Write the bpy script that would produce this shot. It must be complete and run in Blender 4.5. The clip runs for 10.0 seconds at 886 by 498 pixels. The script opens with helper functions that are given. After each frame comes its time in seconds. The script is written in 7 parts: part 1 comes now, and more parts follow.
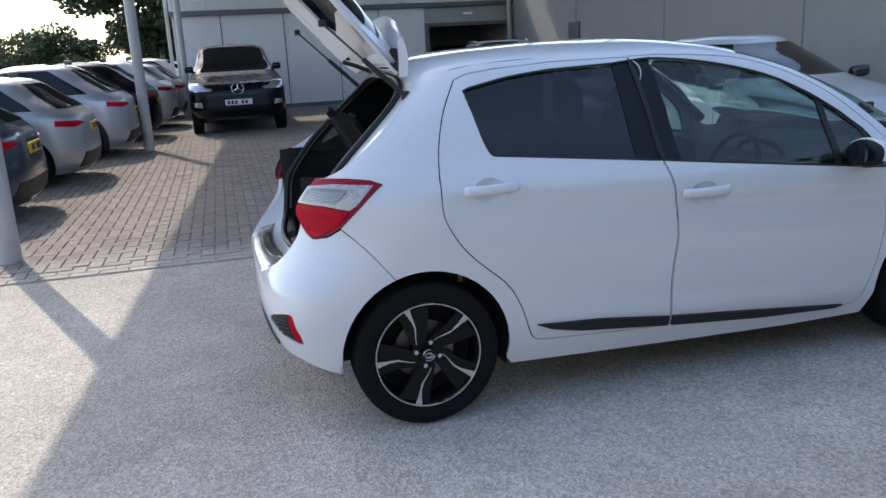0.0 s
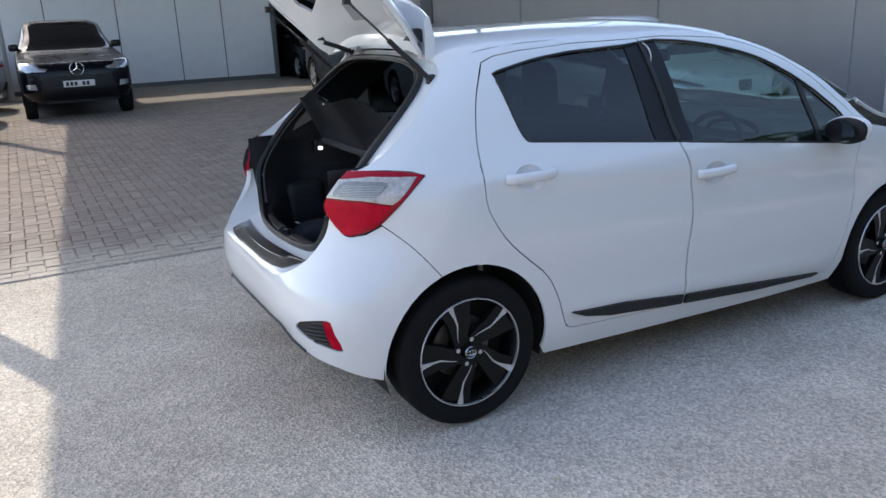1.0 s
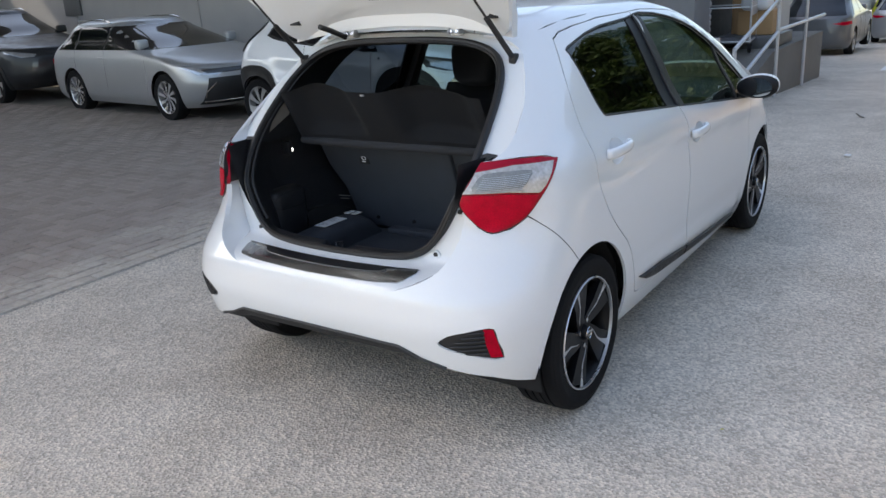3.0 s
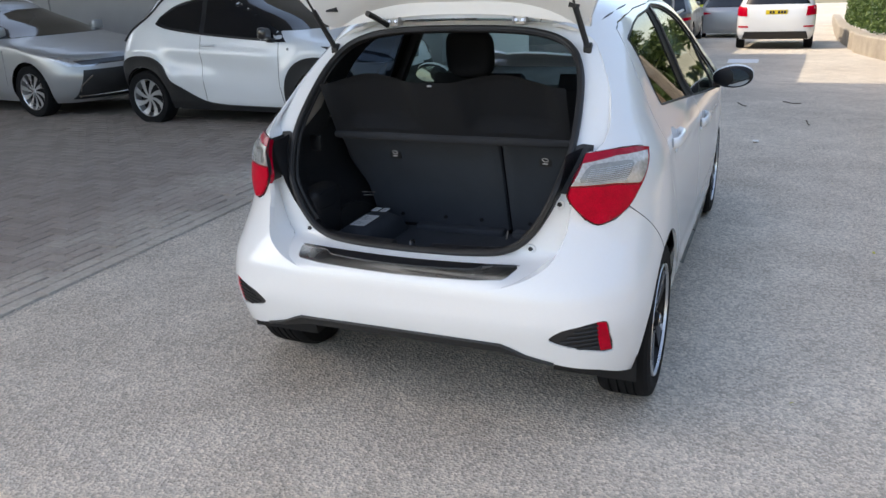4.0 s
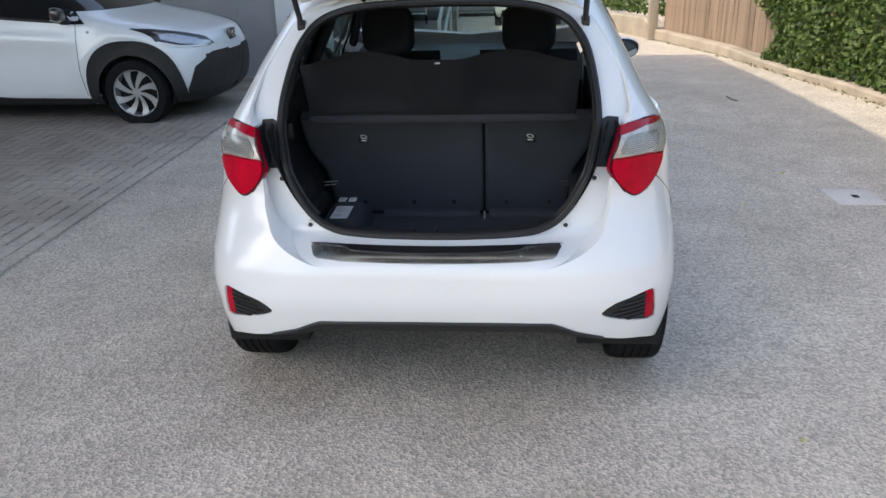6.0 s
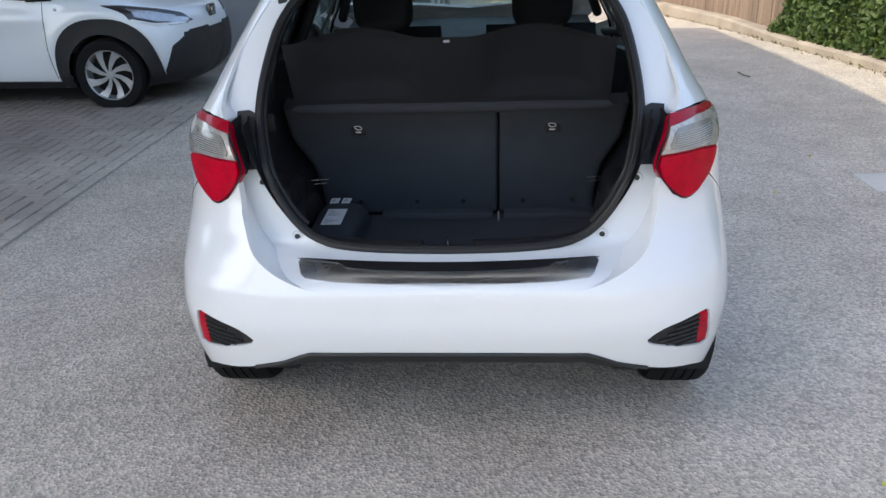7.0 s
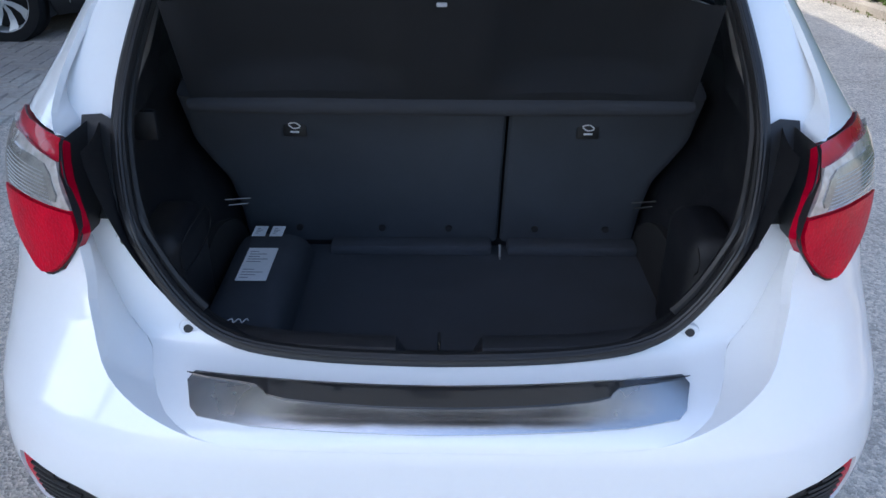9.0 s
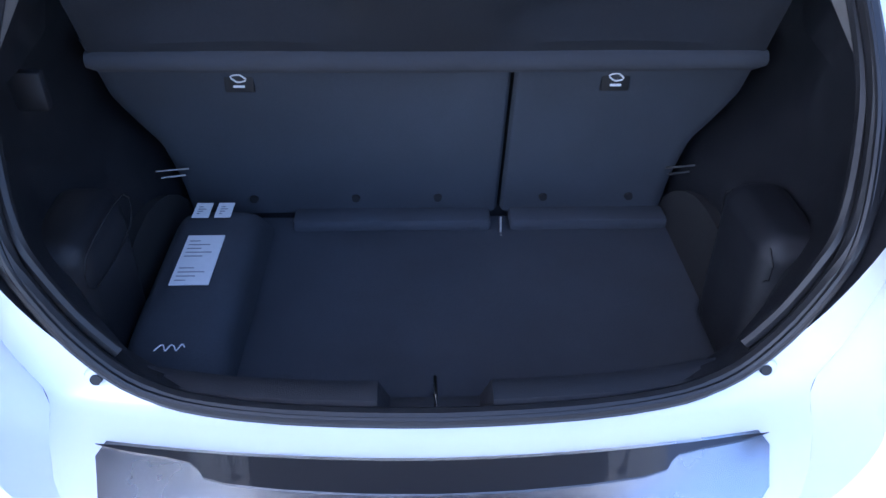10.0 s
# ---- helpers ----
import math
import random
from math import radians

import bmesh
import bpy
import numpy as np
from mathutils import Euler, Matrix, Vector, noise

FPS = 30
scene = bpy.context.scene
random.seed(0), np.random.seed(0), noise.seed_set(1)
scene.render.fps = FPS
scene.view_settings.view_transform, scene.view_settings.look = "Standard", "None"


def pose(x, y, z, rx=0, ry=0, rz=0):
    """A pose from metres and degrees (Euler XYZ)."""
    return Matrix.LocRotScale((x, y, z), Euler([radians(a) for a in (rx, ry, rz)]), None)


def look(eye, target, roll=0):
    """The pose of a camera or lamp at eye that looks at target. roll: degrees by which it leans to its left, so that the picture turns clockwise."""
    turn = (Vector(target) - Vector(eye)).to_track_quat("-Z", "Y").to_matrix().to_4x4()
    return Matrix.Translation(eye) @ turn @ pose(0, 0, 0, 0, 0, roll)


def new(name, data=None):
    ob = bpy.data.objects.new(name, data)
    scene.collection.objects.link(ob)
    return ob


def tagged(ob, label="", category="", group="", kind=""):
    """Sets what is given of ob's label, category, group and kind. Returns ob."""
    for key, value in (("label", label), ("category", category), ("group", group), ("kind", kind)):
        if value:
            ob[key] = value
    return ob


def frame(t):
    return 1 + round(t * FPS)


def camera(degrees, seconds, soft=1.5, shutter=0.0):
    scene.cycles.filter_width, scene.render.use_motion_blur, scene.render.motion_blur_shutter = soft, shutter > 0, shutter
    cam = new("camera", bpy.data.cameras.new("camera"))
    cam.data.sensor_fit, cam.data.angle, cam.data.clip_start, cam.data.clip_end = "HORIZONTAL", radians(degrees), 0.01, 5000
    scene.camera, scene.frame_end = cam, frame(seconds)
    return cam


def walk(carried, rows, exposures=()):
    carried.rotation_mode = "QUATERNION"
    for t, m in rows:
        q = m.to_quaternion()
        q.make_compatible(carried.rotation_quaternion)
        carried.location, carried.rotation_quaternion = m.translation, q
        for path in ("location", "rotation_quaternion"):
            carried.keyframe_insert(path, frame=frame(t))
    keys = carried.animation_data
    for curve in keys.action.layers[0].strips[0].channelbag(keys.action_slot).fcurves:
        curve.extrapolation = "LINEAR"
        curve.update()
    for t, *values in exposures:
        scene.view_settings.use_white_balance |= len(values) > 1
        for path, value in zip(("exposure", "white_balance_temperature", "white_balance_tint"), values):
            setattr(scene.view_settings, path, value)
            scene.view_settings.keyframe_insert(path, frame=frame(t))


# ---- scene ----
cam = camera(58.5, 10.0)
PATH = [
    (0, (-0.691, -3.728, 1.481), (-0.192, -1.853, 0.997), -3.0),
    (0.5, (-0.986, -3.471, 1.515), (-0.324, -1.657, 0.994), -3.5),
    (1, (-1.37, -3.275, 1.531), (-0.486, -1.57, 0.975), -2.6),
    (1.5, (-1.687, -2.991, 1.528), (-0.563, -1.436, 0.964), -2.8),
    (2, (-1.947, -2.649, 1.567), (-0.661, -1.236, 0.974), -4.0),
    (2.5, (-2.295, -2.333, 1.591), (-0.868, -1.076, 0.973), -3.7),
    (2.7, (-2.4, -2.198, 1.576), (-0.923, -1.001, 0.955), -3.8),
    (3.8, (-2.814, -1.325, 1.611), (-1.11, -0.515, 0.946), -2.7),
    (4, (-2.865, -1.164, 1.605), (-1.133, -0.421, 0.937), -2.4),
    (4.2, (-2.905, -1.006, 1.584), (-1.149, -0.328, 0.909), -1.9),
    (4.5, (-2.898, -0.786, 1.568), (-1.109, -0.207, 0.886), -2.5),
    (5, (-2.907, -0.506, 1.587), (-1.079, -0.116, 0.875), -3.1),
    (5.5, (-2.978, -0.32, 1.602), (-1.121, -0.117, 0.889), -2.0),
    (5.7, (-2.984, -0.27, 1.604), (-1.122, -0.109, 0.894), -1.5),
    (7, (-2.511, -0.126, 1.543), (-0.675, -0.002, 0.76), -1.9),
    (7.5, (-2.245, -0.031, 1.522), (-0.421, 0.032, 0.704), -2.0),
    (8, (-2.027, 0.034, 1.511), (-0.217, 0.026, 0.661), -1.1),
    (8.5, (-1.773, 0.011, 1.485), (0.018, -0.012, 0.596), 0.3),
    (9, (-1.562, -0.004, 1.468), (0.201, -0.006, 0.523), 0.5),
    (9.5, (-1.339, 0.02, 1.445), (0.372, 0.002, 0.411), 0.4),
    (10, (-1.165, 0.018, 1.42), (0.47, -0.04, 0.27), 0.6),
]
# the phone's own exposure and white balance: seconds, stops, kelvin, tint
EXPOSURES = [(0, 1.24, 6650, 10), (1, 1.42, 6900, 10), (2.5, 1.55, 7550, 10), (4, 1.53, 7700, 10), (5.5, 1.50, 7700, 10),
             (7, 1.51, 7350, 10), (8, 1.50, 6800, 10), (9, 1.54, 6150, 10), (9.5, 1.88, 5550, 14), (10, 2.45, 5350, 19)]
walk(cam, [(t, look(eye, target, roll)) for t, eye, target, roll in PATH], EXPOSURES)

# ---- light ----
SUN_EL, SUN_AZ = 47.0, (-0.375, 0.927)   # the sun stands over the far left of the yard
world = bpy.data.worlds.new("sky")
scene.world = world
world.use_nodes = True
_sky = world.node_tree.nodes.new("ShaderNodeTexSky")
_sky.sky_type, _sky.sun_disc = "NISHITA", False
_sky.sun_elevation, _sky.sun_rotation = radians(SUN_EL), math.atan2(SUN_AZ[0], SUN_AZ[1])
_sky.air_density, _sky.dust_density, _sky.ozone_density = 1.0, 1.5, 1.0
_bg = world.node_tree.nodes["Background"]
_bg.inputs["Strength"].default_value = 0.15
world.node_tree.links.new(_sky.outputs[0], _bg.inputs["Color"])
sun = new("sun", bpy.data.lights.new("sun", "SUN"))
sun.data.energy, sun.data.angle, sun.data.color = 1.38, radians(0.5), (1.0, 0.95, 0.87)
_c = math.cos(radians(SUN_EL))
sun.matrix_world = look((0, 0, 0), (-SUN_AZ[0] * _c, -SUN_AZ[1] * _c, -math.sin(radians(SUN_EL))))


# ---- materials ----
def node_mat(name):
    m = bpy.data.materials.new(name)
    m.use_nodes = True
    nt = m.node_tree
    return m, nt, nt.nodes["Principled BSDF"]


def mat(name, color, rough=0.5, metal=0.0, vary=0.12, scale=6.0, fine=90.0, bump=0.0, bump_scale=200.0, coat=0.0, spec=0.5, random_tint=0.0, uneven=0.06):
    """A surface with stains at one scale and grain at another."""
    m, nt, b = node_mat(name)
    n, l = nt.nodes, nt.links
    co = n.new("ShaderNodeTexCoord")
    big, small = n.new("ShaderNodeTexNoise"), n.new("ShaderNodeTexNoise")
    big.inputs["Scale"].default_value, small.inputs["Scale"].default_value = scale, fine
    big.inputs["Detail"].default_value, small.inputs["Detail"].default_value = 4, 3
    for t in (big, small):
        l.new(co.outputs["Object"], t.inputs["Vector"])
    add = n.new("ShaderNodeMath")
    add.operation = "ADD"
    l.new(big.outputs[0], add.inputs[0])
    l.new(small.outputs[0], add.inputs[1])
    src = add.outputs[0]
    if random_tint:
        info = n.new("ShaderNodeObjectInfo")
        mul = n.new("ShaderNodeMath")
        mul.operation = "MULTIPLY_ADD"
        l.new(info.outputs["Random"], mul.inputs[0])
        mul.inputs[1].default_value = random_tint
        l.new(src, mul.inputs[2])
        src = mul.outputs[0]
    ramp = n.new("ShaderNodeMapRange")
    ramp.inputs["From Min"].default_value, ramp.inputs["From Max"].default_value = 0.55, 1.45 + random_tint
    ramp.inputs["To Min"].default_value, ramp.inputs["To Max"].default_value = 1 - vary, 1 + vary
    l.new(src, ramp.inputs["Value"])
    mix = n.new("ShaderNodeVectorMath")
    mix.operation = "SCALE"
    mix.inputs[0].default_value = color[:3]
    l.new(ramp.outputs[0], mix.inputs["Scale"])
    l.new(mix.outputs[0], b.inputs["Base Color"])
    rr = n.new("ShaderNodeMapRange")
    rr.inputs["From Min"].default_value, rr.inputs["From Max"].default_value = 0.3, 0.7
    rr.inputs["To Min"].default_value, rr.inputs["To Max"].default_value = max(rough - uneven, 0.02), min(rough + uneven, 1)
    l.new(big.outputs[0], rr.inputs["Value"])
    l.new(rr.outputs[0], b.inputs["Roughness"])
    b.inputs["Metallic"].default_value, b.inputs["Coat Weight"].default_value = metal, coat
    b.inputs["Coat Roughness"].default_value, b.inputs["Specular IOR Level"].default_value = 0.03, spec
    if bump:
        bp, bn = n.new("ShaderNodeBump"), n.new("ShaderNodeTexNoise")
        bn.inputs["Scale"].default_value, bn.inputs["Detail"].default_value = bump_scale, 2
        l.new(co.outputs["Object"], bn.inputs["Vector"])
        bp.inputs["Strength"].default_value, bp.inputs["Distance"].default_value = bump, 0.004
        l.new(bn.outputs[0], bp.inputs["Height"])
        l.new(bp.outputs[0], b.inputs["Normal"])
    return m


def paint(name, color, flake=0.0, rough=0.35):
    return mat(name, color, rough, metal=flake, vary=0.012, scale=1.2, coat=1.0, uneven=0.01)


def glass(name, tint, clear=0.8):
    """A thin pane: it reflects at its surface and lets tinted light straight through."""
    m, nt, b = node_mat(name)
    n, l = nt.nodes, nt.links
    n.remove(b)
    tr, gl, mx, fr, pw, ml = (n.new("ShaderNode" + k) for k in ("BsdfTransparent", "BsdfGlossy", "MixShader", "LayerWeight", "Math", "Math"))
    tr.inputs["Color"].default_value = (*[c * clear for c in tint], 1)
    gl.inputs["Roughness"].default_value = 0.01
    # eight per cent straight on from its two faces, rising to a mirror at grazing angles
    fr.inputs["Blend"].default_value = 0.5
    pw.operation, pw.inputs[1].default_value = "POWER", 5.0
    ml.operation, ml.inputs[1].default_value, ml.inputs[2].default_value = "MULTIPLY_ADD", 0.9, 0.075
    l.new(fr.outputs["Facing"], pw.inputs[0])
    l.new(pw.outputs[0], ml.inputs[0])
    l.new(ml.outputs[0], mx.inputs[0])
    l.new(tr.outputs[0], mx.inputs[1])
    l.new(gl.outputs[0], mx.inputs[2])
    l.new(mx.outputs[0], n["Material Output"].inputs["Surface"])
    return m


WHITE = paint("white_paint", (0.72, 0.74, 0.76), rough=0.3)
BLACK_GLOSS = paint("black_gloss", (0.012, 0.012, 0.014), rough=0.3)
PILLAR = mat("pillar_film", (0.007, 0.008, 0.011), 0.45, vary=0.1, spec=0.3)
PLASTIC = mat("black_plastic", (0.013, 0.0135, 0.015), 0.55, vary=0.2, scale=12, fine=300, bump=0.25, bump_scale=700)
# Near-black for dark parts; also stands in for shade in seat gaps and doorway.
DARK = mat("dark_part_and_shade", (0.008, 0.008, 0.009), 0.9)
RUBBER = mat("rubber", (0.008, 0.008, 0.009), 0.85, vary=0.25, scale=14, bump=0.15, bump_scale=300, spec=0.2)
SEAL = mat("seal_rubber", (0.009, 0.009, 0.010), 0.5, vary=0.2, scale=20)
CARPET = mat("boot_carpet", (0.037, 0.043, 0.054), 0.95, vary=0.35, scale=9, fine=420, bump=0.6, bump_scale=900)
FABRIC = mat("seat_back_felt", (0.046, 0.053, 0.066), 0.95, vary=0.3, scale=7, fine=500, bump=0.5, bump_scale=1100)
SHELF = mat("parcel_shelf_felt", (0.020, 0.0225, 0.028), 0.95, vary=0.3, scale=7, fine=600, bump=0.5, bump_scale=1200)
DASH = mat("dashboard_skin", (0.020, 0.021, 0.022), 0.55, vary=0.15, scale=8, fine=200, bump=0.3, bump_scale=500)
SEAT = mat("seat_cloth", (0.02, 0.02, 0.024), 0.9, vary=0.3, scale=10, fine=500, bump=0.4, bump_scale=900)
TRIM = mat("boot_trim_plastic", (0.009, 0.0095, 0.012), 0.45, vary=0.2, scale=14, fine=400, bump=0.4, bump_scale=800)
PILLAR_TRIM = mat("pale_pillar_trim", (0.34, 0.33, 0.31), 0.7, vary=0.1, scale=12, fine=200)
RIM_BLACK = mat("satin_black_wheel", (0.005, 0.005, 0.006), 0.4, vary=0.15, scale=12, spec=0.25)
CHROME = mat("chrome", (0.62, 0.63, 0.64), 0.13, metal=1.0, vary=0.04, scale=8)
STEEL = mat("brushed_steel", (0.58, 0.59, 0.60), 0.22, metal=1.0, vary=0.06, scale=8, fine=300)
ALLOY = mat("machined_alloy", (0.62, 0.63, 0.65), 0.3, metal=0.85, vary=0.06, scale=10)
SILVER_RIM = mat("silver_wheel", (0.42, 0.43, 0.44), 0.35, metal=0.6, vary=0.08, scale=10)
RED_LENS = mat("red_lens", (0.45, 0.0, 0.018), 0.4, vary=0.35, scale=26, fine=240, bump=0.5, bump_scale=160, coat=0.18, spec=0.05)
RED_DARK = mat("red_trim", (0.34, 0.0, 0.016), 0.3, vary=0.2, coat=0.4, spec=0.1)
INNER_LENS = mat("grey_inner_lens", (0.24, 0.235, 0.22), 0.2, metal=0.3, vary=0.35, scale=60, fine=240, coat=0.8)
CLEAR_LENS = mat("clear_lens", (0.44, 0.41, 0.39), 0.2, metal=0.25, vary=0.35, scale=40, coat=1.0)
WINDOW = glass("window_glass", (0.52, 0.66, 0.61), 0.95)
TINTED = glass("privacy_glass", (0.10, 0.12, 0.14))
MIRROR = mat("mirror_silver", (0.55, 0.58, 0.58), 0.02, metal=1.0, vary=0.02)
GATE_GLASS = glass("gate_glass", (0.03, 0.035, 0.04))
PANE_DARK = mat("far_car_glass", (0.006, 0.007, 0.009), 0.04, vary=0.2)
PAPER = mat("paper_label", (0.72, 0.73, 0.74), 0.7, vary=0.06)
PRINT = mat("grey_print", (0.25, 0.26, 0.28), 0.7)
LIT = mat("lit_diffuser", (0.7, 0.72, 0.75), 0.5)
LIT.node_tree.nodes["Principled BSDF"].inputs["Emission Color"].default_value = (0.85, 0.93, 1.0, 1)
LIT.node_tree.nodes["Principled BSDF"].inputs["Emission Strength"].default_value = 1.5
PLATE_Y = mat("yellow_plate", (0.65, 0.48, 0.02), 0.4)
PLATE_W = mat("white_plate", (0.7, 0.7, 0.7), 0.4)
LENS = mat("lamp_glass", (0.45, 0.47, 0.5), 0.12, metal=0.6, vary=0.3, scale=18, coat=1.0)
STEEL_DISC = mat("brake_steel", (0.2, 0.19, 0.18), 0.45, metal=0.9, vary=0.25, scale=25)

from mathutils import geometry

def curve(xs, ys):
    """A smooth monotone cubic through the given knots."""
    xs, ys = np.array(xs, float), np.array(ys, float)
    h, d = np.diff(xs), np.diff(ys) / np.diff(xs)
    m = np.zeros(len(xs))
    m[0], m[-1] = d[0], d[-1]
    for i in range(1, len(xs) - 1):
        if d[i - 1] * d[i] > 0:
            w1, w2 = 2 * h[i] + h[i - 1], h[i] + 2 * h[i - 1]
            m[i] = (w1 + w2) / (w1 / d[i - 1] + w2 / d[i])
    def at(v):
        v = np.clip(v, xs[0], xs[-1])
        i = np.clip(np.searchsorted(xs, v) - 1, 0, len(xs) - 2)
        t = (v - xs[i]) / h[i]
        return ((1 + 2 * t) * (1 - t) ** 2 * ys[i] + t * (1 - t) ** 2 * h[i] * m[i]
                + t * t * (3 - 2 * t) * ys[i + 1] + t * t * (t - 1) * h[i] * m[i + 1])
    return at


class Body:
    """A car's skin as plan outlines stacked by height. u runs from 0 (rear middle) round the corner (1) along the flank (3) to the front middle (4)."""
    def __init__(self, rows, length=2.0):
        z = [r[0] for r in rows]
        self.xr, self.xf, self.w, self.ar, self.nr, self.af, self.nf = (curve(z, [r[i] for r in rows]) for i in range(1, 8))
        self.z0, self.z1 = z[0], z[-1]
        self.relief = lambda x, z: 0.0 * x      # pressed creases: metres outwards over x and z

    def at(self, u, z):
        u, z = np.asarray(u, float), np.asarray(z, float)
        s, u = np.sign(u) + (u == 0), np.abs(u)
        w, xr, xf = self.w(z), self.xr(z), self.xf(z)
        ar, af, nr, nf = self.ar(z), self.af(z), self.nr(z), self.nf(z)
        p = np.clip(u, 0, 1) * np.pi / 2
        r = (np.abs(np.cos(p)) ** nr + np.abs(np.sin(p)) ** nr) ** (-1 / nr)
        q = np.clip(4 - u, 0, 1) * np.pi / 2
        rq = (np.abs(np.cos(q)) ** nf + np.abs(np.sin(q)) ** nf) ** (-1 / nf)
        xc, xd = xr + ar, xf - af
        x = np.where(u < 1, xc - ar * r * np.cos(p), np.where(u > 3, xd + af * rq * np.cos(q), xc + (u - 1) / 2 * (xd - xc)))
        y = np.where(u < 1, w * r * np.sin(p), np.where(u > 3, w * rq * np.sin(q), w))
        return x, (y + self.relief(x, z)) * s, z

    def u_of_x(self, x, z):
        lo, hi = 0.0, 4.0
        for _ in range(40):
            mid = (lo + hi) / 2
            if float(self.at(mid, z)[0]) < x: lo = mid
            else: hi = mid
        return lo

    def u_of_y(self, y, z, front=False):
        lo, hi = (0.0, 1.0)
        for _ in range(40):
            mid = (lo + hi) / 2
            if float(self.at(4 - mid if front else mid, z)[1]) < abs(y): lo = mid
            else: hi = mid
        return (4 - lo if front else lo) * (1 if y >= 0 else -1)

    def half(self, x, z):
        """Half width of the skin at x and z."""
        x, z = np.broadcast_arrays(np.asarray(x, float), np.asarray(z, float))
        w, ar, af, nr, nf = self.w(z), self.ar(z), self.af(z), self.nr(z), self.nf(z)
        a = np.clip((self.xr(z) + ar - x) / ar, 0, 1)
        b = np.clip((x - self.xf(z) + af) / af, 0, 1)
        return w * np.maximum(1 - a ** nr, 0) ** (1 / nr) * np.maximum(1 - b ** nf, 0) ** (1 / nf) + self.relief(x, z)

    def flank(self, side):
        return lambda x, z: (x, side * self.half(x, z), z)

    def rear(self, y, z):
        w, ar, nr = self.w(z), self.ar(z), self.nr(z)
        return self.xr(z) + ar * (1 - np.maximum(1 - np.minimum(np.abs(y) / w, 1) ** nr, 0) ** (1 / nr)), y, z

    def front(self, y, z):
        w, af, nf = self.w(z), self.af(z), self.nf(z)
        return self.xf(z) - af * (1 - np.maximum(1 - np.minimum(np.abs(y) / w, 1) ** nf, 0) ** (1 / nf)), y, z

    def top(self, x, y):
        """The height of the skin over x, y."""
        x, y = np.broadcast_arrays(np.asarray(x, float), np.asarray(y, float))
        lo, hi = np.full(x.shape, self.z0 + 0.3), np.full(x.shape, self.z1)
        for _ in range(34):
            m = (lo + hi) / 2
            ok = self.half(x, m) > np.abs(y)
            lo, hi = np.where(ok, m, lo), np.where(ok, hi, m)
        return x, y, lo

    def around(self, u, z):
        return self.at(u, z)

    def unroll(self, pts, side):
        """Side-view (x, z) points as (u, z)."""
        return [(side * self.u_of_x(x, z), z) for x, z in pts]


# ---- mesh helpers ----
def mesh_of(name, verts, faces, material, normals=None, smooth=True):
    me = bpy.data.meshes.new(name)
    me.from_pydata([tuple(v) for v in verts], [], [tuple(f) for f in faces])
    me.materials.append(material)
    if smooth:
        me.polygons.foreach_set("use_smooth", [True] * len(me.polygons))
    if normals is not None:
        me.normals_split_custom_set_from_vertices([tuple(v) for v in normals])
    me.update()
    return me


def empty(name, m=None):
    ob = new(name)
    ob.empty_display_size = 0.2
    if m is not None:
        ob.matrix_world = m
    return ob


def put(name, me, parent=None, label="", m=None):
    ob = new(name, me)
    if m is not None:
        ob.matrix_basis = m
    if parent is not None:
        ob.parent = parent
    if label:
        ob["label"] = label
    return ob


def part(name, bm, material, parent=None, label="", m=None, smooth=None):
    """Links a bmesh as one mesh object under a thing or a part; edges sharper than 35 degrees stay sharp."""
    bmesh.ops.recalc_face_normals(bm, faces=bm.faces)
    for f in bm.faces:
        f.smooth = True
    for e in bm.edges:
        if len(e.link_faces) == 2 and e.calc_face_angle(0) > (smooth or radians(35)):
            e.smooth = False
    me = bpy.data.meshes.new(name)
    bm.to_mesh(me)
    bm.free()
    me.materials.append(material)
    return put(name, me, parent, label, m)


def add_box(bm, lo, hi, bevel=0.0, seg=2):
    lo, hi = Vector(lo), Vector(hi)
    r = bmesh.ops.create_cube(bm, size=1.0)
    bmesh.ops.transform(bm, matrix=Matrix.Translation((lo + hi) / 2) @ Matrix.Diagonal((*(hi - lo), 1)), verts=r["verts"])
    if bevel:
        es = list({e for v in r["verts"] for e in v.link_edges})
        bmesh.ops.bevel(bm, geom=es, offset=bevel, segments=seg, affect="EDGES", profile=0.5)
    return bm


def box(lo, hi, bevel=0.0, seg=2):
    return add_box(bmesh.new(), lo, hi, bevel, seg)


def add_cyl(bm, a, b, r, r2=None, n=16, caps=True):
    a, b = Vector(a), Vector(b)
    q = (b - a).to_track_quat("Z", "Y").to_matrix().to_4x4()
    bmesh.ops.create_cone(bm, cap_ends=caps, segments=n, radius1=r, radius2=r if r2 is None else r2, depth=(b - a).length,
                          matrix=Matrix.Translation((a + b) / 2) @ q)
    return bm


def cyl(a, b, r, r2=None, n=16):
    return add_cyl(bmesh.new(), a, b, r, r2, n)


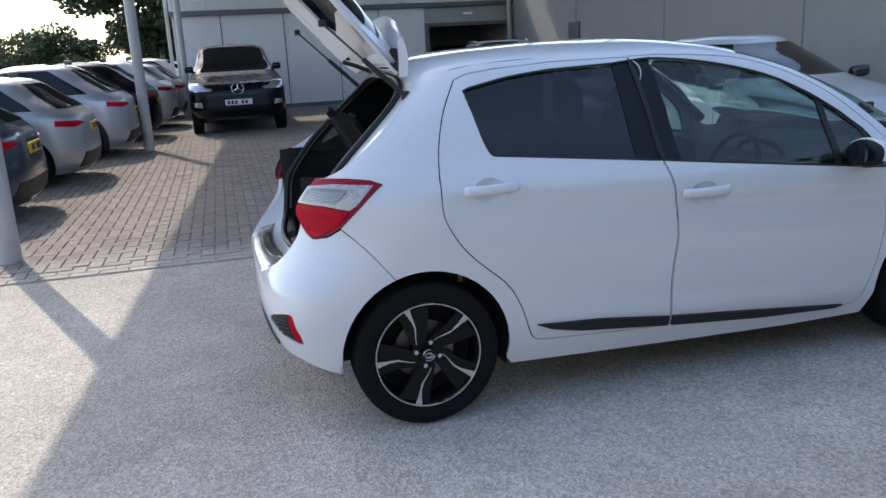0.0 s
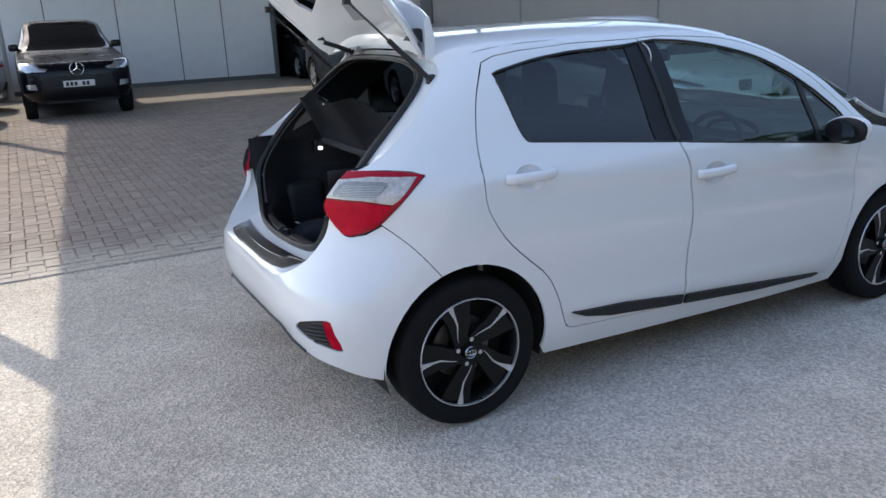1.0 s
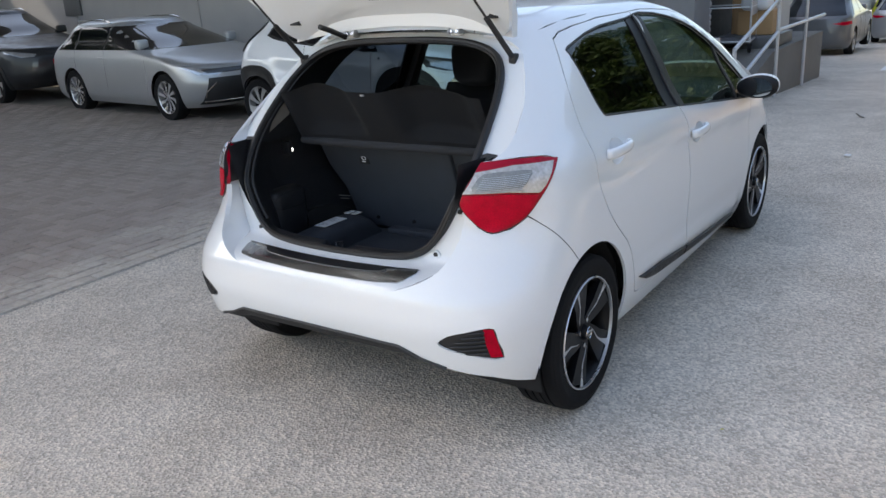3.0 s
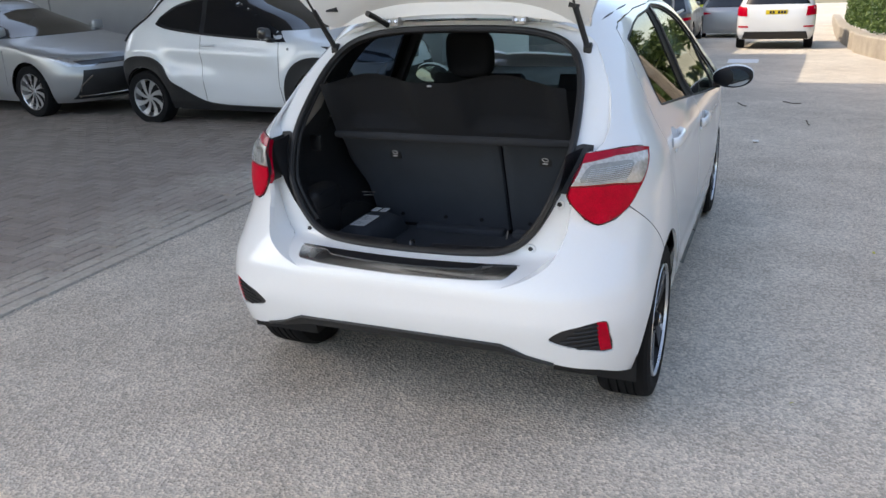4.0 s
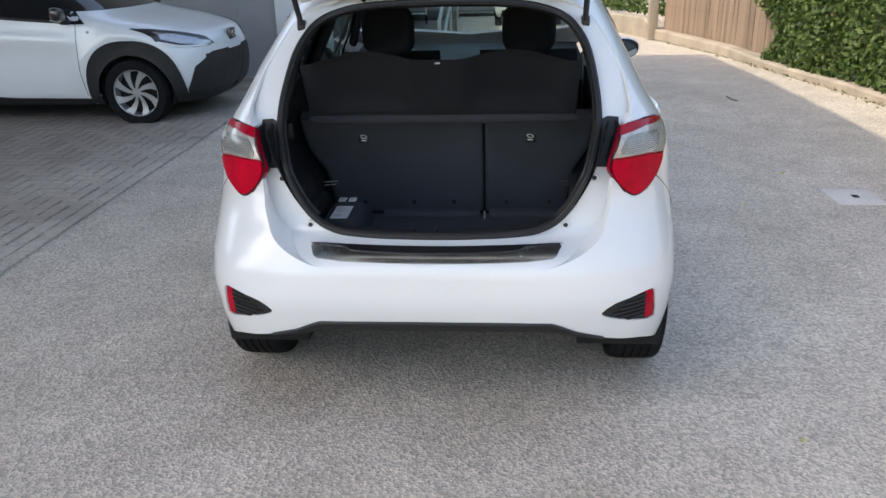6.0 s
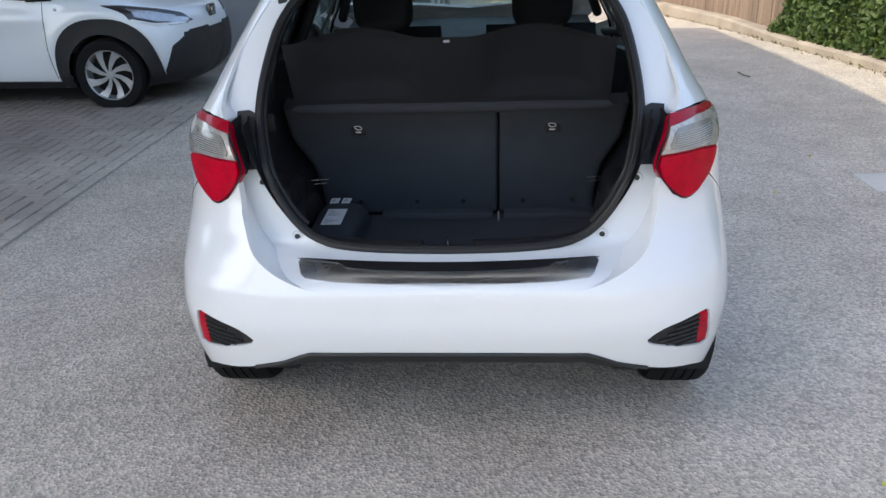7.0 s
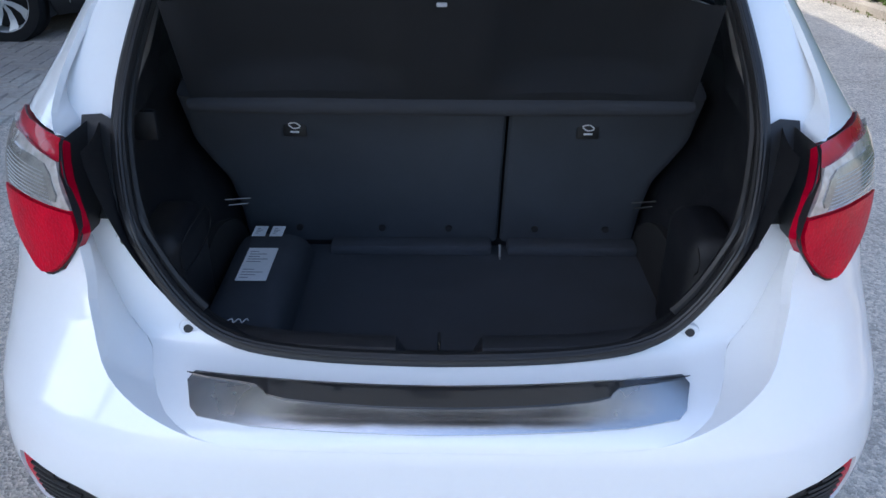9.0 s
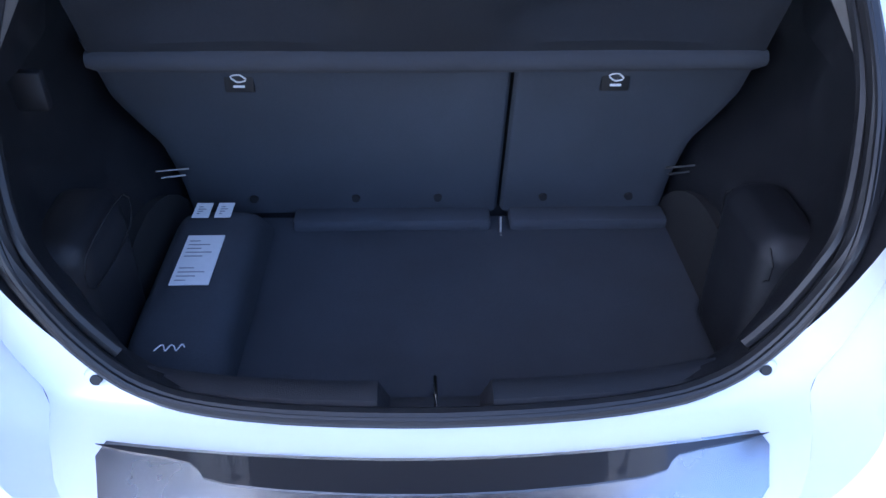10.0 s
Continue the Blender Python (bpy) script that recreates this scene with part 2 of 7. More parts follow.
def add_tube(bm, pts, r, n=8, closed=False, flat=1.0):
    """A round bar along points; flat squeezes it along its binormal."""
    pts = [Vector(p) for p in pts]
    rings, up = [], Vector((0, 0, 1))
    for i, p in enumerate(pts):
        a = pts[i - 1] if (i or closed) else p
        b = pts[(i + 1) % len(pts)] if (i + 1 < len(pts) or closed) else p
        t = (b - a).normalized()
        s = t.cross(up)
        if s.length < 1e-3:
            s = t.cross(Vector((1, 0, 0)))
        s.normalize()
        w = s.cross(t).normalized()
        rings.append([bm.verts.new(p + r * (math.cos(k * math.tau / n) * s + flat * math.sin(k * math.tau / n) * w)) for k in range(n)])
    m = len(rings)
    for i in range(m if closed else m - 1):
        for k in range(n):
            bm.faces.new((rings[i][k], rings[i][(k + 1) % n], rings[(i + 1) % m][(k + 1) % n], rings[(i + 1) % m][k]))
    if not closed:
        bm.faces.new(rings[0][::-1])
        bm.faces.new(rings[-1])
    return bm


def tube(pts, r, n=8, closed=False, flat=1.0):
    return add_tube(bmesh.new(), pts, r, n, closed, flat)


def add_lathe(bm, profile, centre=(0, 0, 0), n=40, axis="y"):
    """Turns (radius, along) pairs round an axis through centre."""
    rings = []
    for r, h in profile:
        ring = []
        for k in range(n):
            c, s = r * math.cos(k * math.tau / n), r * math.sin(k * math.tau / n)
            v = (c, h, s) if axis == "y" else (c, s, h) if axis == "z" else (h, c, s)
            ring.append(bm.verts.new(Vector(v) + Vector(centre)))
        rings.append(ring)
    for a, b in zip(rings, rings[1:]):
        for k in range(n):
            bm.faces.new((a[k], a[(k + 1) % n], b[(k + 1) % n], b[k]))
    return bm


def lathe(profile, centre=(0, 0, 0), n=40, axis="y"):
    return add_lathe(bmesh.new(), profile, centre, n, axis)


def prism(pts, a, b, axis="y", bevel=0.0):
    """A flat outline pushed along an axis from a to b. Outline points are the other two axes in order."""
    bm = bmesh.new()
    def v(p, h):
        return (p[0], h, p[1]) if axis == "y" else (h, p[0], p[1]) if axis == "x" else (p[0], p[1], h)
    lo, hi = [bm.verts.new(v(p, a)) for p in pts], [bm.verts.new(v(p, b)) for p in pts]
    bm.faces.new(lo)
    bm.faces.new(hi[::-1])
    for i in range(len(pts)):
        j = (i + 1) % len(pts)
        bm.faces.new((lo[j], lo[i], hi[i], hi[j]))
    if bevel:
        es = [e for e in bm.edges if e.is_manifold and e.calc_face_angle(0) > 0.5]
        bmesh.ops.bevel(bm, geom=es, offset=bevel, segments=2, affect="EDGES", profile=0.5)
    return bm


def in_poly(px, py, poly):
    q = np.asarray(poly, float)
    ok = np.zeros(px.shape, bool)
    for (x1, y1), (x2, y2) in zip(q, np.roll(q, -1, 0)):
        if y1 != y2:
            ok ^= ((y1 > py) != (y2 > py)) & (px < (x2 - x1) * (py - y1) / (y2 - y1) + x1)
    return ok


def resample(poly, step, closed=True):
    q, out = [np.array(p, float) for p in poly], []
    for a, b in zip(q, q[1:] + (q[:1] if closed else [])):
        k = max(1, int(math.ceil(np.linalg.norm(b - a) / step)))
        out += [a + (b - a) * i / k for i in range(k)]
    if not closed:
        out.append(q[-1])
    return np.array(out)


def rounded(pts, n=6, closed=True):
    """A smooth closed curve through the points (centripetal Catmull-Rom)."""
    p, out, m = [np.array(q, float) for q in pts], [], len(pts)
    for i in range(m if closed else m - 1):
        a, b, c, d = (p[(i + k) % m] if closed else p[min(max(i + k, 0), m - 1)] for k in (-1, 0, 1, 2))
        for k in range(n):
            t = k / n
            out.append(0.5 * (2 * b + (c - a) * t + (2 * a - 5 * b + 4 * c - d) * t * t + (3 * b - a - 3 * c + d) * t ** 3))
    if not closed:
        out.append(p[-1])
    return [tuple(q) for q in out]


def shrink(poly, d):
    """Moves a closed outline inwards by d."""
    q = np.asarray(poly, float)
    area = np.sum(q[:, 0] * np.roll(q[:, 1], -1) - np.roll(q[:, 0], -1) * q[:, 1])
    e1, e2 = q - np.roll(q, 1, 0), np.roll(q, -1, 0) - q
    def nrm(e):
        n = np.stack([-e[:, 1], e[:, 0]], 1) * (1 if area > 0 else -1)
        return n / (np.linalg.norm(n, axis=1, keepdims=True) + 1e-9)
    n = nrm(e1) + nrm(e2)
    n /= np.maximum(np.linalg.norm(n, axis=1, keepdims=True), 0.6)
    return [tuple(p) for p in q + d * n]


def patch(chart, outline, holes=(), step=0.04, off=0.0, rim=0.012, centre=(1.2, 0, 0.75), normal=None):
    """Fills an outline (with holes) of a two-number chart with triangles, lays it on the chart's surface, off metres under it, and gives it a rim that goes rim metres in."""
    from_pts, edges, k = [], [], 0
    loops = [resample(outline, step * 0.8)] + [resample(h, step * 0.8) for h in holes]
    for lp in loops:
        from_pts += [Vector(p) for p in lp]
        edges += [(k + i, k + (i + 1) % len(lp)) for i in range(len(lp))]
        k += len(lp)
    lo, hi = loops[0].min(0), loops[0].max(0)
    gx, gy = np.meshgrid(np.arange(lo[0] + step / 2, hi[0], step), np.arange(lo[1] + step / 2, hi[1], step))
    gx, gy = gx.ravel(), gy.ravel()
    keep = in_poly(gx, gy, loops[0])
    for h in loops[1:]:
        keep &= ~in_poly(gx, gy, h)
    gx, gy = gx[keep], gy[keep]
    border = np.concatenate(loops)
    if len(gx):
        near = np.array([np.min((border[:, 0] - x) ** 2 + (border[:, 1] - y) ** 2) for x, y in zip(gx, gy)])
        ok = near > (0.45 * step) ** 2
        from_pts += [Vector((x, y)) for x, y in zip(gx[ok], gy[ok])]
    out = geometry.delaunay_2d_cdt(from_pts, edges, [], 0, 1e-7)
    p = np.array([tuple(v) for v in out[0]])
    f = np.array([t for t in out[2] if len(t) == 3])
    c = p[f].mean(1)
    keep = in_poly(c[:, 0], c[:, 1], loops[0])
    for h in loops[1:]:
        keep &= ~in_poly(c[:, 0], c[:, 1], h)
    f = f[keep]
    used, inv = np.unique(f, return_inverse=True)
    f, p = inv.reshape(-1, 3), p[used]
    def lay(q):
        return np.stack(np.broadcast_arrays(*chart(q[:, 0], q[:, 1])), 1).astype(float)
    e = 2e-3
    P = lay(p)
    du, dv = lay(p + (e, 0)) - lay(p - (e, 0)), lay(p + (0, e)) - lay(p - (0, e))
    N = np.cross(du, dv)
    N /= np.linalg.norm(N, axis=1, keepdims=True) + 1e-12
    out_way = np.broadcast_to(np.array(normal, float), P.shape) if normal is not None else P - np.array(centre)
    N *= np.where((N * out_way).sum(1, keepdims=True) < 0, -1, 1)
    P = P - N * off
    t = P[f]
    flip = (np.cross(t[:, 1] - t[:, 0], t[:, 2] - t[:, 0]) * N[f].mean(1)).sum(1) < 0
    f[flip] = f[flip][:, ::-1]
    verts, faces, normals = list(P), [tuple(q) for q in f], list(N)
    if rim:
        seen = {}
        for q in faces:
            for a, b in zip(q, q[1:] + q[:1]):
                seen[(a, b)] = seen.get((a, b), 0) + 1
        made = {}
        def low(a, nn, d):
            verts.append(P[a] - N[a] * d)
            normals.append(nn)
            return len(verts) - 1
        for a, b in [k for k in seen if (k[1], k[0]) not in seen]:
            nn = np.cross(P[b] - P[a], N[a])
            nn /= np.linalg.norm(nn) + 1e-12
            q = (low(b, nn, 0), low(a, nn, 0), low(a, nn, rim), low(b, nn, rim))
            faces.append(q)
    return verts, faces, normals


def join(*pieces):
    V, F, N = [], [], []
    for v, f, n in pieces:
        k = len(V)
        V += list(v)
        N += list(n)
        F += [tuple(i + k for i in q) for q in f]
    return V, F, N


# ---- the white hatchback ----
# z, rear x, front x, half width, rear corner depth, rear corner power, front depth, front power
HERO = [
    (0.11, -0.46, 3.12, 0.745, 0.60, 4.6, 0.78, 2.6),
    (0.15, -0.50, 3.18, 0.770, 0.62, 4.6, 0.80, 2.6),
    (0.20, -0.535, 3.24, 0.795, 0.66, 4.6, 0.85, 2.6),
    (0.30, -0.575, 3.29, 0.828, 0.70, 4.6, 0.90, 2.6),
    (0.40, -0.605, 3.31, 0.842, 0.71, 4.5, 0.92, 2.6),
    (0.50, -0.625, 3.31, 0.8475, 0.72, 4.4, 0.92, 2.6),
    (0.58, -0.625, 3.30, 0.8475, 0.72, 4.0, 0.92, 2.6),
    (0.66, -0.600, 3.27, 0.847, 0.70, 3.4, 0.92, 2.6),
    (0.75, -0.565, 3.20, 0.845, 0.66, 2.85, 0.92, 2.5),
    (0.82, -0.540, 3.08, 0.842, 0.64, 2.72, 0.80, 2.5),
    (0.90, -0.530, 2.93, 0.832, 0.63, 2.75, 0.62, 2.6),
    (0.96, -0.515, 2.74, 0.814, 0.61, 2.8, 0.48, 2.8),
    (1.00, -0.500, 2.60, 0.792, 0.60, 2.8, 0.40, 3.0),
    (1.07, -0.440, 2.47, 0.750, 0.58, 2.8, 0.36, 3.2),
    (1.20, -0.290, 2.24, 0.690, 0.55, 2.8, 0.34, 3.2),
    (1.33, -0.110, 1.96, 0.628, 0.52, 2.8, 0.34, 3.2),
    (1.38, -0.035, 1.83, 0.600, 0.52, 2.9, 0.36, 3.2),
    (1.42, 0.020, 1.70, 0.567, 0.50, 2.9, 0.38, 3.2),
    (1.45, 0.080, 1.58, 0.525, 0.46, 2.8, 0.38, 3.0),
    (1.475, 0.220, 1.46, 0.455, 0.38, 2.6, 0.36, 2.6),
    (1.495, 0.480, 1.31, 0.335, 0.26, 2.4, 0.28, 2.4),
    (1.505, 0.750, 1.20, 0.180, 0.15, 2.2, 0.15, 2.2),
    (1.510, 1.000, 1.08, 0.030, 0.03, 2.0, 0.03, 2.0),
]
skin = Body(HERO)


def ramp_in(v, a, b):
    t = np.clip((v - a) / (b - a), 0, 1)
    return t * t * (3 - 2 * t)


def ledge(d, above, below):
    return np.exp(-np.where(d > 0, d / above, d / below) ** 2)


def hero_relief(x, z):
    """A crease from the lamp's tip forward through the handles, the hollow under it, and the swell over the sill."""
    span = ramp_in(x, -0.12, 0.22) * (1 - ramp_in(x, 2.05, 2.45))
    d = z - (0.962 - 0.078 * x)
    low = z - (0.415 - 0.055 * x)
    return span * (-0.011 * ledge(d + 0.050, 0.030, 0.115)) + ramp_in(x, 0.36, 0.55) * (1 - ramp_in(x, 1.95, 2.12)) * 0.010 * ledge(low, 0.045, 0.06)


skin.relief = hero_relief

# the frame round the open boot: a line down the middle as (z, x), set in from the outer skin
_fz = np.array([0.560, 0.600, 0.618, 0.634, 0.645, 0.652, 0.658, 0.668, 0.690, 0.850, 1.00, 1.20, 1.305, 1.38, 1.425])
_fx = np.array([-0.6262, -0.6218, -0.6160, -0.594, -0.555, -0.520, -0.482, -0.458, -0.448, -0.435, -0.345, -0.145, -0.025, 0.05, 0.09])
_fv = np.concatenate([[0], np.cumsum(np.hypot(np.diff(_fz), np.diff(_fx)))])
frame_z, frame_x = curve(_fv, _fz), curve(_fv, _fx)


def frame_v(z):
    return float(np.interp(z, _fz, _fv))


def frame_chart(y, v):
    z = frame_z(v)
    w = np.clip((z - 0.606) / 0.046, 0, 1)
    w = w * w * (3 - 2 * w)
    bow = skin.rear(y, z)[0] - skin.rear(0 * y, z)[0]      # low down the frame runs out into the bumper
    return frame_x(v) + w * 0.2 * y * y + (1 - w) * bow, y, z


def frame_at(y, z):
    return Vector([float(q) for q in frame_chart(np.array(y, float), np.array(frame_v(z)))])


GATE = [(0, 0.600), (0.25, 0.602), (0.36, 0.610), (0.44, 0.632), (0.50, 0.660), (0.545, 0.70), (0.575, 0.78), (0.595, 0.86),
        (0.61, 0.93), (0.618, 1.005), (0.650, 1.04), (0.657, 1.08), (0.649, 1.125), (0.634, 1.175), (0.607, 1.23), (0.572, 1.29), (0.53, 1.343), (0.44, 1.39), (0.25, 1.412), (0, 1.418)]
GATE = [tuple(p) for p in rounded(GATE, 3, closed=False)]
MOUTH = rounded([(0, 0.670), (0.25, 0.674), (0.37, 0.692), (0.445, 0.752), (0.497, 0.84), (0.528, 0.93), (0.545, 1.02), (0.54, 1.13),
                 (0.515, 1.245), (0.455, 1.325), (0.35, 1.366), (0.2, 1.383), (0, 1.387)], 4, closed=False)


def both(half_line):
    return list(half_line) + [(-y, z) for y, z in half_line[::-1] if y > 1e-6]


def arch(cx, r, z0, zc=0.31, n=20, rear_first=True):
    """Points of a wheel arch from its rear foot over the top to its front foot, in side view."""
    a0 = math.asin((zc - z0) / r)
    angles = np.linspace(math.pi + a0, -a0, n)
    return [(cx + r * math.cos(a), zc + r * math.sin(a)) for a in angles]


R_DOOR = rounded([(0.225, 1.366), (0.150, 1.235), (0.103, 1.07), (0.090, 0.89), (0.118, 0.80), (0.187, 0.700), (0.325, 0.574)], 4, False) + \
         rounded([(0.360, 0.530), (0.400, 0.445), (0.430, 0.350), (0.455, 0.308), (0.500, 0.296)], 4, False) + [(1.075, 0.272)] + \
         rounded([(1.080, 0.300), (1.080, 0.50), (1.107, 0.69), (1.093, 0.88), (1.060, 0.985)], 4, False) + [(1.050, 1.15), (1.028, 1.31), (1.008, 1.418), (0.65, 1.416), (0.40, 1.402)] + [(0.28, 1.387)]
F_DOOR = [(1.081, 0.272), (2.02, 0.232)] + rounded([(2.08, 0.245), (2.115, 0.33), (2.160, 0.50), (2.180, 0.62), (2.178, 0.72), (2.180, 0.82), (2.210, 0.880)], 4, False) + \
         rounded([(2.230, 0.930), (2.150, 1.050), (1.96, 1.215), (1.75, 1.325), (1.50, 1.395), (1.15, 1.422)], 4, False) + \
         [(1.014, 1.42), (1.034, 1.31), (1.056, 1.15)] + rounded([(1.066, 0.985), (1.099, 0.88), (1.113, 0.69), (1.086, 0.50), (1.086, 0.300)], 4, False)
R_GLASS = [(0.252, 1.322)] + rounded([(0.275, 1.235), (0.300, 1.13), (0.322, 1.075), (0.345, 1.066)], 3, False) + [(0.948, 1.006), (0.955, 1.20), (0.926, 1.392)] + rounded([(0.633, 1.384), (0.45, 1.365), (0.275, 1.331)], 4, False)
B_REAR = [(0.950, 1.005), (1.058, 0.994), (1.048, 1.15), (1.026, 1.31), (1.009, 1.402), (0.928, 1.393)]
B_FRONT = [(1.068, 0.993), (1.150, 0.985), (1.135, 1.20), (1.105, 1.408), (1.015, 1.403), (1.035, 1.31), (1.056, 1.15)]
F_GLASS = [(1.152, 0.985), (1.905, 0.899), (1.900, 1.05), (1.885, 1.195)] + rounded([(1.86, 1.215), (1.72, 1.285), (1.60, 1.327), (1.45, 1.364), (1.28, 1.393), (1.107, 1.408)], 4, False) + [(1.137, 1.20)]
F_QUARTER = [(1.935, 0.897), (2.165, 0.878), (2.150, 0.95), (2.085, 1.045), (1.990, 1.125), (1.915, 1.175), (1.930, 1.05)]
F_SASH = [(1.905, 0.899), (1.935, 0.897), (1.930, 1.05), (1.915, 1.175), (1.885, 1.195), (1.900, 1.05)]
TRIM_R = [(0.462, 0.372), (0.739, 0.360), (1.073, 0.323), (1.073, 0.280), (0.66, 0.318), (0.53, 0.345)]
TRIM_F = [(1.090, 0.322), (1.50, 0.288), (1.995, 0.243), (1.95, 0.232), (1.55, 0.244), (1.090, 0.278)]
R_HOLE = [p for p in R_GLASS if p[0] < 0.9 and p[1] < 1.32 or p == R_GLASS[0]] + B_REAR[1:5] + [(0.926, 1.394)] + [p for p in R_GLASS if 0.25 < p[0] < 0.9 and p[1] > 1.325]
F_HOLE = [(1.068, 0.993), (1.15, 0.984), (2.167, 0.876), (2.152, 0.952), (2.087, 1.048), (1.992, 1.128), (1.918, 1.178)] + [p for p in F_GLASS if p[1] > 1.21] + [(1.015, 1.403), (1.035, 1.31), (1.056, 1.15)]
LAMP = rounded([(-0.350, 0.805), (-0.302, 0.838), (-0.262, 0.880), (-0.222, 0.920), (-0.185, 0.956), (-0.130, 1.000)], 3, False)


def hero_car():
    car = empty("white_hatchback")
    tagged(car, "glossy white five-door hatchback with open boot and black alloy wheels", "car")

    def sheet(name, outline, material, chart=None, holes=(), step=0.035, off=0.0, rim=0.012, parent=car, label="", **kw):
        v, f, n = patch(chart, outline, holes, step, off, rim, **kw)
        return put(name, mesh_of(name, v, f, material, n), parent, label)

    def u_line(pts, s):
        return skin.unroll(pts, s)

    for s in (-1, 1):
        flank = skin.flank(s)
        # doors
        for name, line, glass_line, pillar, trim in (("rear_door", R_DOOR, R_GLASS, B_REAR, TRIM_R), ("front_door", F_DOOR, F_GLASS, B_FRONT, TRIM_F)):
            hull = shrink(line, 0.002)
            window_hole = R_HOLE if name == "rear_door" else F_HOLE
            hx, hz = (0.295, 0.949) if name == "rear_door" else (1.245, 0.852)
            door = sheet(name, hull, WHITE, flank, [window_hole, handle_ring(hx, hz)], label="white painted door")
            sheet("window_pane", shrink(glass_line, 0.001), TINTED if name == "rear_door" else WINDOW, flank, off=0.010, rim=0.0, parent=door,
                  label="dark tinted glass" if name == "rear_door" else "clear green-tinted glass").visible_shadow = False
            sheet("pillar_trim", pillar, PILLAR, flank, off=0.006, rim=0.01, parent=door, label="black pillar trim")
            if name == "front_door":
                sheet("quarter_pane", F_QUARTER, WINDOW, flank, off=0.010, rim=0.0, parent=door).visible_shadow = False
                sheet("window_sash", F_SASH, PLASTIC, flank, off=0.004, rim=0.012, parent=door)
            # the dark weather strip round the glass
            rail = window_hole
            bm = bmesh.new()
            ring = [Vector([float(q) for q in flank(x, z)]) for x, z in resample(rail, 0.03)]
            add_tube(bm, [p + Vector((0, -s * 0.003, 0)) for p in ring], 0.006, 6, closed=True)
            part("weather_strip", bm, PLASTIC, door)
            sheet("rubbing_strip", trim, PLASTIC, flank, off=-0.012, rim=0.014, step=0.03, parent=door, label="black plastic sill strip")
            door_handle(door, flank, hx, hz, s)
        # flank: quarter, rocker, pillars, wing
        line = [(-0.118, 0.634)] + [p for p in arch(0.0, 0.345, 0.235, 0.31, 26) if p[0] > -0.10] + \
            [(0.36, 0.200), (0.80, 0.187), (1.20, 0.176), (1.70, 0.166), (2.13, 0.174)] + arch(2.51, 0.345, 0.235, 0.31, 26)[1:] + \
            [(2.92, 0.30), (2.98, 0.50), (2.95, 0.70), (2.80, 0.80)] + [(2.62, 0.88), (2.42, 0.925), (2.29, 0.950), (2.20, 1.055), (2.03, 1.205), (1.82, 1.325), (1.58, 1.402), (1.35, 1.432), (1.10, 1.440), (0.65, 1.438), (0.35, 1.425), (0.19, 1.400)]
        gate = [(y, z) for y, z in GATE if 1.005 < z < 1.40]
        outer = u_line(line, s) + [(s * skin.u_of_y(y, z), z) for y, z in gate[::-1]]
        lamp_edge = u_line([(-0.128, 0.998)] + LAMP[::-1][1:], s)
        outer += [(s * skin.u_of_y(0.612, 1.022), 1.022)] + u_line([(-0.25, 1.024), (-0.17, 1.016)], s) + lamp_edge[:-3] + u_line([(-0.302, 0.838), (-0.21, 0.745)], s)
        sheet("body_side", outer, WHITE, skin.around, [u_line(shrink(R_DOOR, -0.0025), s), u_line(shrink(F_DOOR, -0.0025), s)], step=0.03, label="white painted body side")
        # inner dark shell so that the joints are dark
        for ln in (R_DOOR, F_DOOR):
            ring = resample(ln, 0.04)
            bm = bmesh.new()
            add_tube(bm, [Vector([float(q) for q in flank(x, z)]) - Vector((0, s * 0.016, 0)) for x, z in ring], 0.007, 5, closed=True)
            part("door_seal", bm, DARK, car)
        # joint between bumper and body side
        seam = [Vector([float(q) for q in flank(x, z)]) for x, z in rounded([(-0.300, 0.836), (-0.21, 0.749), (-0.119, 0.636)], 5, False)]
        part("bumper_joint", tube([p - Vector((0, s * 0.0006, 0)) for p in seam], 0.0018, 5), DARK, car)
        # tail lamp
        tail_lamp(car, s)
        wheel_well(car, 0.0, s)
        wheel_well(car, 2.51, s)
        mirror(car, s)
    rear_end(car, sheet)
    roof_and_front(car, sheet)
    for cx, s in ((0.0, -1), (0.0, 1), (2.51, -1), (2.51, 1)):
        hero_wheel(car, cx, s)
    tail_gate(car, sheet)
    boot(car)
    cabin(car)
    return car


def handle_ring(hx, hz):
    return [(hx - 0.005 + 0.070 * math.cos(k * math.tau / 28), hz - 0.008 + 0.050 * math.sin(k * math.tau / 28)) for k in range(28)]


def door_handle(door, flank, hx, hz, s):
    y = float(flank(hx, hz)[1])
    bm = bmesh.new()
    pts = [(hx + dx, y + s * dy, hz + 0.02 * dx) for dx, dy in ((-0.105, 0.000), (-0.095, 0.012), (-0.05, 0.021), (0.03, 0.023), (0.085, 0.016), (0.105, 0.000))]
    add_tube(bm, rounded(pts, 4, False), 0.0140, 12, flat=1.45)
    part("door_handle", bm, WHITE, door, "white pull handle")
    chart = lambda a, b: (a, flank(a, b)[1] - s * 0.026 * np.maximum(0, 1 - ((a - hx + 0.005) / 0.070) ** 2 - ((b - hz + 0.008) / 0.050) ** 2) ** 0.8, b)
    v, f, n = patch(chart, handle_ring(hx, hz), (), 0.008, 0.0, 0.0)
    put("handle_cup", mesh_of("handle_cup", v, f, WHITE, n), door)
    if hx > 1:
        part("lock", cyl((hx - 0.088, y + s * 0.015, hz + 0.001), (hx - 0.088, y + s * 0.027, hz + 0.001), 0.006, n=12), STEEL, door, "small round lock")


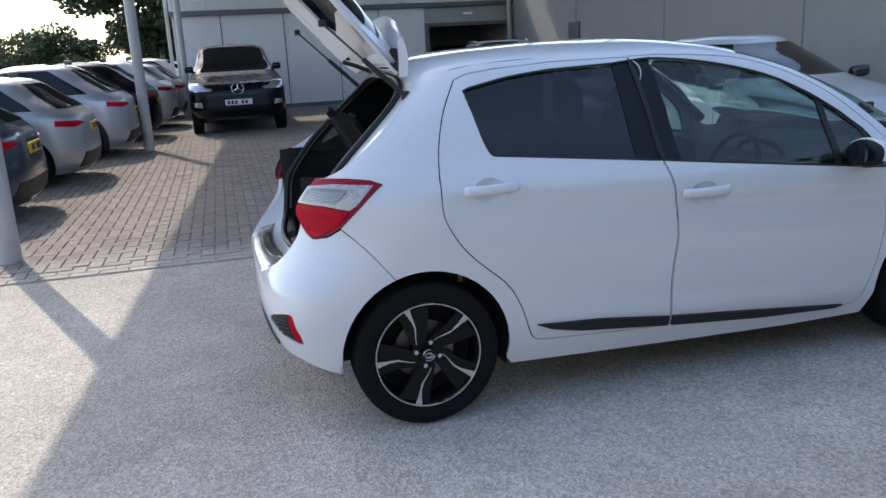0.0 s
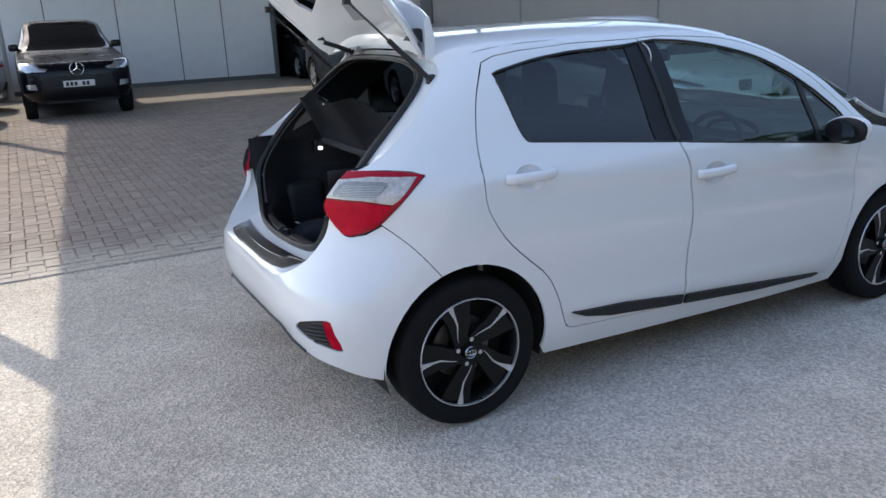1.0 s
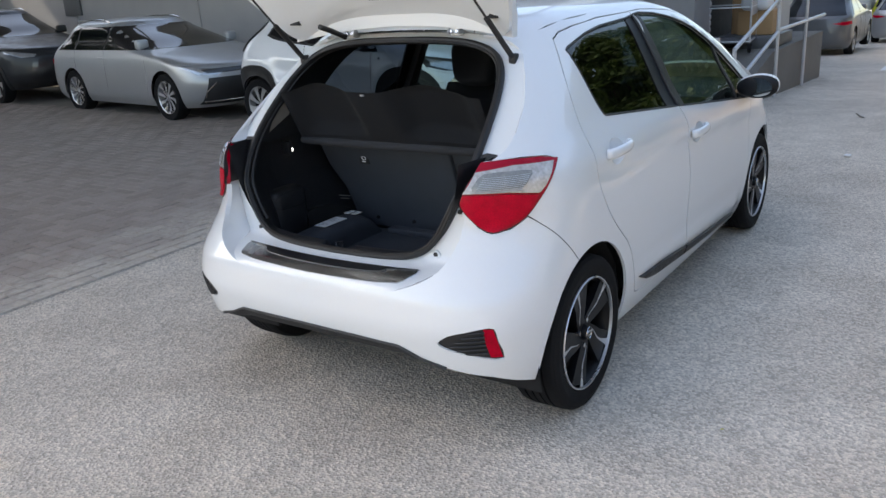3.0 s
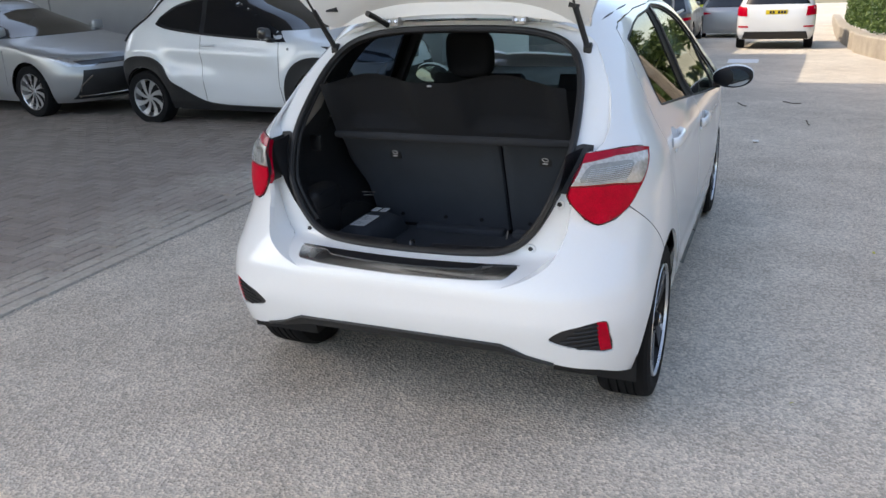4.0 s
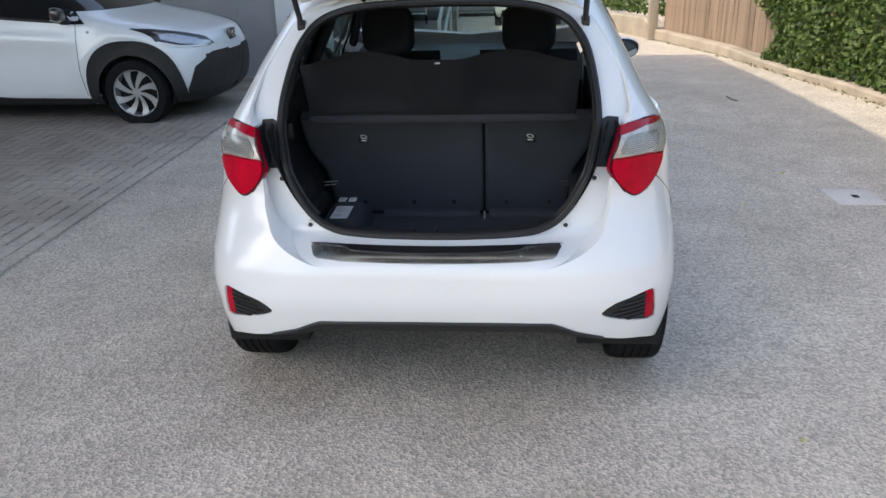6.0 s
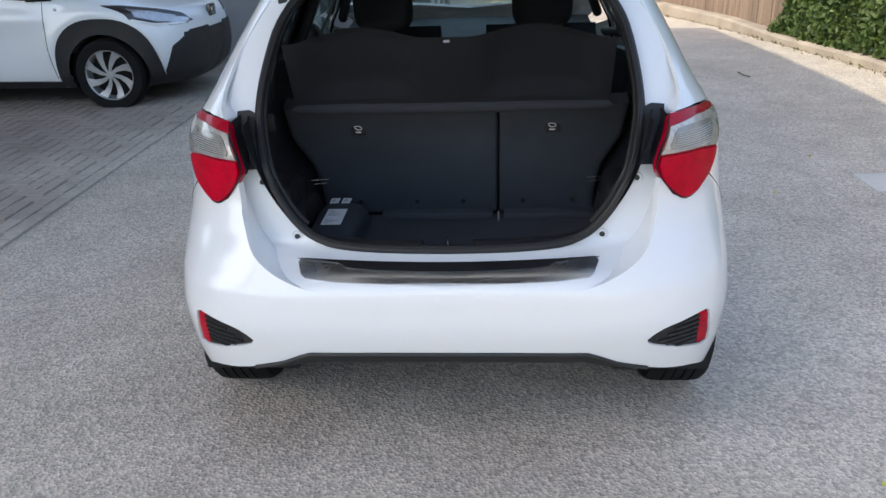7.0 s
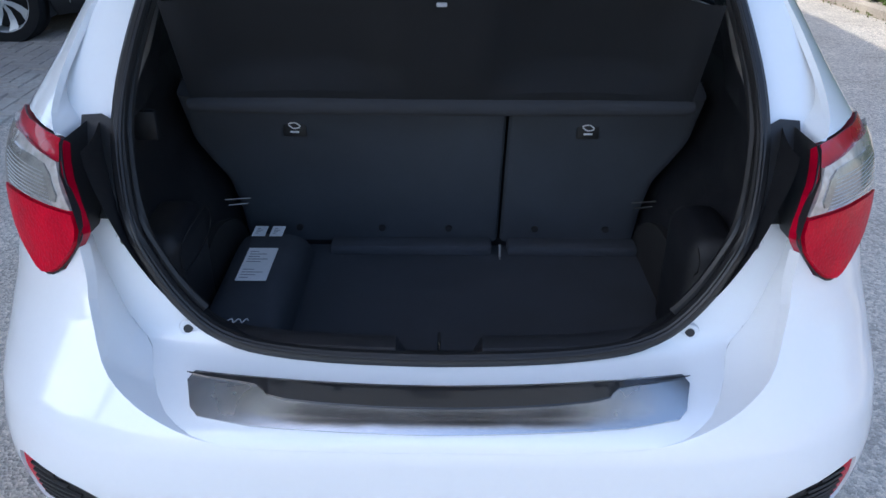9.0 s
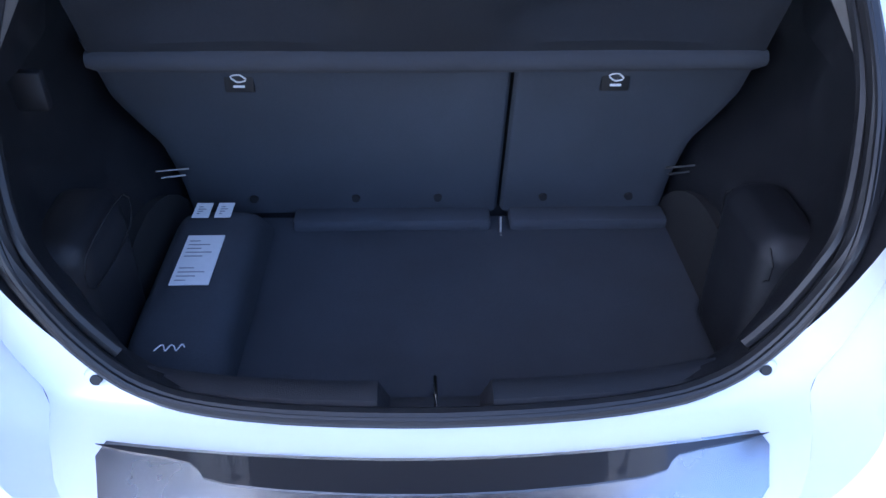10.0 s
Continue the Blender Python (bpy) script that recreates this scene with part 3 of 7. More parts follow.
def tail_lamp(car, s):
    lamp = empty("tail_lamp")
    lamp.parent = car
    lamp["label"] = "red and clear tail lamp with a black inner side"
    def uy(y, z):
        return (s * abs(skin.u_of_y(y, z)), z)
    def ux(x, z):
        return (s * skin.u_of_x(x, z), z)
    tip, bottom = ux(-0.133, 1.000), uy(0.662, 0.794)
    top = [uy(0.607, 1.018), ux(-0.30, 1.020), ux(-0.20, 1.014)]
    outer = [ux(x, z) for x, z in ((-0.185, 0.958), (-0.222, 0.922), (-0.262, 0.882), (-0.302, 0.840), (-0.350, 0.808))]
    inner = [uy(0.622, 0.818), uy(0.580, 0.868), uy(0.568, 0.900), uy(0.585, 0.955)]
    whole = top + [tip] + rounded(outer + [bottom] + inner, 3, False)
    red_low = [uy(0.573, 0.922), ux(-0.34, 0.917), ux(-0.262, 0.902), ux(-0.272, 0.884)] + rounded([ux(-0.310, 0.842), ux(-0.355, 0.812), bottom] + inner[:3], 3, False)
    clear = [uy(0.600, 0.990), ux(-0.30, 1.001), ux(-0.162, 0.994), ux(-0.196, 0.960), ux(-0.232, 0.924), ux(-0.258, 0.906), ux(-0.34, 0.921), uy(0.573, 0.926)]
    for name, ln, m, off in (("lens_body", whole, RED_DARK, -0.006), ("red_lens", shrink(red_low, 0.0015), RED_LENS, -0.014), ("clear_lens", shrink(clear, 0.0015), CLEAR_LENS, -0.013)):
        v, f, n = patch(skin.around, ln, (), 0.02, off, 0.02 if name == "lens_body" else 0.008)
        put(name, mesh_of(name, v, f, m, n), lamp)
    # the darker ribbed block inside the clear lens
    def inside(f, z):
        a, c_ = uy(0.573 + 0.40 * (z - 0.926), z)[0], ux(-0.258 + 1.05 * (z - 0.912), z)[0]
        return (a + f * (c_ - a), z)
    block = rounded([inside(0.10, 0.934), inside(0.40, 0.932), inside(0.68, 0.934), inside(0.72, 0.955), inside(0.70, 0.978), inside(0.40, 0.983), inside(0.12, 0.981), inside(0.08, 0.957)], 2)
    v, f, n = patch(skin.around, block, (), 0.012, -0.0155, 0.003)
    put("inner_lens", mesh_of("inner_lens", v, f, INNER_LENS, n), lamp, "grey inner lens")
    edge_pts = [Vector([float(q) for q in skin.at(u, z)]) for u, z in resample(whole, 0.012)]
    ctr = Vector((0.2, 0, 0.9))
    part("lamp_gasket", tube([p + (p - ctr).normalized() * 0.003 for p in edge_pts], 0.0026, 6, True), SEAL, lamp, "thin black gasket")
    # fine ribs behind the clear lens
    bm = bmesh.new()
    for k in range(9):
        z = 0.930 + 0.0055 * k
        pts = [Vector([float(q) for q in skin.at(inside(w_, z)[0], z)]) for w_ in np.linspace(0.12, 0.68, 10)]
        c = Vector((0.2, 0, 0.9))
        add_tube(bm, [p + (p - c).normalized() * 0.0160 for p in pts], 0.0011, 4)
    part("lens_ribs", bm, SILVER_RIM, lamp)
    # the black inner side, from the lens back to the boot frame
    bm = bmesh.new()
    line = [(0.607, 1.018), (0.600, 0.98), (0.585, 0.955), (0.572, 0.92), (0.568, 0.900), (0.580, 0.868)]
    a = [bm.verts.new(Vector([float(q) for q in skin.rear(np.array(s * y), np.array(z))]) + Vector((-0.015, 0, 0))) for y, z in line]
    b = [bm.verts.new(frame_at(s * (y - 0.004), z)) for y, z in line]
    for i in range(len(line) - 1):
        bm.faces.new((a[i], a[i + 1], b[i + 1], b[i]))
    part("inner_side", bm, PLASTIC, lamp, "black plastic side of the lamp")


def wheel_well(car, cx, s):
    """The dark hollow over a wheel."""
    bm = bmesh.new()
    y0, y1 = s * 0.80, s * 0.50
    pts = arch(cx, 0.352, 0.20, 0.31, 22)
    a = [bm.verts.new((x, y0, z)) for x, z in pts]
    b = [bm.verts.new((x, y1, z)) for x, z in pts]
    for i in range(len(pts) - 1):
        bm.faces.new((a[i], a[i + 1], b[i + 1], b[i]))
    bm.faces.new(b)
    part("wheel_housing", bm, DARK, car)


def mirror(car, s):
    m = empty("door_mirror")
    m.parent = car
    m["label"] = "door mirror with a white cap and black shell"
    def shell(dx0, dx1, hw, hh, y0, z0, x0):
        bm = bmesh.new()
        bmesh.ops.create_uvsphere(bm, u_segments=28, v_segments=16, radius=1)
        for v in bm.verts:
            x, y, z = v.co
            t = (y + 1) / 2          # 0 at the door, 1 at the tip
            zz = math.copysign(abs(z) ** 0.8, z)
            v.co = (x0 + (dx1 if x > 0 else dx0) * x, s * (y0 + hw * y), z0 + hh * zz * (0.72 + 0.42 * t - 0.30 * t * t) + 0.012 * t)
        return bm
    bm = shell(0.030, 0.085, 0.112, 0.078, 0.925, 0.958, 1.965)
    cap = [f for f in bm.faces if f.calc_center_median().z < 0.945]
    bmesh.ops.delete(bm, geom=cap, context="FACES")
    part("cap", bm, WHITE, m)
    part("shell", shell(0.036, 0.080, 0.110, 0.074, 0.925, 0.957, 1.962), PILLAR, m, "black mirror shell")
    bm = bmesh.new()
    bmesh.ops.create_circle(bm, cap_ends=True, segments=32, radius=1)
    for v in bm.verts:
        t = (v.co.x + 1) / 2
        v.co = (1.928 - 0.036 * v.co.x, s * (0.925 + 0.090 * v.co.x), 0.963 + 0.056 * v.co.y * (0.78 + 0.36 * t - 0.28 * t * t))
    part("mirror_glass", bm, MIRROR, m, "reflecting mirror glass")
    part("foot", box((1.99, s * 0.80 - 0.06, 0.893), (2.10, s * 0.80 + 0.06, 0.925), 0.012), PLASTIC, m)


def hero_wheel(car, cx, s):
    w = empty("wheel")
    w.parent = car
    w["label"] = "black alloy wheel with thin bright machined spokes"
    R = 0.301
    y = s * 0.735
    c = (cx, y, R)
    def lat(profile, n=56):
        return lathe([(r, s * h) for r, h in profile], c, n)
    # tyre with grooves on its tread
    prof = [(0.215, -0.090), (0.230, -0.098), (0.265, -0.100), (0.288, -0.093), (0.297, -0.080)]
    for g in (-0.045, -0.015, 0.015, 0.045):
        prof += [(0.3005, g - 0.010), (0.3005, g - 0.004), (0.2935, g - 0.003), (0.2935, g + 0.003), (0.3005, g + 0.004)]
    prof += [(0.297, 0.080), (0.288, 0.092), (0.268, 0.0985), (0.258, 0.0985), (0.256, 0.0975), (0.236, 0.096), (0.224, 0.092), (0.219, 0.085)]
    tyre = part("tyre", lat(prof, 72), RUBBER, w, "black tyre", smooth=radians(28))
    part("rim", lat([(0.219, -0.088), (0.205, -0.06), (0.200, 0.0), (0.205, 0.070), (0.216, 0.084)]), RIM_BLACK, w)
    part("rim_ring", lat([(0.2165, 0.086), (0.2195, 0.093), (0.2175, 0.0965), (0.2135, 0.0960), (0.2120, 0.086)]), ALLOY, w, "bright rim edge")
    part("brake_disc", lat([(0.06, 0.01), (0.125, 0.012), (0.128, 0.0), (0.06, -0.004)], 40), STEEL_DISC, w)
    part("back_plate", lat([(0.0, -0.03), (0.17, -0.03), (0.20, -0.02)], 32), DARK, w)
    # five black spokes, each with one bent machined stroke
    for k in range(5):
        def at(r, deg, h):
            ang = radians(deg + 72 * k)
            return Vector((cx + r * math.cos(ang), y + s * h, R + r * math.sin(ang)))
        def blade(name, rows, mtl, thick):
            bm = bmesh.new()
            top, low = [], []
            for r, a1, a2, h in rows:
                top.append((bm.verts.new(at(r, a1, h)), bm.verts.new(at(r, a2, h))))
                low.append((bm.verts.new(at(r, a1, h - thick)), bm.verts.new(at(r, a2, h - thick))))
            for i in range(len(rows) - 1):
                bm.faces.new((top[i][0], top[i][1], top[i + 1][1], top[i + 1][0]))
                bm.faces.new((top[i][0], top[i + 1][0], low[i + 1][0], low[i][0]))
                bm.faces.new((top[i][1], low[i][1], low[i + 1][1], top[i + 1][1]))
            bm.faces.new((top[0][0], low[0][0], low[0][1], top[0][1]))
            return part(name, bm, mtl, w)
        blade("spoke", [(0.03, 55, 165, 0.070), (0.06, 92, 156, 0.074), (0.10, 88, 136, 0.077), (0.14, 87, 127, 0.079), (0.18, 87, 125, 0.081), (0.213, 87, 124, 0.083)], RIM_BLACK, 0.03)
        blade("machined_stroke", [(0.062, 134, 136, 0.0772), (0.078, 126, 128.5, 0.0780), (0.098, 117.5, 120.2, 0.0790), (0.125, 110.6, 113.6, 0.0800), (0.16, 109.6, 113.0, 0.0816), (0.19, 109.0, 114.4, 0.0836), (0.2135, 108.2, 115.6, 0.0860)], ALLOY, 0.003)
    part("hub_cap", lat([(0.0, 0.094), (0.022, 0.093), (0.028, 0.088), (0.031, 0.070)], 28), RIM_BLACK, w)
    bm = lat([(0.0215, 0.0935), (0.023, 0.0950), (0.0245, 0.0930)], 28)
    add_tube(bm, [(cx + 0.017 * math.cos(k * math.tau / 16), y + s * 0.0945, R + 0.011 * math.sin(k * math.tau / 16)) for k in range(16)], 0.0022, 5, True)
    add_tube(bm, [(cx + 0.006 * math.cos(k * math.tau / 12), y + s * 0.0948, R + 0.011 * math.sin(k * math.tau / 12)) for k in range(12)], 0.0018, 5, True)
    part("emblem", bm, CHROME, w, "chrome badge of plain loops")
    for k in range(4):
        a = radians(75 + 90 * k)
        b = Vector((cx + 0.050 * math.cos(a), y, R + 0.050 * math.sin(a)))
        part("wheel_nut", cyl(b + Vector((0, s * 0.060, 0)), b + Vector((0, s * 0.080, 0)), 0.0115, 0.010, 6), STEEL, w)


def rear_end(car, sheet):
    # outer bumper skin, from wheel arch to wheel arch
    half = []
    low = [(0.0, 0.415), (0.387, 0.412), (0.45, 0.385), (0.54, 0.352), (0.62, 0.332), (0.70, 0.315)]
    for y, z in low:
        half.append((skin.u_of_y(y, z), z))
    for x, z in [(-0.42, 0.282), (-0.338, 0.255)] + [p for p in arch(0.0, 0.345, 0.235, 0.31, 26) if p[0] < -0.10 and p[1] > 0.262] + [(-0.118, 0.634), (-0.21, 0.752), (-0.300, 0.832), (-0.350, 0.800)]:
        half.append((skin.u_of_x(x, z), z))
    for y, z in [(0.662, 0.790), (0.622, 0.812), (0.583, 0.862)] + [q for q in GATE if q[1] < 0.80][::-1]:
        half.append((skin.u_of_y(y, z), z))
    ring = half + [(-u, z) for u, z in half[::-1] if u > 1e-4]
    grilles = []
    for s in (-1, 1):
        g = rounded([(0.548, 0.450), (0.59, 0.482), (0.64, 0.496), (0.695, 0.509), (0.727, 0.506), (0.735, 0.46), (0.742, 0.389), (0.69, 0.396), (0.615, 0.415), (0.568, 0.430)], 2)
        grilles.append([(s * skin.u_of_y(y, z), z) for y, z in g])
    bumper = sheet("rear_bumper", ring, WHITE, skin.around, grilles, step=0.03, rim=0.02, label="white rear bumper")
    for s, g in zip((-1, 1), grilles):
        sheet("bumper_grille", g, PLASTIC, skin.around, step=0.03, off=0.007, rim=0.0, parent=bumper, label="black ribbed grille with a red reflector")
        refl = [(s * skin.u_of_y(y, z), z) for y, z in ((0.698, 0.507), (0.725, 0.503), (0.733, 0.46), (0.739, 0.393), (0.708, 0.395), (0.701, 0.45))]
        sheet("reflector", refl, RED_LENS, skin.around, step=0.02, off=0.005, rim=0.004, parent=bumper, label="narrow red reflector")
        for k in range(6):
            z = 0.410 + 0.016 * k
            pts = [Vector([float(q) for q in skin.rear(np.array(s * y), np.array(z + 0.10 * (y - 0.65)))]) for y in np.linspace(0.585 + 0.022 * abs(k - 2), 0.700, 8)]
            part("grille_bar", tube([p + Vector((0.004, 0, 0)) for p in pts], 0.0035, 5), PLASTIC, bumper)
    # black lower lip
    low = [(0.0, 0.413), (0.387, 0.410), (0.45, 0.383), (0.54, 0.350), (0.62, 0.330)]
    edge = [(0.60, 0.318), (0.50, 0.335), (0.38, 0.365), (0.0, 0.368)]
    h = [(skin.u_of_y(y, z), z) for y, z in low + edge]
    sheet("lower_lip", h + [(-u, z) for u, z in h[::-1] if u > 1e-4], PLASTIC, skin.around, off=0.016, rim=0.02, parent=bumper, label="black plastic diffuser lip")
    bm = tube([Vector([float(q) for q in skin.rear(np.array(y), np.array(z))]) + Vector((-0.004, 0, 0)) for y, z in both([(0, 0.414), (0.2, 0.414), (0.387, 0.411), (0.42, 0.398), (0.47, 0.374), (0.56, 0.347)])[:6]], 0.006, 6)
    part("lip_bead", bm, PLASTIC, bumper)
    bm = tube([Vector([float(q) for q in skin.rear(np.array(-y), np.array(z))]) + Vector((-0.004, 0, 0)) for y, z in [(0, 0.414), (0.2, 0.414), (0.387, 0.411), (0.42, 0.398), (0.47, 0.374), (0.56, 0.347)]], 0.006, 6)
    part("lip_bead", bm, PLASTIC, bumper)
    # boot frame, with the step from the outer skin
    def to_v(line):
        return [(y, frame_v(z)) for y, z in line]
    sheet("boot_frame", to_v(both(GATE)), WHITE, frame_chart, [to_v(both(MOUTH))], step=0.025, rim=0.0, label="white painted boot frame", normal=(-1, 0, 0.5))
    bm = bmesh.new()
    line = [tuple(p) for p in resample(both(GATE), 0.025)]
    a = [bm.verts.new(Vector([float(q) for q in skin.rear(np.array(y), np.array(z))])) for y, z in line]
    b = [bm.verts.new(frame_at(y, z)) for y, z in line]
    for i in range(len(line)):
        j = (i + 1) % len(line)
        bm.faces.new((a[i], a[j], b[j], b[i]))
    part("frame_step", bm, WHITE, car, smooth=radians(60))
    # rubber seal round the mouth
    ring = [frame_at(y, z) for y, z in resample(both(MOUTH), 0.02)]
    part("boot_seal", tube([p + Vector((-0.012, 0, 0)) for p in ring], 0.0135, 10, True), SEAL, car, "black rubber boot seal")
    lip = [frame_at(y, z) for y, z in shrink(resample(both(MOUTH), 0.02), 0.006)]
    part("seal_bead", tube([p + Vector((-0.024, 0, 0)) for p in lip], 0.0045, 7, True), SEAL, car)
    inner = [(y, z) for y, z in shrink(resample(both(MOUTH), 0.02), 0.009) if z > 0.72]
    k = max(range(len(inner)), key=lambda i: math.dist(inner[i], inner[i - 1]))
    inner = inner[k:] + inner[:k]
    part("inner_seal", tube([frame_at(y, z) + Vector((0.012, 0, 0)) for y, z in inner], 0.009, 8), SEAL, car)
    # black side covers, screws, sill plate
    for s in (-1, 1):
        cover = [(s * y, frame_v(z)) for y, z in ((0.543, 1.012), (0.575, 1.022), (0.612, 1.018), (0.610, 0.93), (0.590, 0.876), (0.526, 0.880), (0.532, 0.95))]
        sheet("side_cover", cover, PLASTIC, frame_chart, off=-0.012, rim=0.015, step=0.02, normal=(-1, 0, 0.5), label="black plastic cover beside the lamp")
        for y, z in ((0.437, 0.690), (0.529, 0.846)):
            p = frame_at(s * y, z)
            part("screw_cap", cyl(p + Vector((0.004, 0, 0)), p + Vector((-0.008, 0, 0.003)), 0.0085, 0.0075, 12), PLASTIC, car)
            part("screw_seat", lathe([(0.009, -0.004), (0.016, -0.003), (0.018, 0.002)], p, 16, "x"), WHITE, car)
    plate = [(-0.410, 0.6522), (0, 0.6518), (0.410, 0.6522), (0.418, 0.648), (0.400, 0.636), (0.385, 0.631), (0.30, 0.627), (0, 0.624), (-0.30, 0.627), (-0.385, 0.631), (-0.400, 0.636), (-0.418, 0.648)]
    pl = sheet("sill_plate", [(y, frame_v(z)) for y, z in plate], STEEL, frame_chart, step=0.02, off=-0.004, rim=0.004, normal=(-1, 0, 0.5), label="polished steel sill guard")
    strip = [(-0.390, 0.6512), (0, 0.6508), (0.390, 0.6512), (0.390, 0.6500), (0.30, 0.6485), (0.25, 0.6435), (0.0, 0.6415), (-0.25, 0.6435), (-0.30, 0.6485), (-0.390, 0.6500)]
    sheet("sill_inlay", [(y, frame_v(z)) for y, z in rounded(strip, 3)], BLACK_GLOSS, frame_chart, step=0.02, off=-0.0065, rim=0.002, normal=(-1, 0, 0.5), parent=pl, label="dark polished inlay")


def roof_and_front(car, sheet):
    # roof in plan
    edge = []
    for x, z in ((1.56, 1.402), (1.35, 1.431), (1.10, 1.439), (0.65, 1.437), (0.35, 1.424), (0.19, 1.399)):
        edge.append((x, -float(skin.half(x, z))))
    back = [(0.135, -0.545), (0.075, -0.45), (0.062, -0.22), (0.06, 0.0)]
    half = [(1.66, 0.0), (1.64, -0.25)] + edge + back
    ring = half + [(x, -y) for x, y in half[::-1] if abs(y) > 1e-4]
    sheet("roof", ring, WHITE, skin.top, step=0.05, off=0.0015, rim=0.02, normal=(0, 0, 1), label="white painted roof")
    # windscreen, bonnet, nose
    hw = [(1.635, -0.25), (1.58, -0.47), (1.75, -0.555), (2.00, -0.635), (2.26, -0.725), (2.46, -0.58), (2.58, 0.0)]
    hw = [(1.655, 0.0)] + hw
    ring = hw + [(x, -y) for x, y in hw[::-1] if abs(y) > 1e-4]
    sheet("windscreen", ring, WINDOW, skin.top, step=0.05, off=0.004, rim=0.0, normal=(0.5, 0, 1), label="clear windscreen").visible_shadow = False
    bon = [(2.58, 0.0), (2.46, -0.58), (2.30, -0.735), (2.45, -0.755), (2.66, -0.73), (2.87, -0.68), (3.03, -0.55), (3.13, -0.30), (3.16, 0.0)]
    ring = bon + [(x, -y) for x, y in bon[::-1] if abs(y) > 1e-4]
    sheet("bonnet", ring, WHITE, skin.top, step=0.05, rim=0.015, normal=(0.2, 0, 1), label="white bonnet")
    h = [(4.0, 0.22), (4.0, 0.775)] + [(skin.u_of_x(x, z), z) for x, z in ((2.80, 0.80), (2.95, 0.70), (2.98, 0.50), (2.92, 0.30), (2.87, 0.22))]
    for s in (-1, 1):
        sheet("front_bumper", [(s * u, z) for u, z in h], WHITE, skin.around, step=0.05, rim=0.02, label="white front bumper")
        lamp = [(s * skin.u_of_x(x, z), z) for x, z in ((2.62, 0.82), (2.80, 0.81), (3.02, 0.74), (3.05, 0.66), (2.9, 0.70))]
        sheet("headlamp", lamp, LENS, skin.around, step=0.03, off=-0.006, rim=0.015, label="clear headlamp")
    # dark underside
    bm = box((0.30, -0.60, 0.165), (3.0, 0.60, 0.24), 0.01)
    part("floor_pan", bm, DARK, car)
    # Hidden boxes, added to block light under the sills and the rear end.
    part("sill_light_block", box((0.44, -0.74, 0.175), (2.09, 0.74, 0.235), 0.01), DARK, car)
    part("rear_light_block", box((-0.52, -0.55, 0.385), (0.32, 0.55, 0.43), 0.01), DARK, car)
    part("rear_axle", tube([(0.0, -0.62, 0.30), (0.15, -0.4, 0.27), (0.15, 0.4, 0.27), (0.0, 0.62, 0.30)], 0.035, 8), DARK, car)
    part("silencer", box((-0.40, -0.20, 0.29), (-0.12, 0.34, 0.42), 0.04, 3), DARK, car)


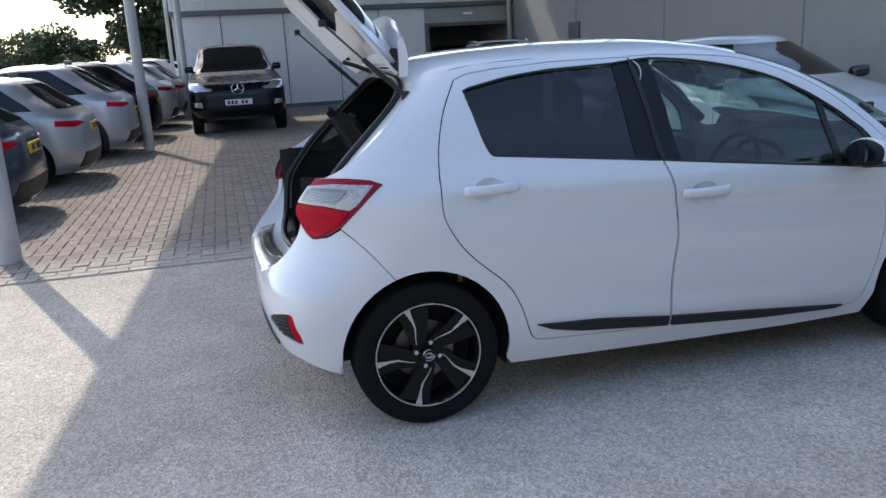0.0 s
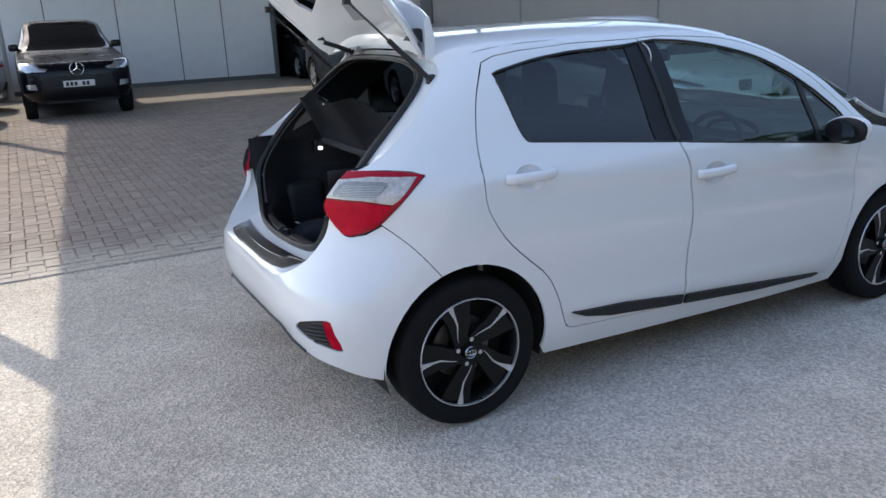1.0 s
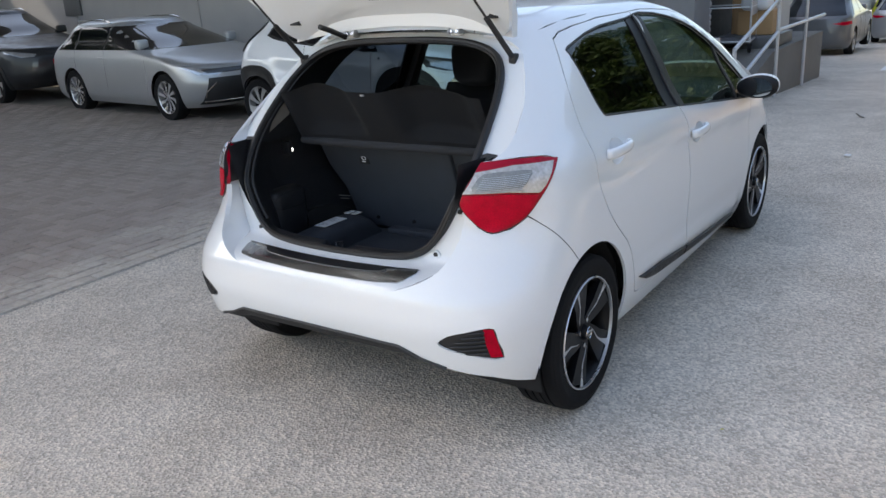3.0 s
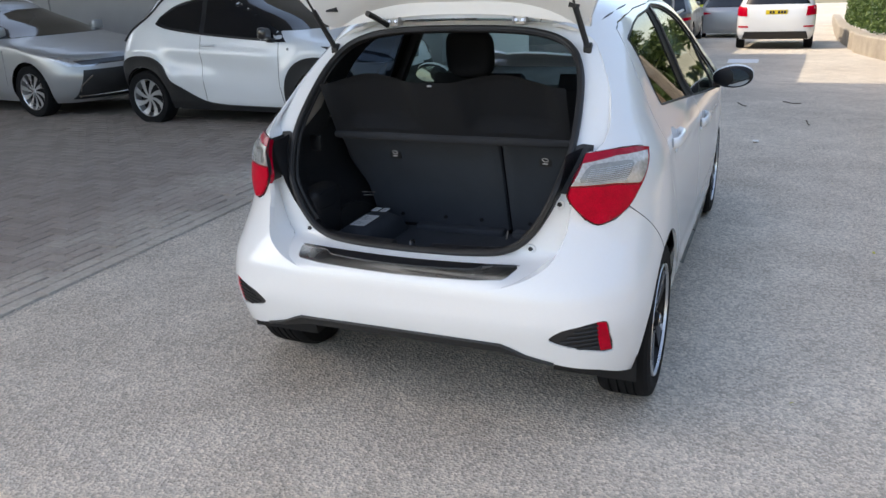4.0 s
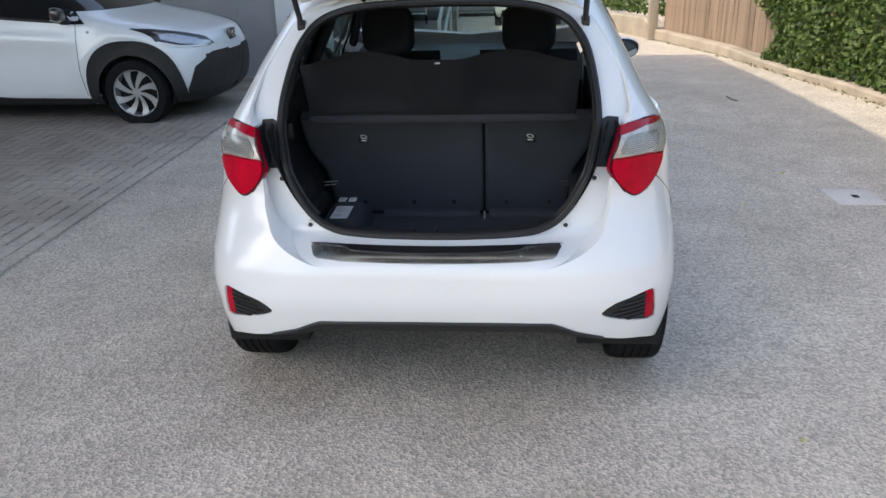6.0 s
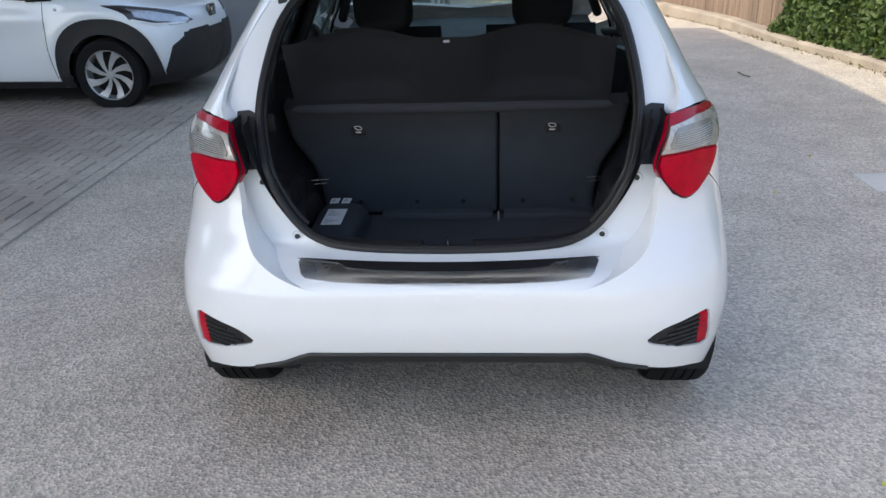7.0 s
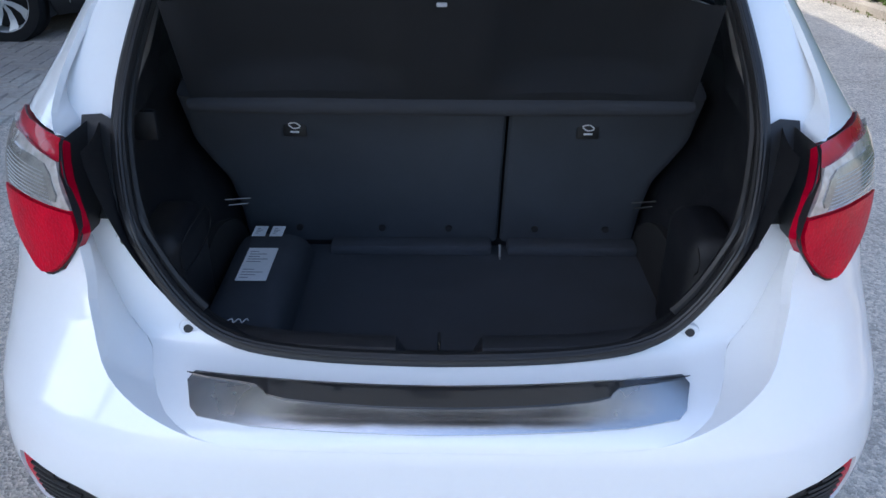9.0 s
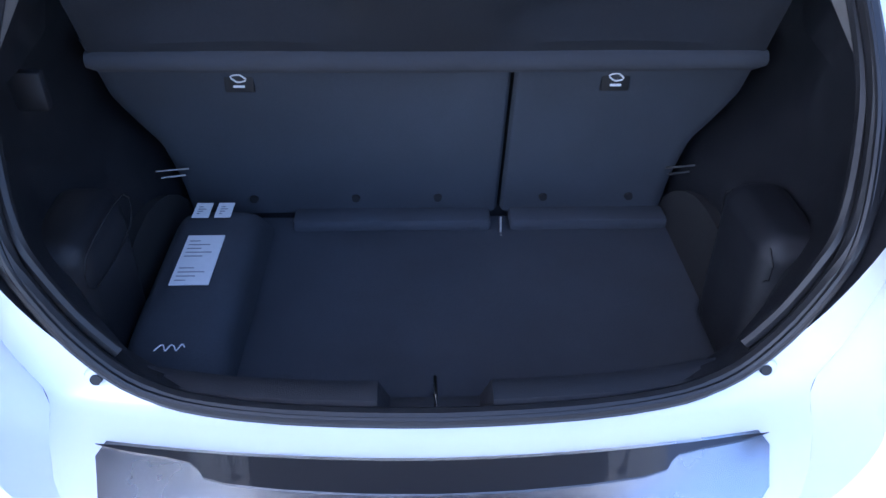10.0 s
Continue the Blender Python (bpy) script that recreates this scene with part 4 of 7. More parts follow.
def tail_gate(car, sheet):
    gate = empty("tailgate")
    gate.parent = car
    gate["label"] = "raised white tailgate with a dark rear window"
    # shut shape, in the car's own axes, then swung up about the hinge line
    hinge = Vector((0.085, 0, 1.432))
    swing = Matrix.Translation(hinge) @ Matrix.Rotation(radians(88), 4, "Y") @ Matrix.Translation(-hinge)
    line = shrink(resample(both(GATE), 0.03), 0.006)
    upper = [(0.0, 1.235), (0.20, 1.238), (0.36, 1.262), (0.44, 1.27), (0.50, 1.22), (0.525, 1.10), (0.50, 1.03), (0.30, 1.015), (0, 1.01)]
    def add(name, piece, material, label=""):
        v, f, n = piece
        ob = put(name, mesh_of(name, v, f, material, n), gate, label)
        ob.matrix_basis = swing
        return ob
    wide = [(0.0, 1.30), (0.30, 1.302), (0.45, 1.315), (0.525, 1.295), (0.580, 1.225), (0.612, 1.155), (0.628, 1.09), (0.605, 1.035), (0.30, 1.015), (0, 1.01)]
    add("outer_skin", patch(skin.rear, line, [both(wide)], 0.035, 0.0, 0.02, normal=(-1, 0, 0.3)), WHITE)
    pane = add("rear_window", patch(skin.rear, shrink(both(wide), 0.001), (), 0.05, 0.002, 0.0, normal=(-1, 0, 0.3)), GATE_GLASS, "dark tinted rear window")
    pane.visible_shadow = False
    def inner(y, z):
        x, y, z = skin.rear(y, z)
        d = np.clip((0.62 - np.abs(y)) / 0.12, 0, 1) * np.clip((z - 0.60) / 0.10, 0, 1) * np.clip((1.42 - z) / 0.06, 0, 1)
        return x + 0.03 + 0.035 * d, y, z
    add("inner_panel", patch(inner, shrink(line, 0.004), [both([(y * 0.96, 1.19 + (z - 1.19) * 0.94) for y, z in upper])], 0.035, 0.0, 0.015, normal=(1, 0, -0.3)), WHITE, "white painted inner frame")
    add("inner_trim", patch(lambda y, z: (inner(y, z)[0] + 0.02, y, z), both([(0, 0.98), (0.40, 0.98), (0.50, 0.93), (0.50, 0.80), (0.42, 0.72), (0, 0.70)]), (), 0.04, 0.0, 0.02, normal=(1, 0, -0.3)), PLASTIC, "black inner lining")
    label = patch(lambda y, z: (inner(y, z)[0] + 0.002, y, z), [(-0.03, 1.285), (0.09, 1.285), (0.09, 1.338), (-0.03, 1.338)], (), 0.03, 0.0, 0.002, normal=(1, 0, -0.3))
    add("sticker", label, PRINT, "dark grey sticker on the inner frame")
    # spoiler along the roof edge
    bm = bmesh.new()
    secs = []
    for y in np.linspace(-0.53, 0.53, 15):
        e = abs(y) / 0.53
        x0, z0 = 0.075 + 0.05 * e * e, 1.430 - 0.035 * e ** 2
        L = 0.20 - 0.05 * e ** 3
        sec = [(x0, z0), (x0 - 0.5 * L, z0 + 0.012), (x0 - L, z0 - 0.004), (x0 - L - 0.008, z0 - 0.016), (x0 - L + 0.01, z0 - 0.028), (x0 - 0.5 * L, z0 - 0.03), (x0, z0 - 0.035)]
        secs.append([bm.verts.new((x, y, z)) for x, z in sec])
    for a, b in zip(secs, secs[1:]):
        for i in range(7):
            bm.faces.new((a[i], a[(i + 1) % 7], b[(i + 1) % 7], b[i]))
    bm.faces.new(secs[0])
    bm.faces.new(secs[-1][::-1])
    part("spoiler", bm, WHITE, gate, "white roof spoiler", m=swing)
    for s in (-1, 1):
        h = part("hinge", box((0.055, s * 0.26 - 0.022, 1.398), (0.112, s * 0.26 + 0.022, 1.445), 0.006), WHITE, gate, "painted hinge with steel bolts")
        for dy, z in ((-0.013, 1.412), (0.013, 1.412), (0.0, 1.433)):
            part("bolt", cyl((0.058, s * 0.26 + dy, z), (0.044, s * 0.26 + dy, z + 0.004), 0.0075, 0.0065, 6), STEEL, h)
        for dy in (-0.024, 0.024):
            part("hinge_cheek", prism([(0.035, 1.405), (0.105, 1.398), (0.105, 1.470), (0.060, 1.462)], s * 0.26 + dy - 0.003, s * 0.26 + dy + 0.003, "y"), ALLOY, h)
        # gas strut: rod and dark barrel
        a, b = Vector((0.038, s * 0.520, 1.311)), Vector((-0.275, s * 0.50, 1.612))
        mid = a.lerp(b, 0.52)
        strut = part("gas_strut", cyl(a, mid, 0.0105, n=12), PLASTIC, car, "black gas strut")
        part("strut_rod", cyl(mid, b, 0.0045, n=8), BLACK_GLOSS, strut)
        part("ball_joint", box(b - Vector((0.014, 0.012, 0.014)), b + Vector((0.014, 0.012, 0.014)), 0.005), PLASTIC, strut)
        part("ball_joint", box(a - Vector((0.017, 0.015, 0.026)), a + Vector((0.017, 0.015, 0.022)), 0.007, 3), PLASTIC, strut)
        part("bump_stop", prism([(-0.045, 1.462), (0.045, 1.452), (0.052, 1.492), (0.0, 1.505)], s * 0.465, s * 0.505, "y", 0.006), PLASTIC, gate, "black rubber stop")
    part("cable", tube(rounded([(0.083, -0.030, 1.404), (0.088, -0.048, 1.412), (0.080, -0.082, 1.424), (0.083, -0.100, 1.446), (0.090, -0.115, 1.458)], 4, False), 0.004, 8), PLASTIC, gate, "short black washer hose")
    part("cable_boot", lathe([(0.0, -0.012), (0.012, -0.008), (0.012, 0.006), (0.0, 0.012)], (0.092, -0.118, 1.460), 14), PLASTIC, gate)
    part("wiring_sleeve", tube(rounded([(0.050, 0.285, 1.402), (0.020, 0.290, 1.416), (-0.03, 0.295, 1.436), (-0.085, 0.30, 1.455)], 4, False), 0.011, 10), PLASTIC, gate, "black wiring sleeve")
    part("earth_wire", tube([(0.070, -0.335, 1.405), (0.085, -0.340, 1.45), (0.07, -0.350, 1.56)], 0.0016, 5), DARK, gate)


def boot(car):
    b = empty("boot_lining")
    b.parent = car
    b["label"] = "black carpeted boot with a moulded plastic lining"
    # floor
    half_line = [(0.262, 0.508), (-0.10, 0.508), (-0.20, 0.485), (-0.30, 0.445), (-0.36, 0.40), (-0.40, 0.32), (-0.415, 0.0)]
    floor_line = half_line[::-1] + [(x, -y) for x, y in half_line[:-1]]
    bm = prism(floor_line, 0.485, 0.502, "z", 0.003)
    part("boot_floor", bm, CARPET, b, "dark carpet floor")
    # rear sill lining under the seal
    bm = bmesh.new()
    prof = [(-0.456, 0.660), (-0.446, 0.676), (-0.430, 0.681), (-0.413, 0.679), (-0.403, 0.668), (-0.398, 0.60), (-0.395, 0.50)]
    rows = []
    for y in np.linspace(-0.42, 0.42, 57):
        dip = 0.030 if abs(y) < 0.075 else 0.0
        rows.append([bm.verts.new((x + 0.2 * y * y, y, z - (dip if z > 0.59 else 0) + 0.14 * max(abs(y) - 0.25, 0) ** 1.4)) for x, z in prof])
    for p, q in zip(rows, rows[1:]):
        for i in range(len(prof) - 1):
            bm.faces.new((p[i], p[i + 1], q[i + 1], q[i]))
    part("sill_lining", bm, TRIM, b, "black plastic sill lining")
    part("striker", tube([(-0.445, 0, 0.650), (-0.445, 0, 0.688), (-0.412, 0, 0.684), (-0.412, 0, 0.650)], 0.003, 6), CHROME, b, "steel lock striker")
    # moulded sides, from the mouth to the seat back
    for s in (-1, 1):
        bm = bmesh.new()
        xs = np.linspace(-0.42, 0.30, 25)
        zs = np.linspace(0.495, 1.02, 22)
        grid = []
        for x in xs:
            col = []
            for z in zs:
                mouth = float(np.interp(z, [q[1] for q in MOUTH if q[1] < 1.02], [q[0] for q in MOUTH if q[1] < 1.02])) + 0.012
                fw = float(np.interp(x, [-0.42, -0.40, -0.36, -0.30, -0.20, -0.10, 0.27], [0.28, 0.32, 0.40, 0.445, 0.485, 0.508, 0.508]))
                t = min(max((x + 0.42) / 0.30, 0), 1)
                t = t * t * (3 - 2 * t)
                wide = float(np.interp(z, [0.495, 0.60, 0.706, 0.76, 0.82, 0.90, 1.02], [0.508, 0.510, 0.530, 0.562, 0.592, 0.600, 0.610]))
                low = min(max((0.72 - z) / 0.10, 0), 1)
                y = max(mouth, fw) * (1 - t) + (wide * (1 - low) + max(fw, wide - 0.003) * low) * t
                col.append(bm.verts.new((x, s * y, z)))
            grid.append(col)
        for p, q in zip(grid, grid[1:]):
            for i in range(len(zs) - 1):
                bm.faces.new((p[i], p[i + 1], q[i + 1], q[i]))
        part("side_lining", bm, TRIM, b, "black moulded side lining")
        # upper pillar lining
        bm = bmesh.new()
        rows = []
        for z in np.linspace(1.0, 1.385, 9):
            m = frame_at(0.5, z)
            ym = float(np.interp(z, [q[1] for q in MOUTH], [q[0] for q in MOUTH]))
            rows.append([bm.verts.new((frame_at(ym, z).x + 0.004, s * (ym + 0.01), z)), bm.verts.new((frame_at(ym, z).x + 0.14, s * (ym + 0.012), z)), bm.verts.new((frame_at(ym, z).x + 0.30, s * (ym + 0.035), z))])
        for p, q in zip(rows, rows[1:]):
            for i in range(2):
                bm.faces.new((p[i], p[i + 1], q[i + 1], q[i]))
        part("pillar_lining", bm, TRIM, b)
    # seat back in two parts
    def edge_at(z):
        return float(np.interp(z, [0.50, 0.60, 0.706, 0.76, 0.82, 0.90, 1.02], [0.500, 0.500, 0.514, 0.544, 0.573, 0.582, 0.592]))
    prof = resample([(0.262, 0.515), (0.150, 0.863), (0.120, 0.940), (0.200, 0.960)], 0.02, closed=False)
    for s, y_in in ((1, -0.147), (-1, 0.153)):
        bm = bmesh.new()
        rows = []
        for x, z in prof:
            e = edge_at(z)
            ys = [y_in, y_in + 0.006, y_in + 0.014] + list(np.linspace(y_in + 0.05, e - 0.03, 8)) + [e - 0.012, e - 0.004, e]
            dip = [0.014, 0.003, 0.0] + [0.0] * 8 + [0.002, 0.008, 0.022]
            rows.append([bm.verts.new((x + d, s * y, z + 0.3 * d)) for y, d in zip(ys, dip)])
        for p, q in zip(rows, rows[1:]):
            for i in range(len(p) - 1):
                bm.faces.new((p[i], p[i + 1], q[i + 1], q[i]))
        bmesh.ops.recalc_face_normals(bm, faces=bm.faces)
        bmesh.ops.solidify(bm, geom=bm.faces[:], thickness=0.03)
        part("seat_back", bm, FABRIC, b, "folding seat back in dark felt")
    # Near-black backing stands in for the deep shade behind the seat gaps.
    part("seat_gap_shade", prism([(0.300, 0.505), (0.205, 0.90), (0.225, 0.95), (0.33, 0.56), (0.33, 0.505)], -0.62, 0.62, "y"), DARK, b)
    for y in (0.36, 0.15, -0.02, -0.24, -0.42):
        p = Vector((0.246, y, 0.560))
        part("push_pin", cyl(p + Vector((0.01, 0, 0)), p + Vector((-0.006, 0, 0)), 0.011, 0.008, 12), DARK, b)
    for y0, y1 in ((0.02 - 0.15, 0.28), (-0.50, -0.17)):
        part("floor_flap", box((0.205, y0, 0.500), (0.262, y1, 0.528), 0.008), FABRIC, b, "stiff flap along the seat foot")
    for y in (0.333, -0.333):
        n = part("anchor_tag", box((0.148, y - 0.026, 0.838), (0.158, y + 0.026, 0.888), 0.003), PLASTIC, b, "black tag with a white child-seat sign")
        pts = [(0.1465, y + 0.012 * math.cos(a) * (1 + 0.3 * math.sin(2 * a)), 0.866 + 0.007 * math.sin(a)) for a in np.linspace(0, math.tau, 14)[:-1]]
        part("tag_sign", tube(pts, 0.0016, 5, True), PAPER, n)
        part("tag_sign", box((0.1455, y - 0.010, 0.849), (0.1475, y + 0.010, 0.853)), PAPER, n)
    part("belt_loop", tube([(0.215, -0.150, 0.53), (0.20, -0.150, 0.50), (0.185, -0.150, 0.50)], 0.0035, 6), STEEL_DISC, b)
    for s in (-1, 1):
        for z, w in ((0.674, 0.030), (0.660, 0.022)):
            part("side_bracket", tube([(0.17, s * 0.487 - w, z), (0.16, s * 0.487 + w, z)], 0.0022, 6), STEEL_DISC, b, "thin steel bracket")
        part("side_pocket", box((-0.27, s * 0.53 - 0.045, 0.50), (-0.07, s * 0.53 + 0.06, 0.79), 0.038, 6), TRIM, b, "black moulded pocket in the side lining")
        ln = [(x, s * 0.4835, z) for x, z in rounded([(-0.255, 0.715), (-0.085, 0.715), (-0.085, 0.772), (-0.255, 0.772)], 3)]
        part("pocket_lid_joint", tube(ln, 0.0014, 5, True), DARK, b)
        pale = [(1.035, 0.045), (1.075, 0.030), (1.13, 0.030), (1.19, 0.050), (1.17, 0.105), (1.09, 0.115)]
        bm = bmesh.new()
        bm.faces.new([bm.verts.new((frame_at(0.52, z).x + dx + 0.02, s * (float(np.interp(z, [q[1] for q in MOUTH], [q[0] for q in MOUTH])) + 0.006), z)) for z, dx in pale])
        bmesh.ops.solidify(bm, geom=bm.faces[:], thickness=0.003)
        part("pillar_cover", bm, PILLAR_TRIM, b, "pale grey pillar cover")
    part("side_tab", box((0.225, -0.520, 0.495), (0.245, -0.502, 0.535), 0.003), PAPER, b)
    # Added block that screens the lit boot light from straight behind.
    part("boot_light_screen", box((-0.088, 0.556, 0.912), (-0.066, 0.612, 0.975), 0.008), TRIM, b)
    part("boot_light", box((-0.056, 0.583, 0.921), (-0.034, 0.612, 0.935), 0.004), LIT, b, "small lit white boot light")
    # soft tool roll on the floor
    bag = empty("tyre_repair_bag")
    tagged(bag, "black soft bag with white paper labels lying on the boot floor", "bag")
    bm = bmesh.new()
    rows = []
    for i, x in enumerate(np.linspace(-0.30, 0.21, 14)):
        e = 1 - abs((x + 0.045) / 0.262) ** 6
        h = 0.104 * max(e, 0.03) * (1 + 0.03 * math.sin(9 * x))
        row = []
        for k in range(13):
            a = math.pi * k / 12
            row.append(bm.verts.new((x, 0.405 + 0.085 * math.copysign(abs(math.cos(a)) ** 0.55, math.cos(a)), 0.502 + h * math.sin(a) ** 0.55)))
        rows.append(row)
    for p, q in zip(rows, rows[1:]):
        for i in range(12):
            bm.faces.new((p[i], p[i + 1], q[i + 1], q[i]))
    bm.faces.new(rows[0])
    bm.faces.new(rows[-1][::-1])
    part("bag_cover", bm, CARPET, bag)
    for x0, x1, y0, y1 in ((-0.108, 0.038, 0.372, 0.438), (0.10, 0.150, 0.375, 0.405), (0.10, 0.150, 0.416, 0.447)):
        lab = part("paper_label", box((x0, y0, 0.6075), (x1, y1, 0.6095)), PAPER, bag, "white paper label with grey print")
        rows_n = 11 if x1 - x0 > 0.1 else 4
        for k in range(rows_n):
            x = x0 + 0.010 + k * (x1 - x0 - 0.018) / rows_n
            if k in (4, 5) and rows_n > 4:
                continue
            span = (y1 - y0 - 0.014) * (0.35 + 0.65 * ((k * 7) % 5) / 5)
            part("print_line", box((x, y1 - 0.007 - span, 0.6093), (x + 0.0026, y1 - 0.007, 0.6101)), PRINT, lab)
    pts = [(-0.262 + 0.008 * math.sin(2.2 * k), 0.375 + 0.0055 * k, 0.6085 + 0.0 * k) for k in range(9)]
    part("bag_mark", tube(rounded(pts, 3, False), 0.0011, 5), PAPER, bag, "small white scribbled mark")
    # raised parcel shelf
    shelf = empty("parcel_shelf")
    tagged(shelf, "black felt parcel shelf tilted up behind the seats", "shelf")
    bm = bmesh.new()
    rows = []
    for i in range(49):
        y = -0.49 + 0.98 * i / 48
        lift = 0.008 + 0.040 * math.exp(-((abs(y) - 0.26) / 0.13) ** 2) + 0.020 * math.exp(-(y / 0.16) ** 2)
        top = (-0.165 - 0.05 * (1 - (y / 0.49) ** 2), 1.188 + lift)
        row = []
        for t in np.linspace(0, 1, 14):
            x, z = -0.055 + (top[0] + 0.055) * t, 0.975 + (top[1] - 0.975) * t
            dish = 0.048 * math.exp(-((abs(y) - 0.27) / 0.165) ** 8) * math.exp(-((t - 0.62) / 0.40) ** 8)
            row.append(bm.verts.new((x + 0.86 * dish, y, z + 0.3 * dish)))
        rows.append(row)
    for p, q in zip(rows, rows[1:]):
        for k in range(13):
            bm.faces.new((p[k], p[k + 1], q[k + 1], q[k]))
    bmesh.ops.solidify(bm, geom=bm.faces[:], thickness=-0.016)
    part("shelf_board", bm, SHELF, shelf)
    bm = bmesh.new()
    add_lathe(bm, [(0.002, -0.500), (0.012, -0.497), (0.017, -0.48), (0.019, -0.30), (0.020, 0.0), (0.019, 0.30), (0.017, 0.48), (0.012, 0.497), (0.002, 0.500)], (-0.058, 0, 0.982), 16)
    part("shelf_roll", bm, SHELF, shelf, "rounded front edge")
    part("shelf_peg", box((-0.220, -0.009, 1.202), (-0.212, 0.009, 1.209), 0.002), PRINT, shelf)


def cabin(car):
    c = empty("cabin")
    c.parent = car
    c["label"] = "dark interior with seats and dashboard"
    def seat(x, y, w):
        bm = box((x - 0.50, y - w / 2, 0.36), (x + 0.06, y + w / 2, 0.52), 0.05, 3)
        part("seat_cushion", bm, SEAT, c)
        prof = [(x - 0.0, 0.48), (x - 0.10, 0.48), (x - 0.22, 0.98), (x - 0.16, 1.06), (x - 0.09, 1.03)]
        part("seat_backrest", prism(prof, y - w / 2, y + w / 2, "y", 0.035), SEAT, c)
    for y in (-0.355, 0.355):
        seat(1.42, y, 0.50)
        bm = bmesh.new()
        bmesh.ops.create_uvsphere(bm, u_segments=20, v_segments=12, radius=1)
        for v in bm.verts:
            v.co = (1.15 + 0.055 * v.co.x - 0.02 * v.co.z, y + 0.135 * math.copysign(abs(v.co.y) ** 0.55, v.co.y), 1.175 + 0.125 * math.copysign(abs(v.co.z) ** 0.55, v.co.z))
        part("headrest", bm, SEAT, c)
    part("rear_bench", box((0.30, -0.60, 0.36), (0.80, 0.60, 0.55), 0.05, 3), SEAT, c)
    part("dashboard", prism([(1.90, 0.62), (1.86, 0.80), (1.93, 0.905), (2.12, 0.935), (2.42, 0.955), (2.45, 0.55), (2.05, 0.50)], -0.70, 0.70, "y", 0.03), DASH, c)
    part("instrument_hood", tube([(1.86, -0.355 + 0.17 * math.cos(a), 0.915 + 0.06 * math.sin(a)) for a in np.linspace(0, math.pi, 12)], 0.014, 8), PLASTIC, c)
    ring = [(1.70 + 0.075 * math.sin(a) * 0.9, -0.355 + 0.185 * math.cos(a), 0.85 + 0.165 * math.sin(a)) for a in np.linspace(0, math.tau, 33)[:-1]]
    wheel = part("steering_wheel", tube(ring, 0.015, 10, True), PLASTIC, c, "black steering wheel")
    part("steering_hub", box((1.70, -0.425, 0.80), (1.75, -0.285, 0.90), 0.02, 3), PLASTIC, wheel)
    for a in (0.0, math.pi, -math.pi / 2):
        part("steering_spoke", cyl((1.72, -0.355, 0.85), (1.70 + 0.07 * math.sin(a), -0.355 + 0.18 * math.cos(a), 0.85 + 0.16 * math.sin(a)), 0.016, n=8), PLASTIC, wheel)
    part("rear_view_mirror", box((1.62, -0.12, 1.275), (1.645, 0.12, 1.335), 0.012), PLASTIC, c)
    part("headlining", patch_bm(lambda x, y: (x, y, skin.top(x, y)[2] - 0.03), [(1.50, -0.44), (1.50, 0.44), (0.10, 0.42), (0.10, -0.42)]), mat("headlining", (0.16, 0.16, 0.15), 0.9), c)
    for s in (-1, 1):
        bm = prism([(0.42, 0.30), (2.0, 0.30), (2.02, 0.86), (1.15, 0.95), (0.42, 1.03)], s * 0.76, s * 0.72, "y", 0.01)
        part("door_lining", bm, PLASTIC, c)
        bm = box((0.985, s * 0.63 - 0.02, 0.95), (1.055, s * 0.63 + 0.02, 1.36), 0.01)
        bmesh.ops.transform(bm, matrix=Matrix.Translation((0, s * 0.03, 0)) @ Matrix.Rotation(radians(s * 26), 4, "X"), verts=bm.verts, space=Matrix.Translation((-1.02, -s * 0.63, -1.15)))
        part("pillar_lining", bm, TRIM, c)
        for p, q in (((1.72, 1.345), (2.24, 0.99)),):
            y0, y1 = float(skin.half(p[0], p[1])) - 0.05, float(skin.half(q[0], q[1])) - 0.06
            part("a_pillar_lining", cyl((p[0], s * y0, p[1]), (q[0], s * y1, q[1]), 0.028, n=8), TRIM, c)


def patch_bm(chart, outline, step=0.06):
    v, f, n = patch(chart, outline, (), step, 0.0, 0.0, normal=(0, 0, 1))
    bm = bmesh.new()
    vs = [bm.verts.new(p) for p in v]
    for q in f:
        bm.faces.new([vs[i] for i in q])
    return bm


hero = hero_car()


# ---- the other vehicles ----
def car_rows(ro, fo, wb, W, H, hood, belt, cowl, roof0, roof1, low=0.18, nr=3.2, nf=2.8, tail=0.10):
    xf, mid = wb + fo, (H - 0.10 - belt)
    r = [
        (low, -ro + 0.12, xf - 0.14, W - 0.08), (low + 0.12, -ro + 0.03, xf - 0.03, W - 0.02), (0.52, -ro, xf, W),
        (hood - 0.30, -ro + 0.01, xf - 0.02, W), (hood - 0.15, -ro + 0.03, xf - 0.10, W - 0.004), (hood - 0.06, -ro + 0.05, 0.6 * xf + 0.4 * cowl, W - 0.012),
        (belt, -ro + tail, cowl, W - 0.05), (belt + 0.5 * mid, -ro + tail + 0.5 * (roof0 + ro - tail), cowl + 0.5 * (roof1 - cowl), W - 0.155),
        (H - 0.10, roof0, roof1, W - 0.25), (H - 0.05, roof0 + 0.12, roof1 - 0.08, W - 0.33), (H - 0.015, roof0 + 0.45, roof1 - 0.25, W - 0.52),
        (H, 0.5 * (roof0 + roof1) - 0.05, 0.5 * (roof0 + roof1) + 0.05, 0.03)]
    out = []
    for z, a, b, w in r:
        span = b - a
        out.append((z, a, b, w, min(0.62, span * 0.3), nr, min(0.75, span * 0.3), nf))
    out[-1] = out[-1][:4] + (0.03, 2.0, 0.03, 2.0)
    return out


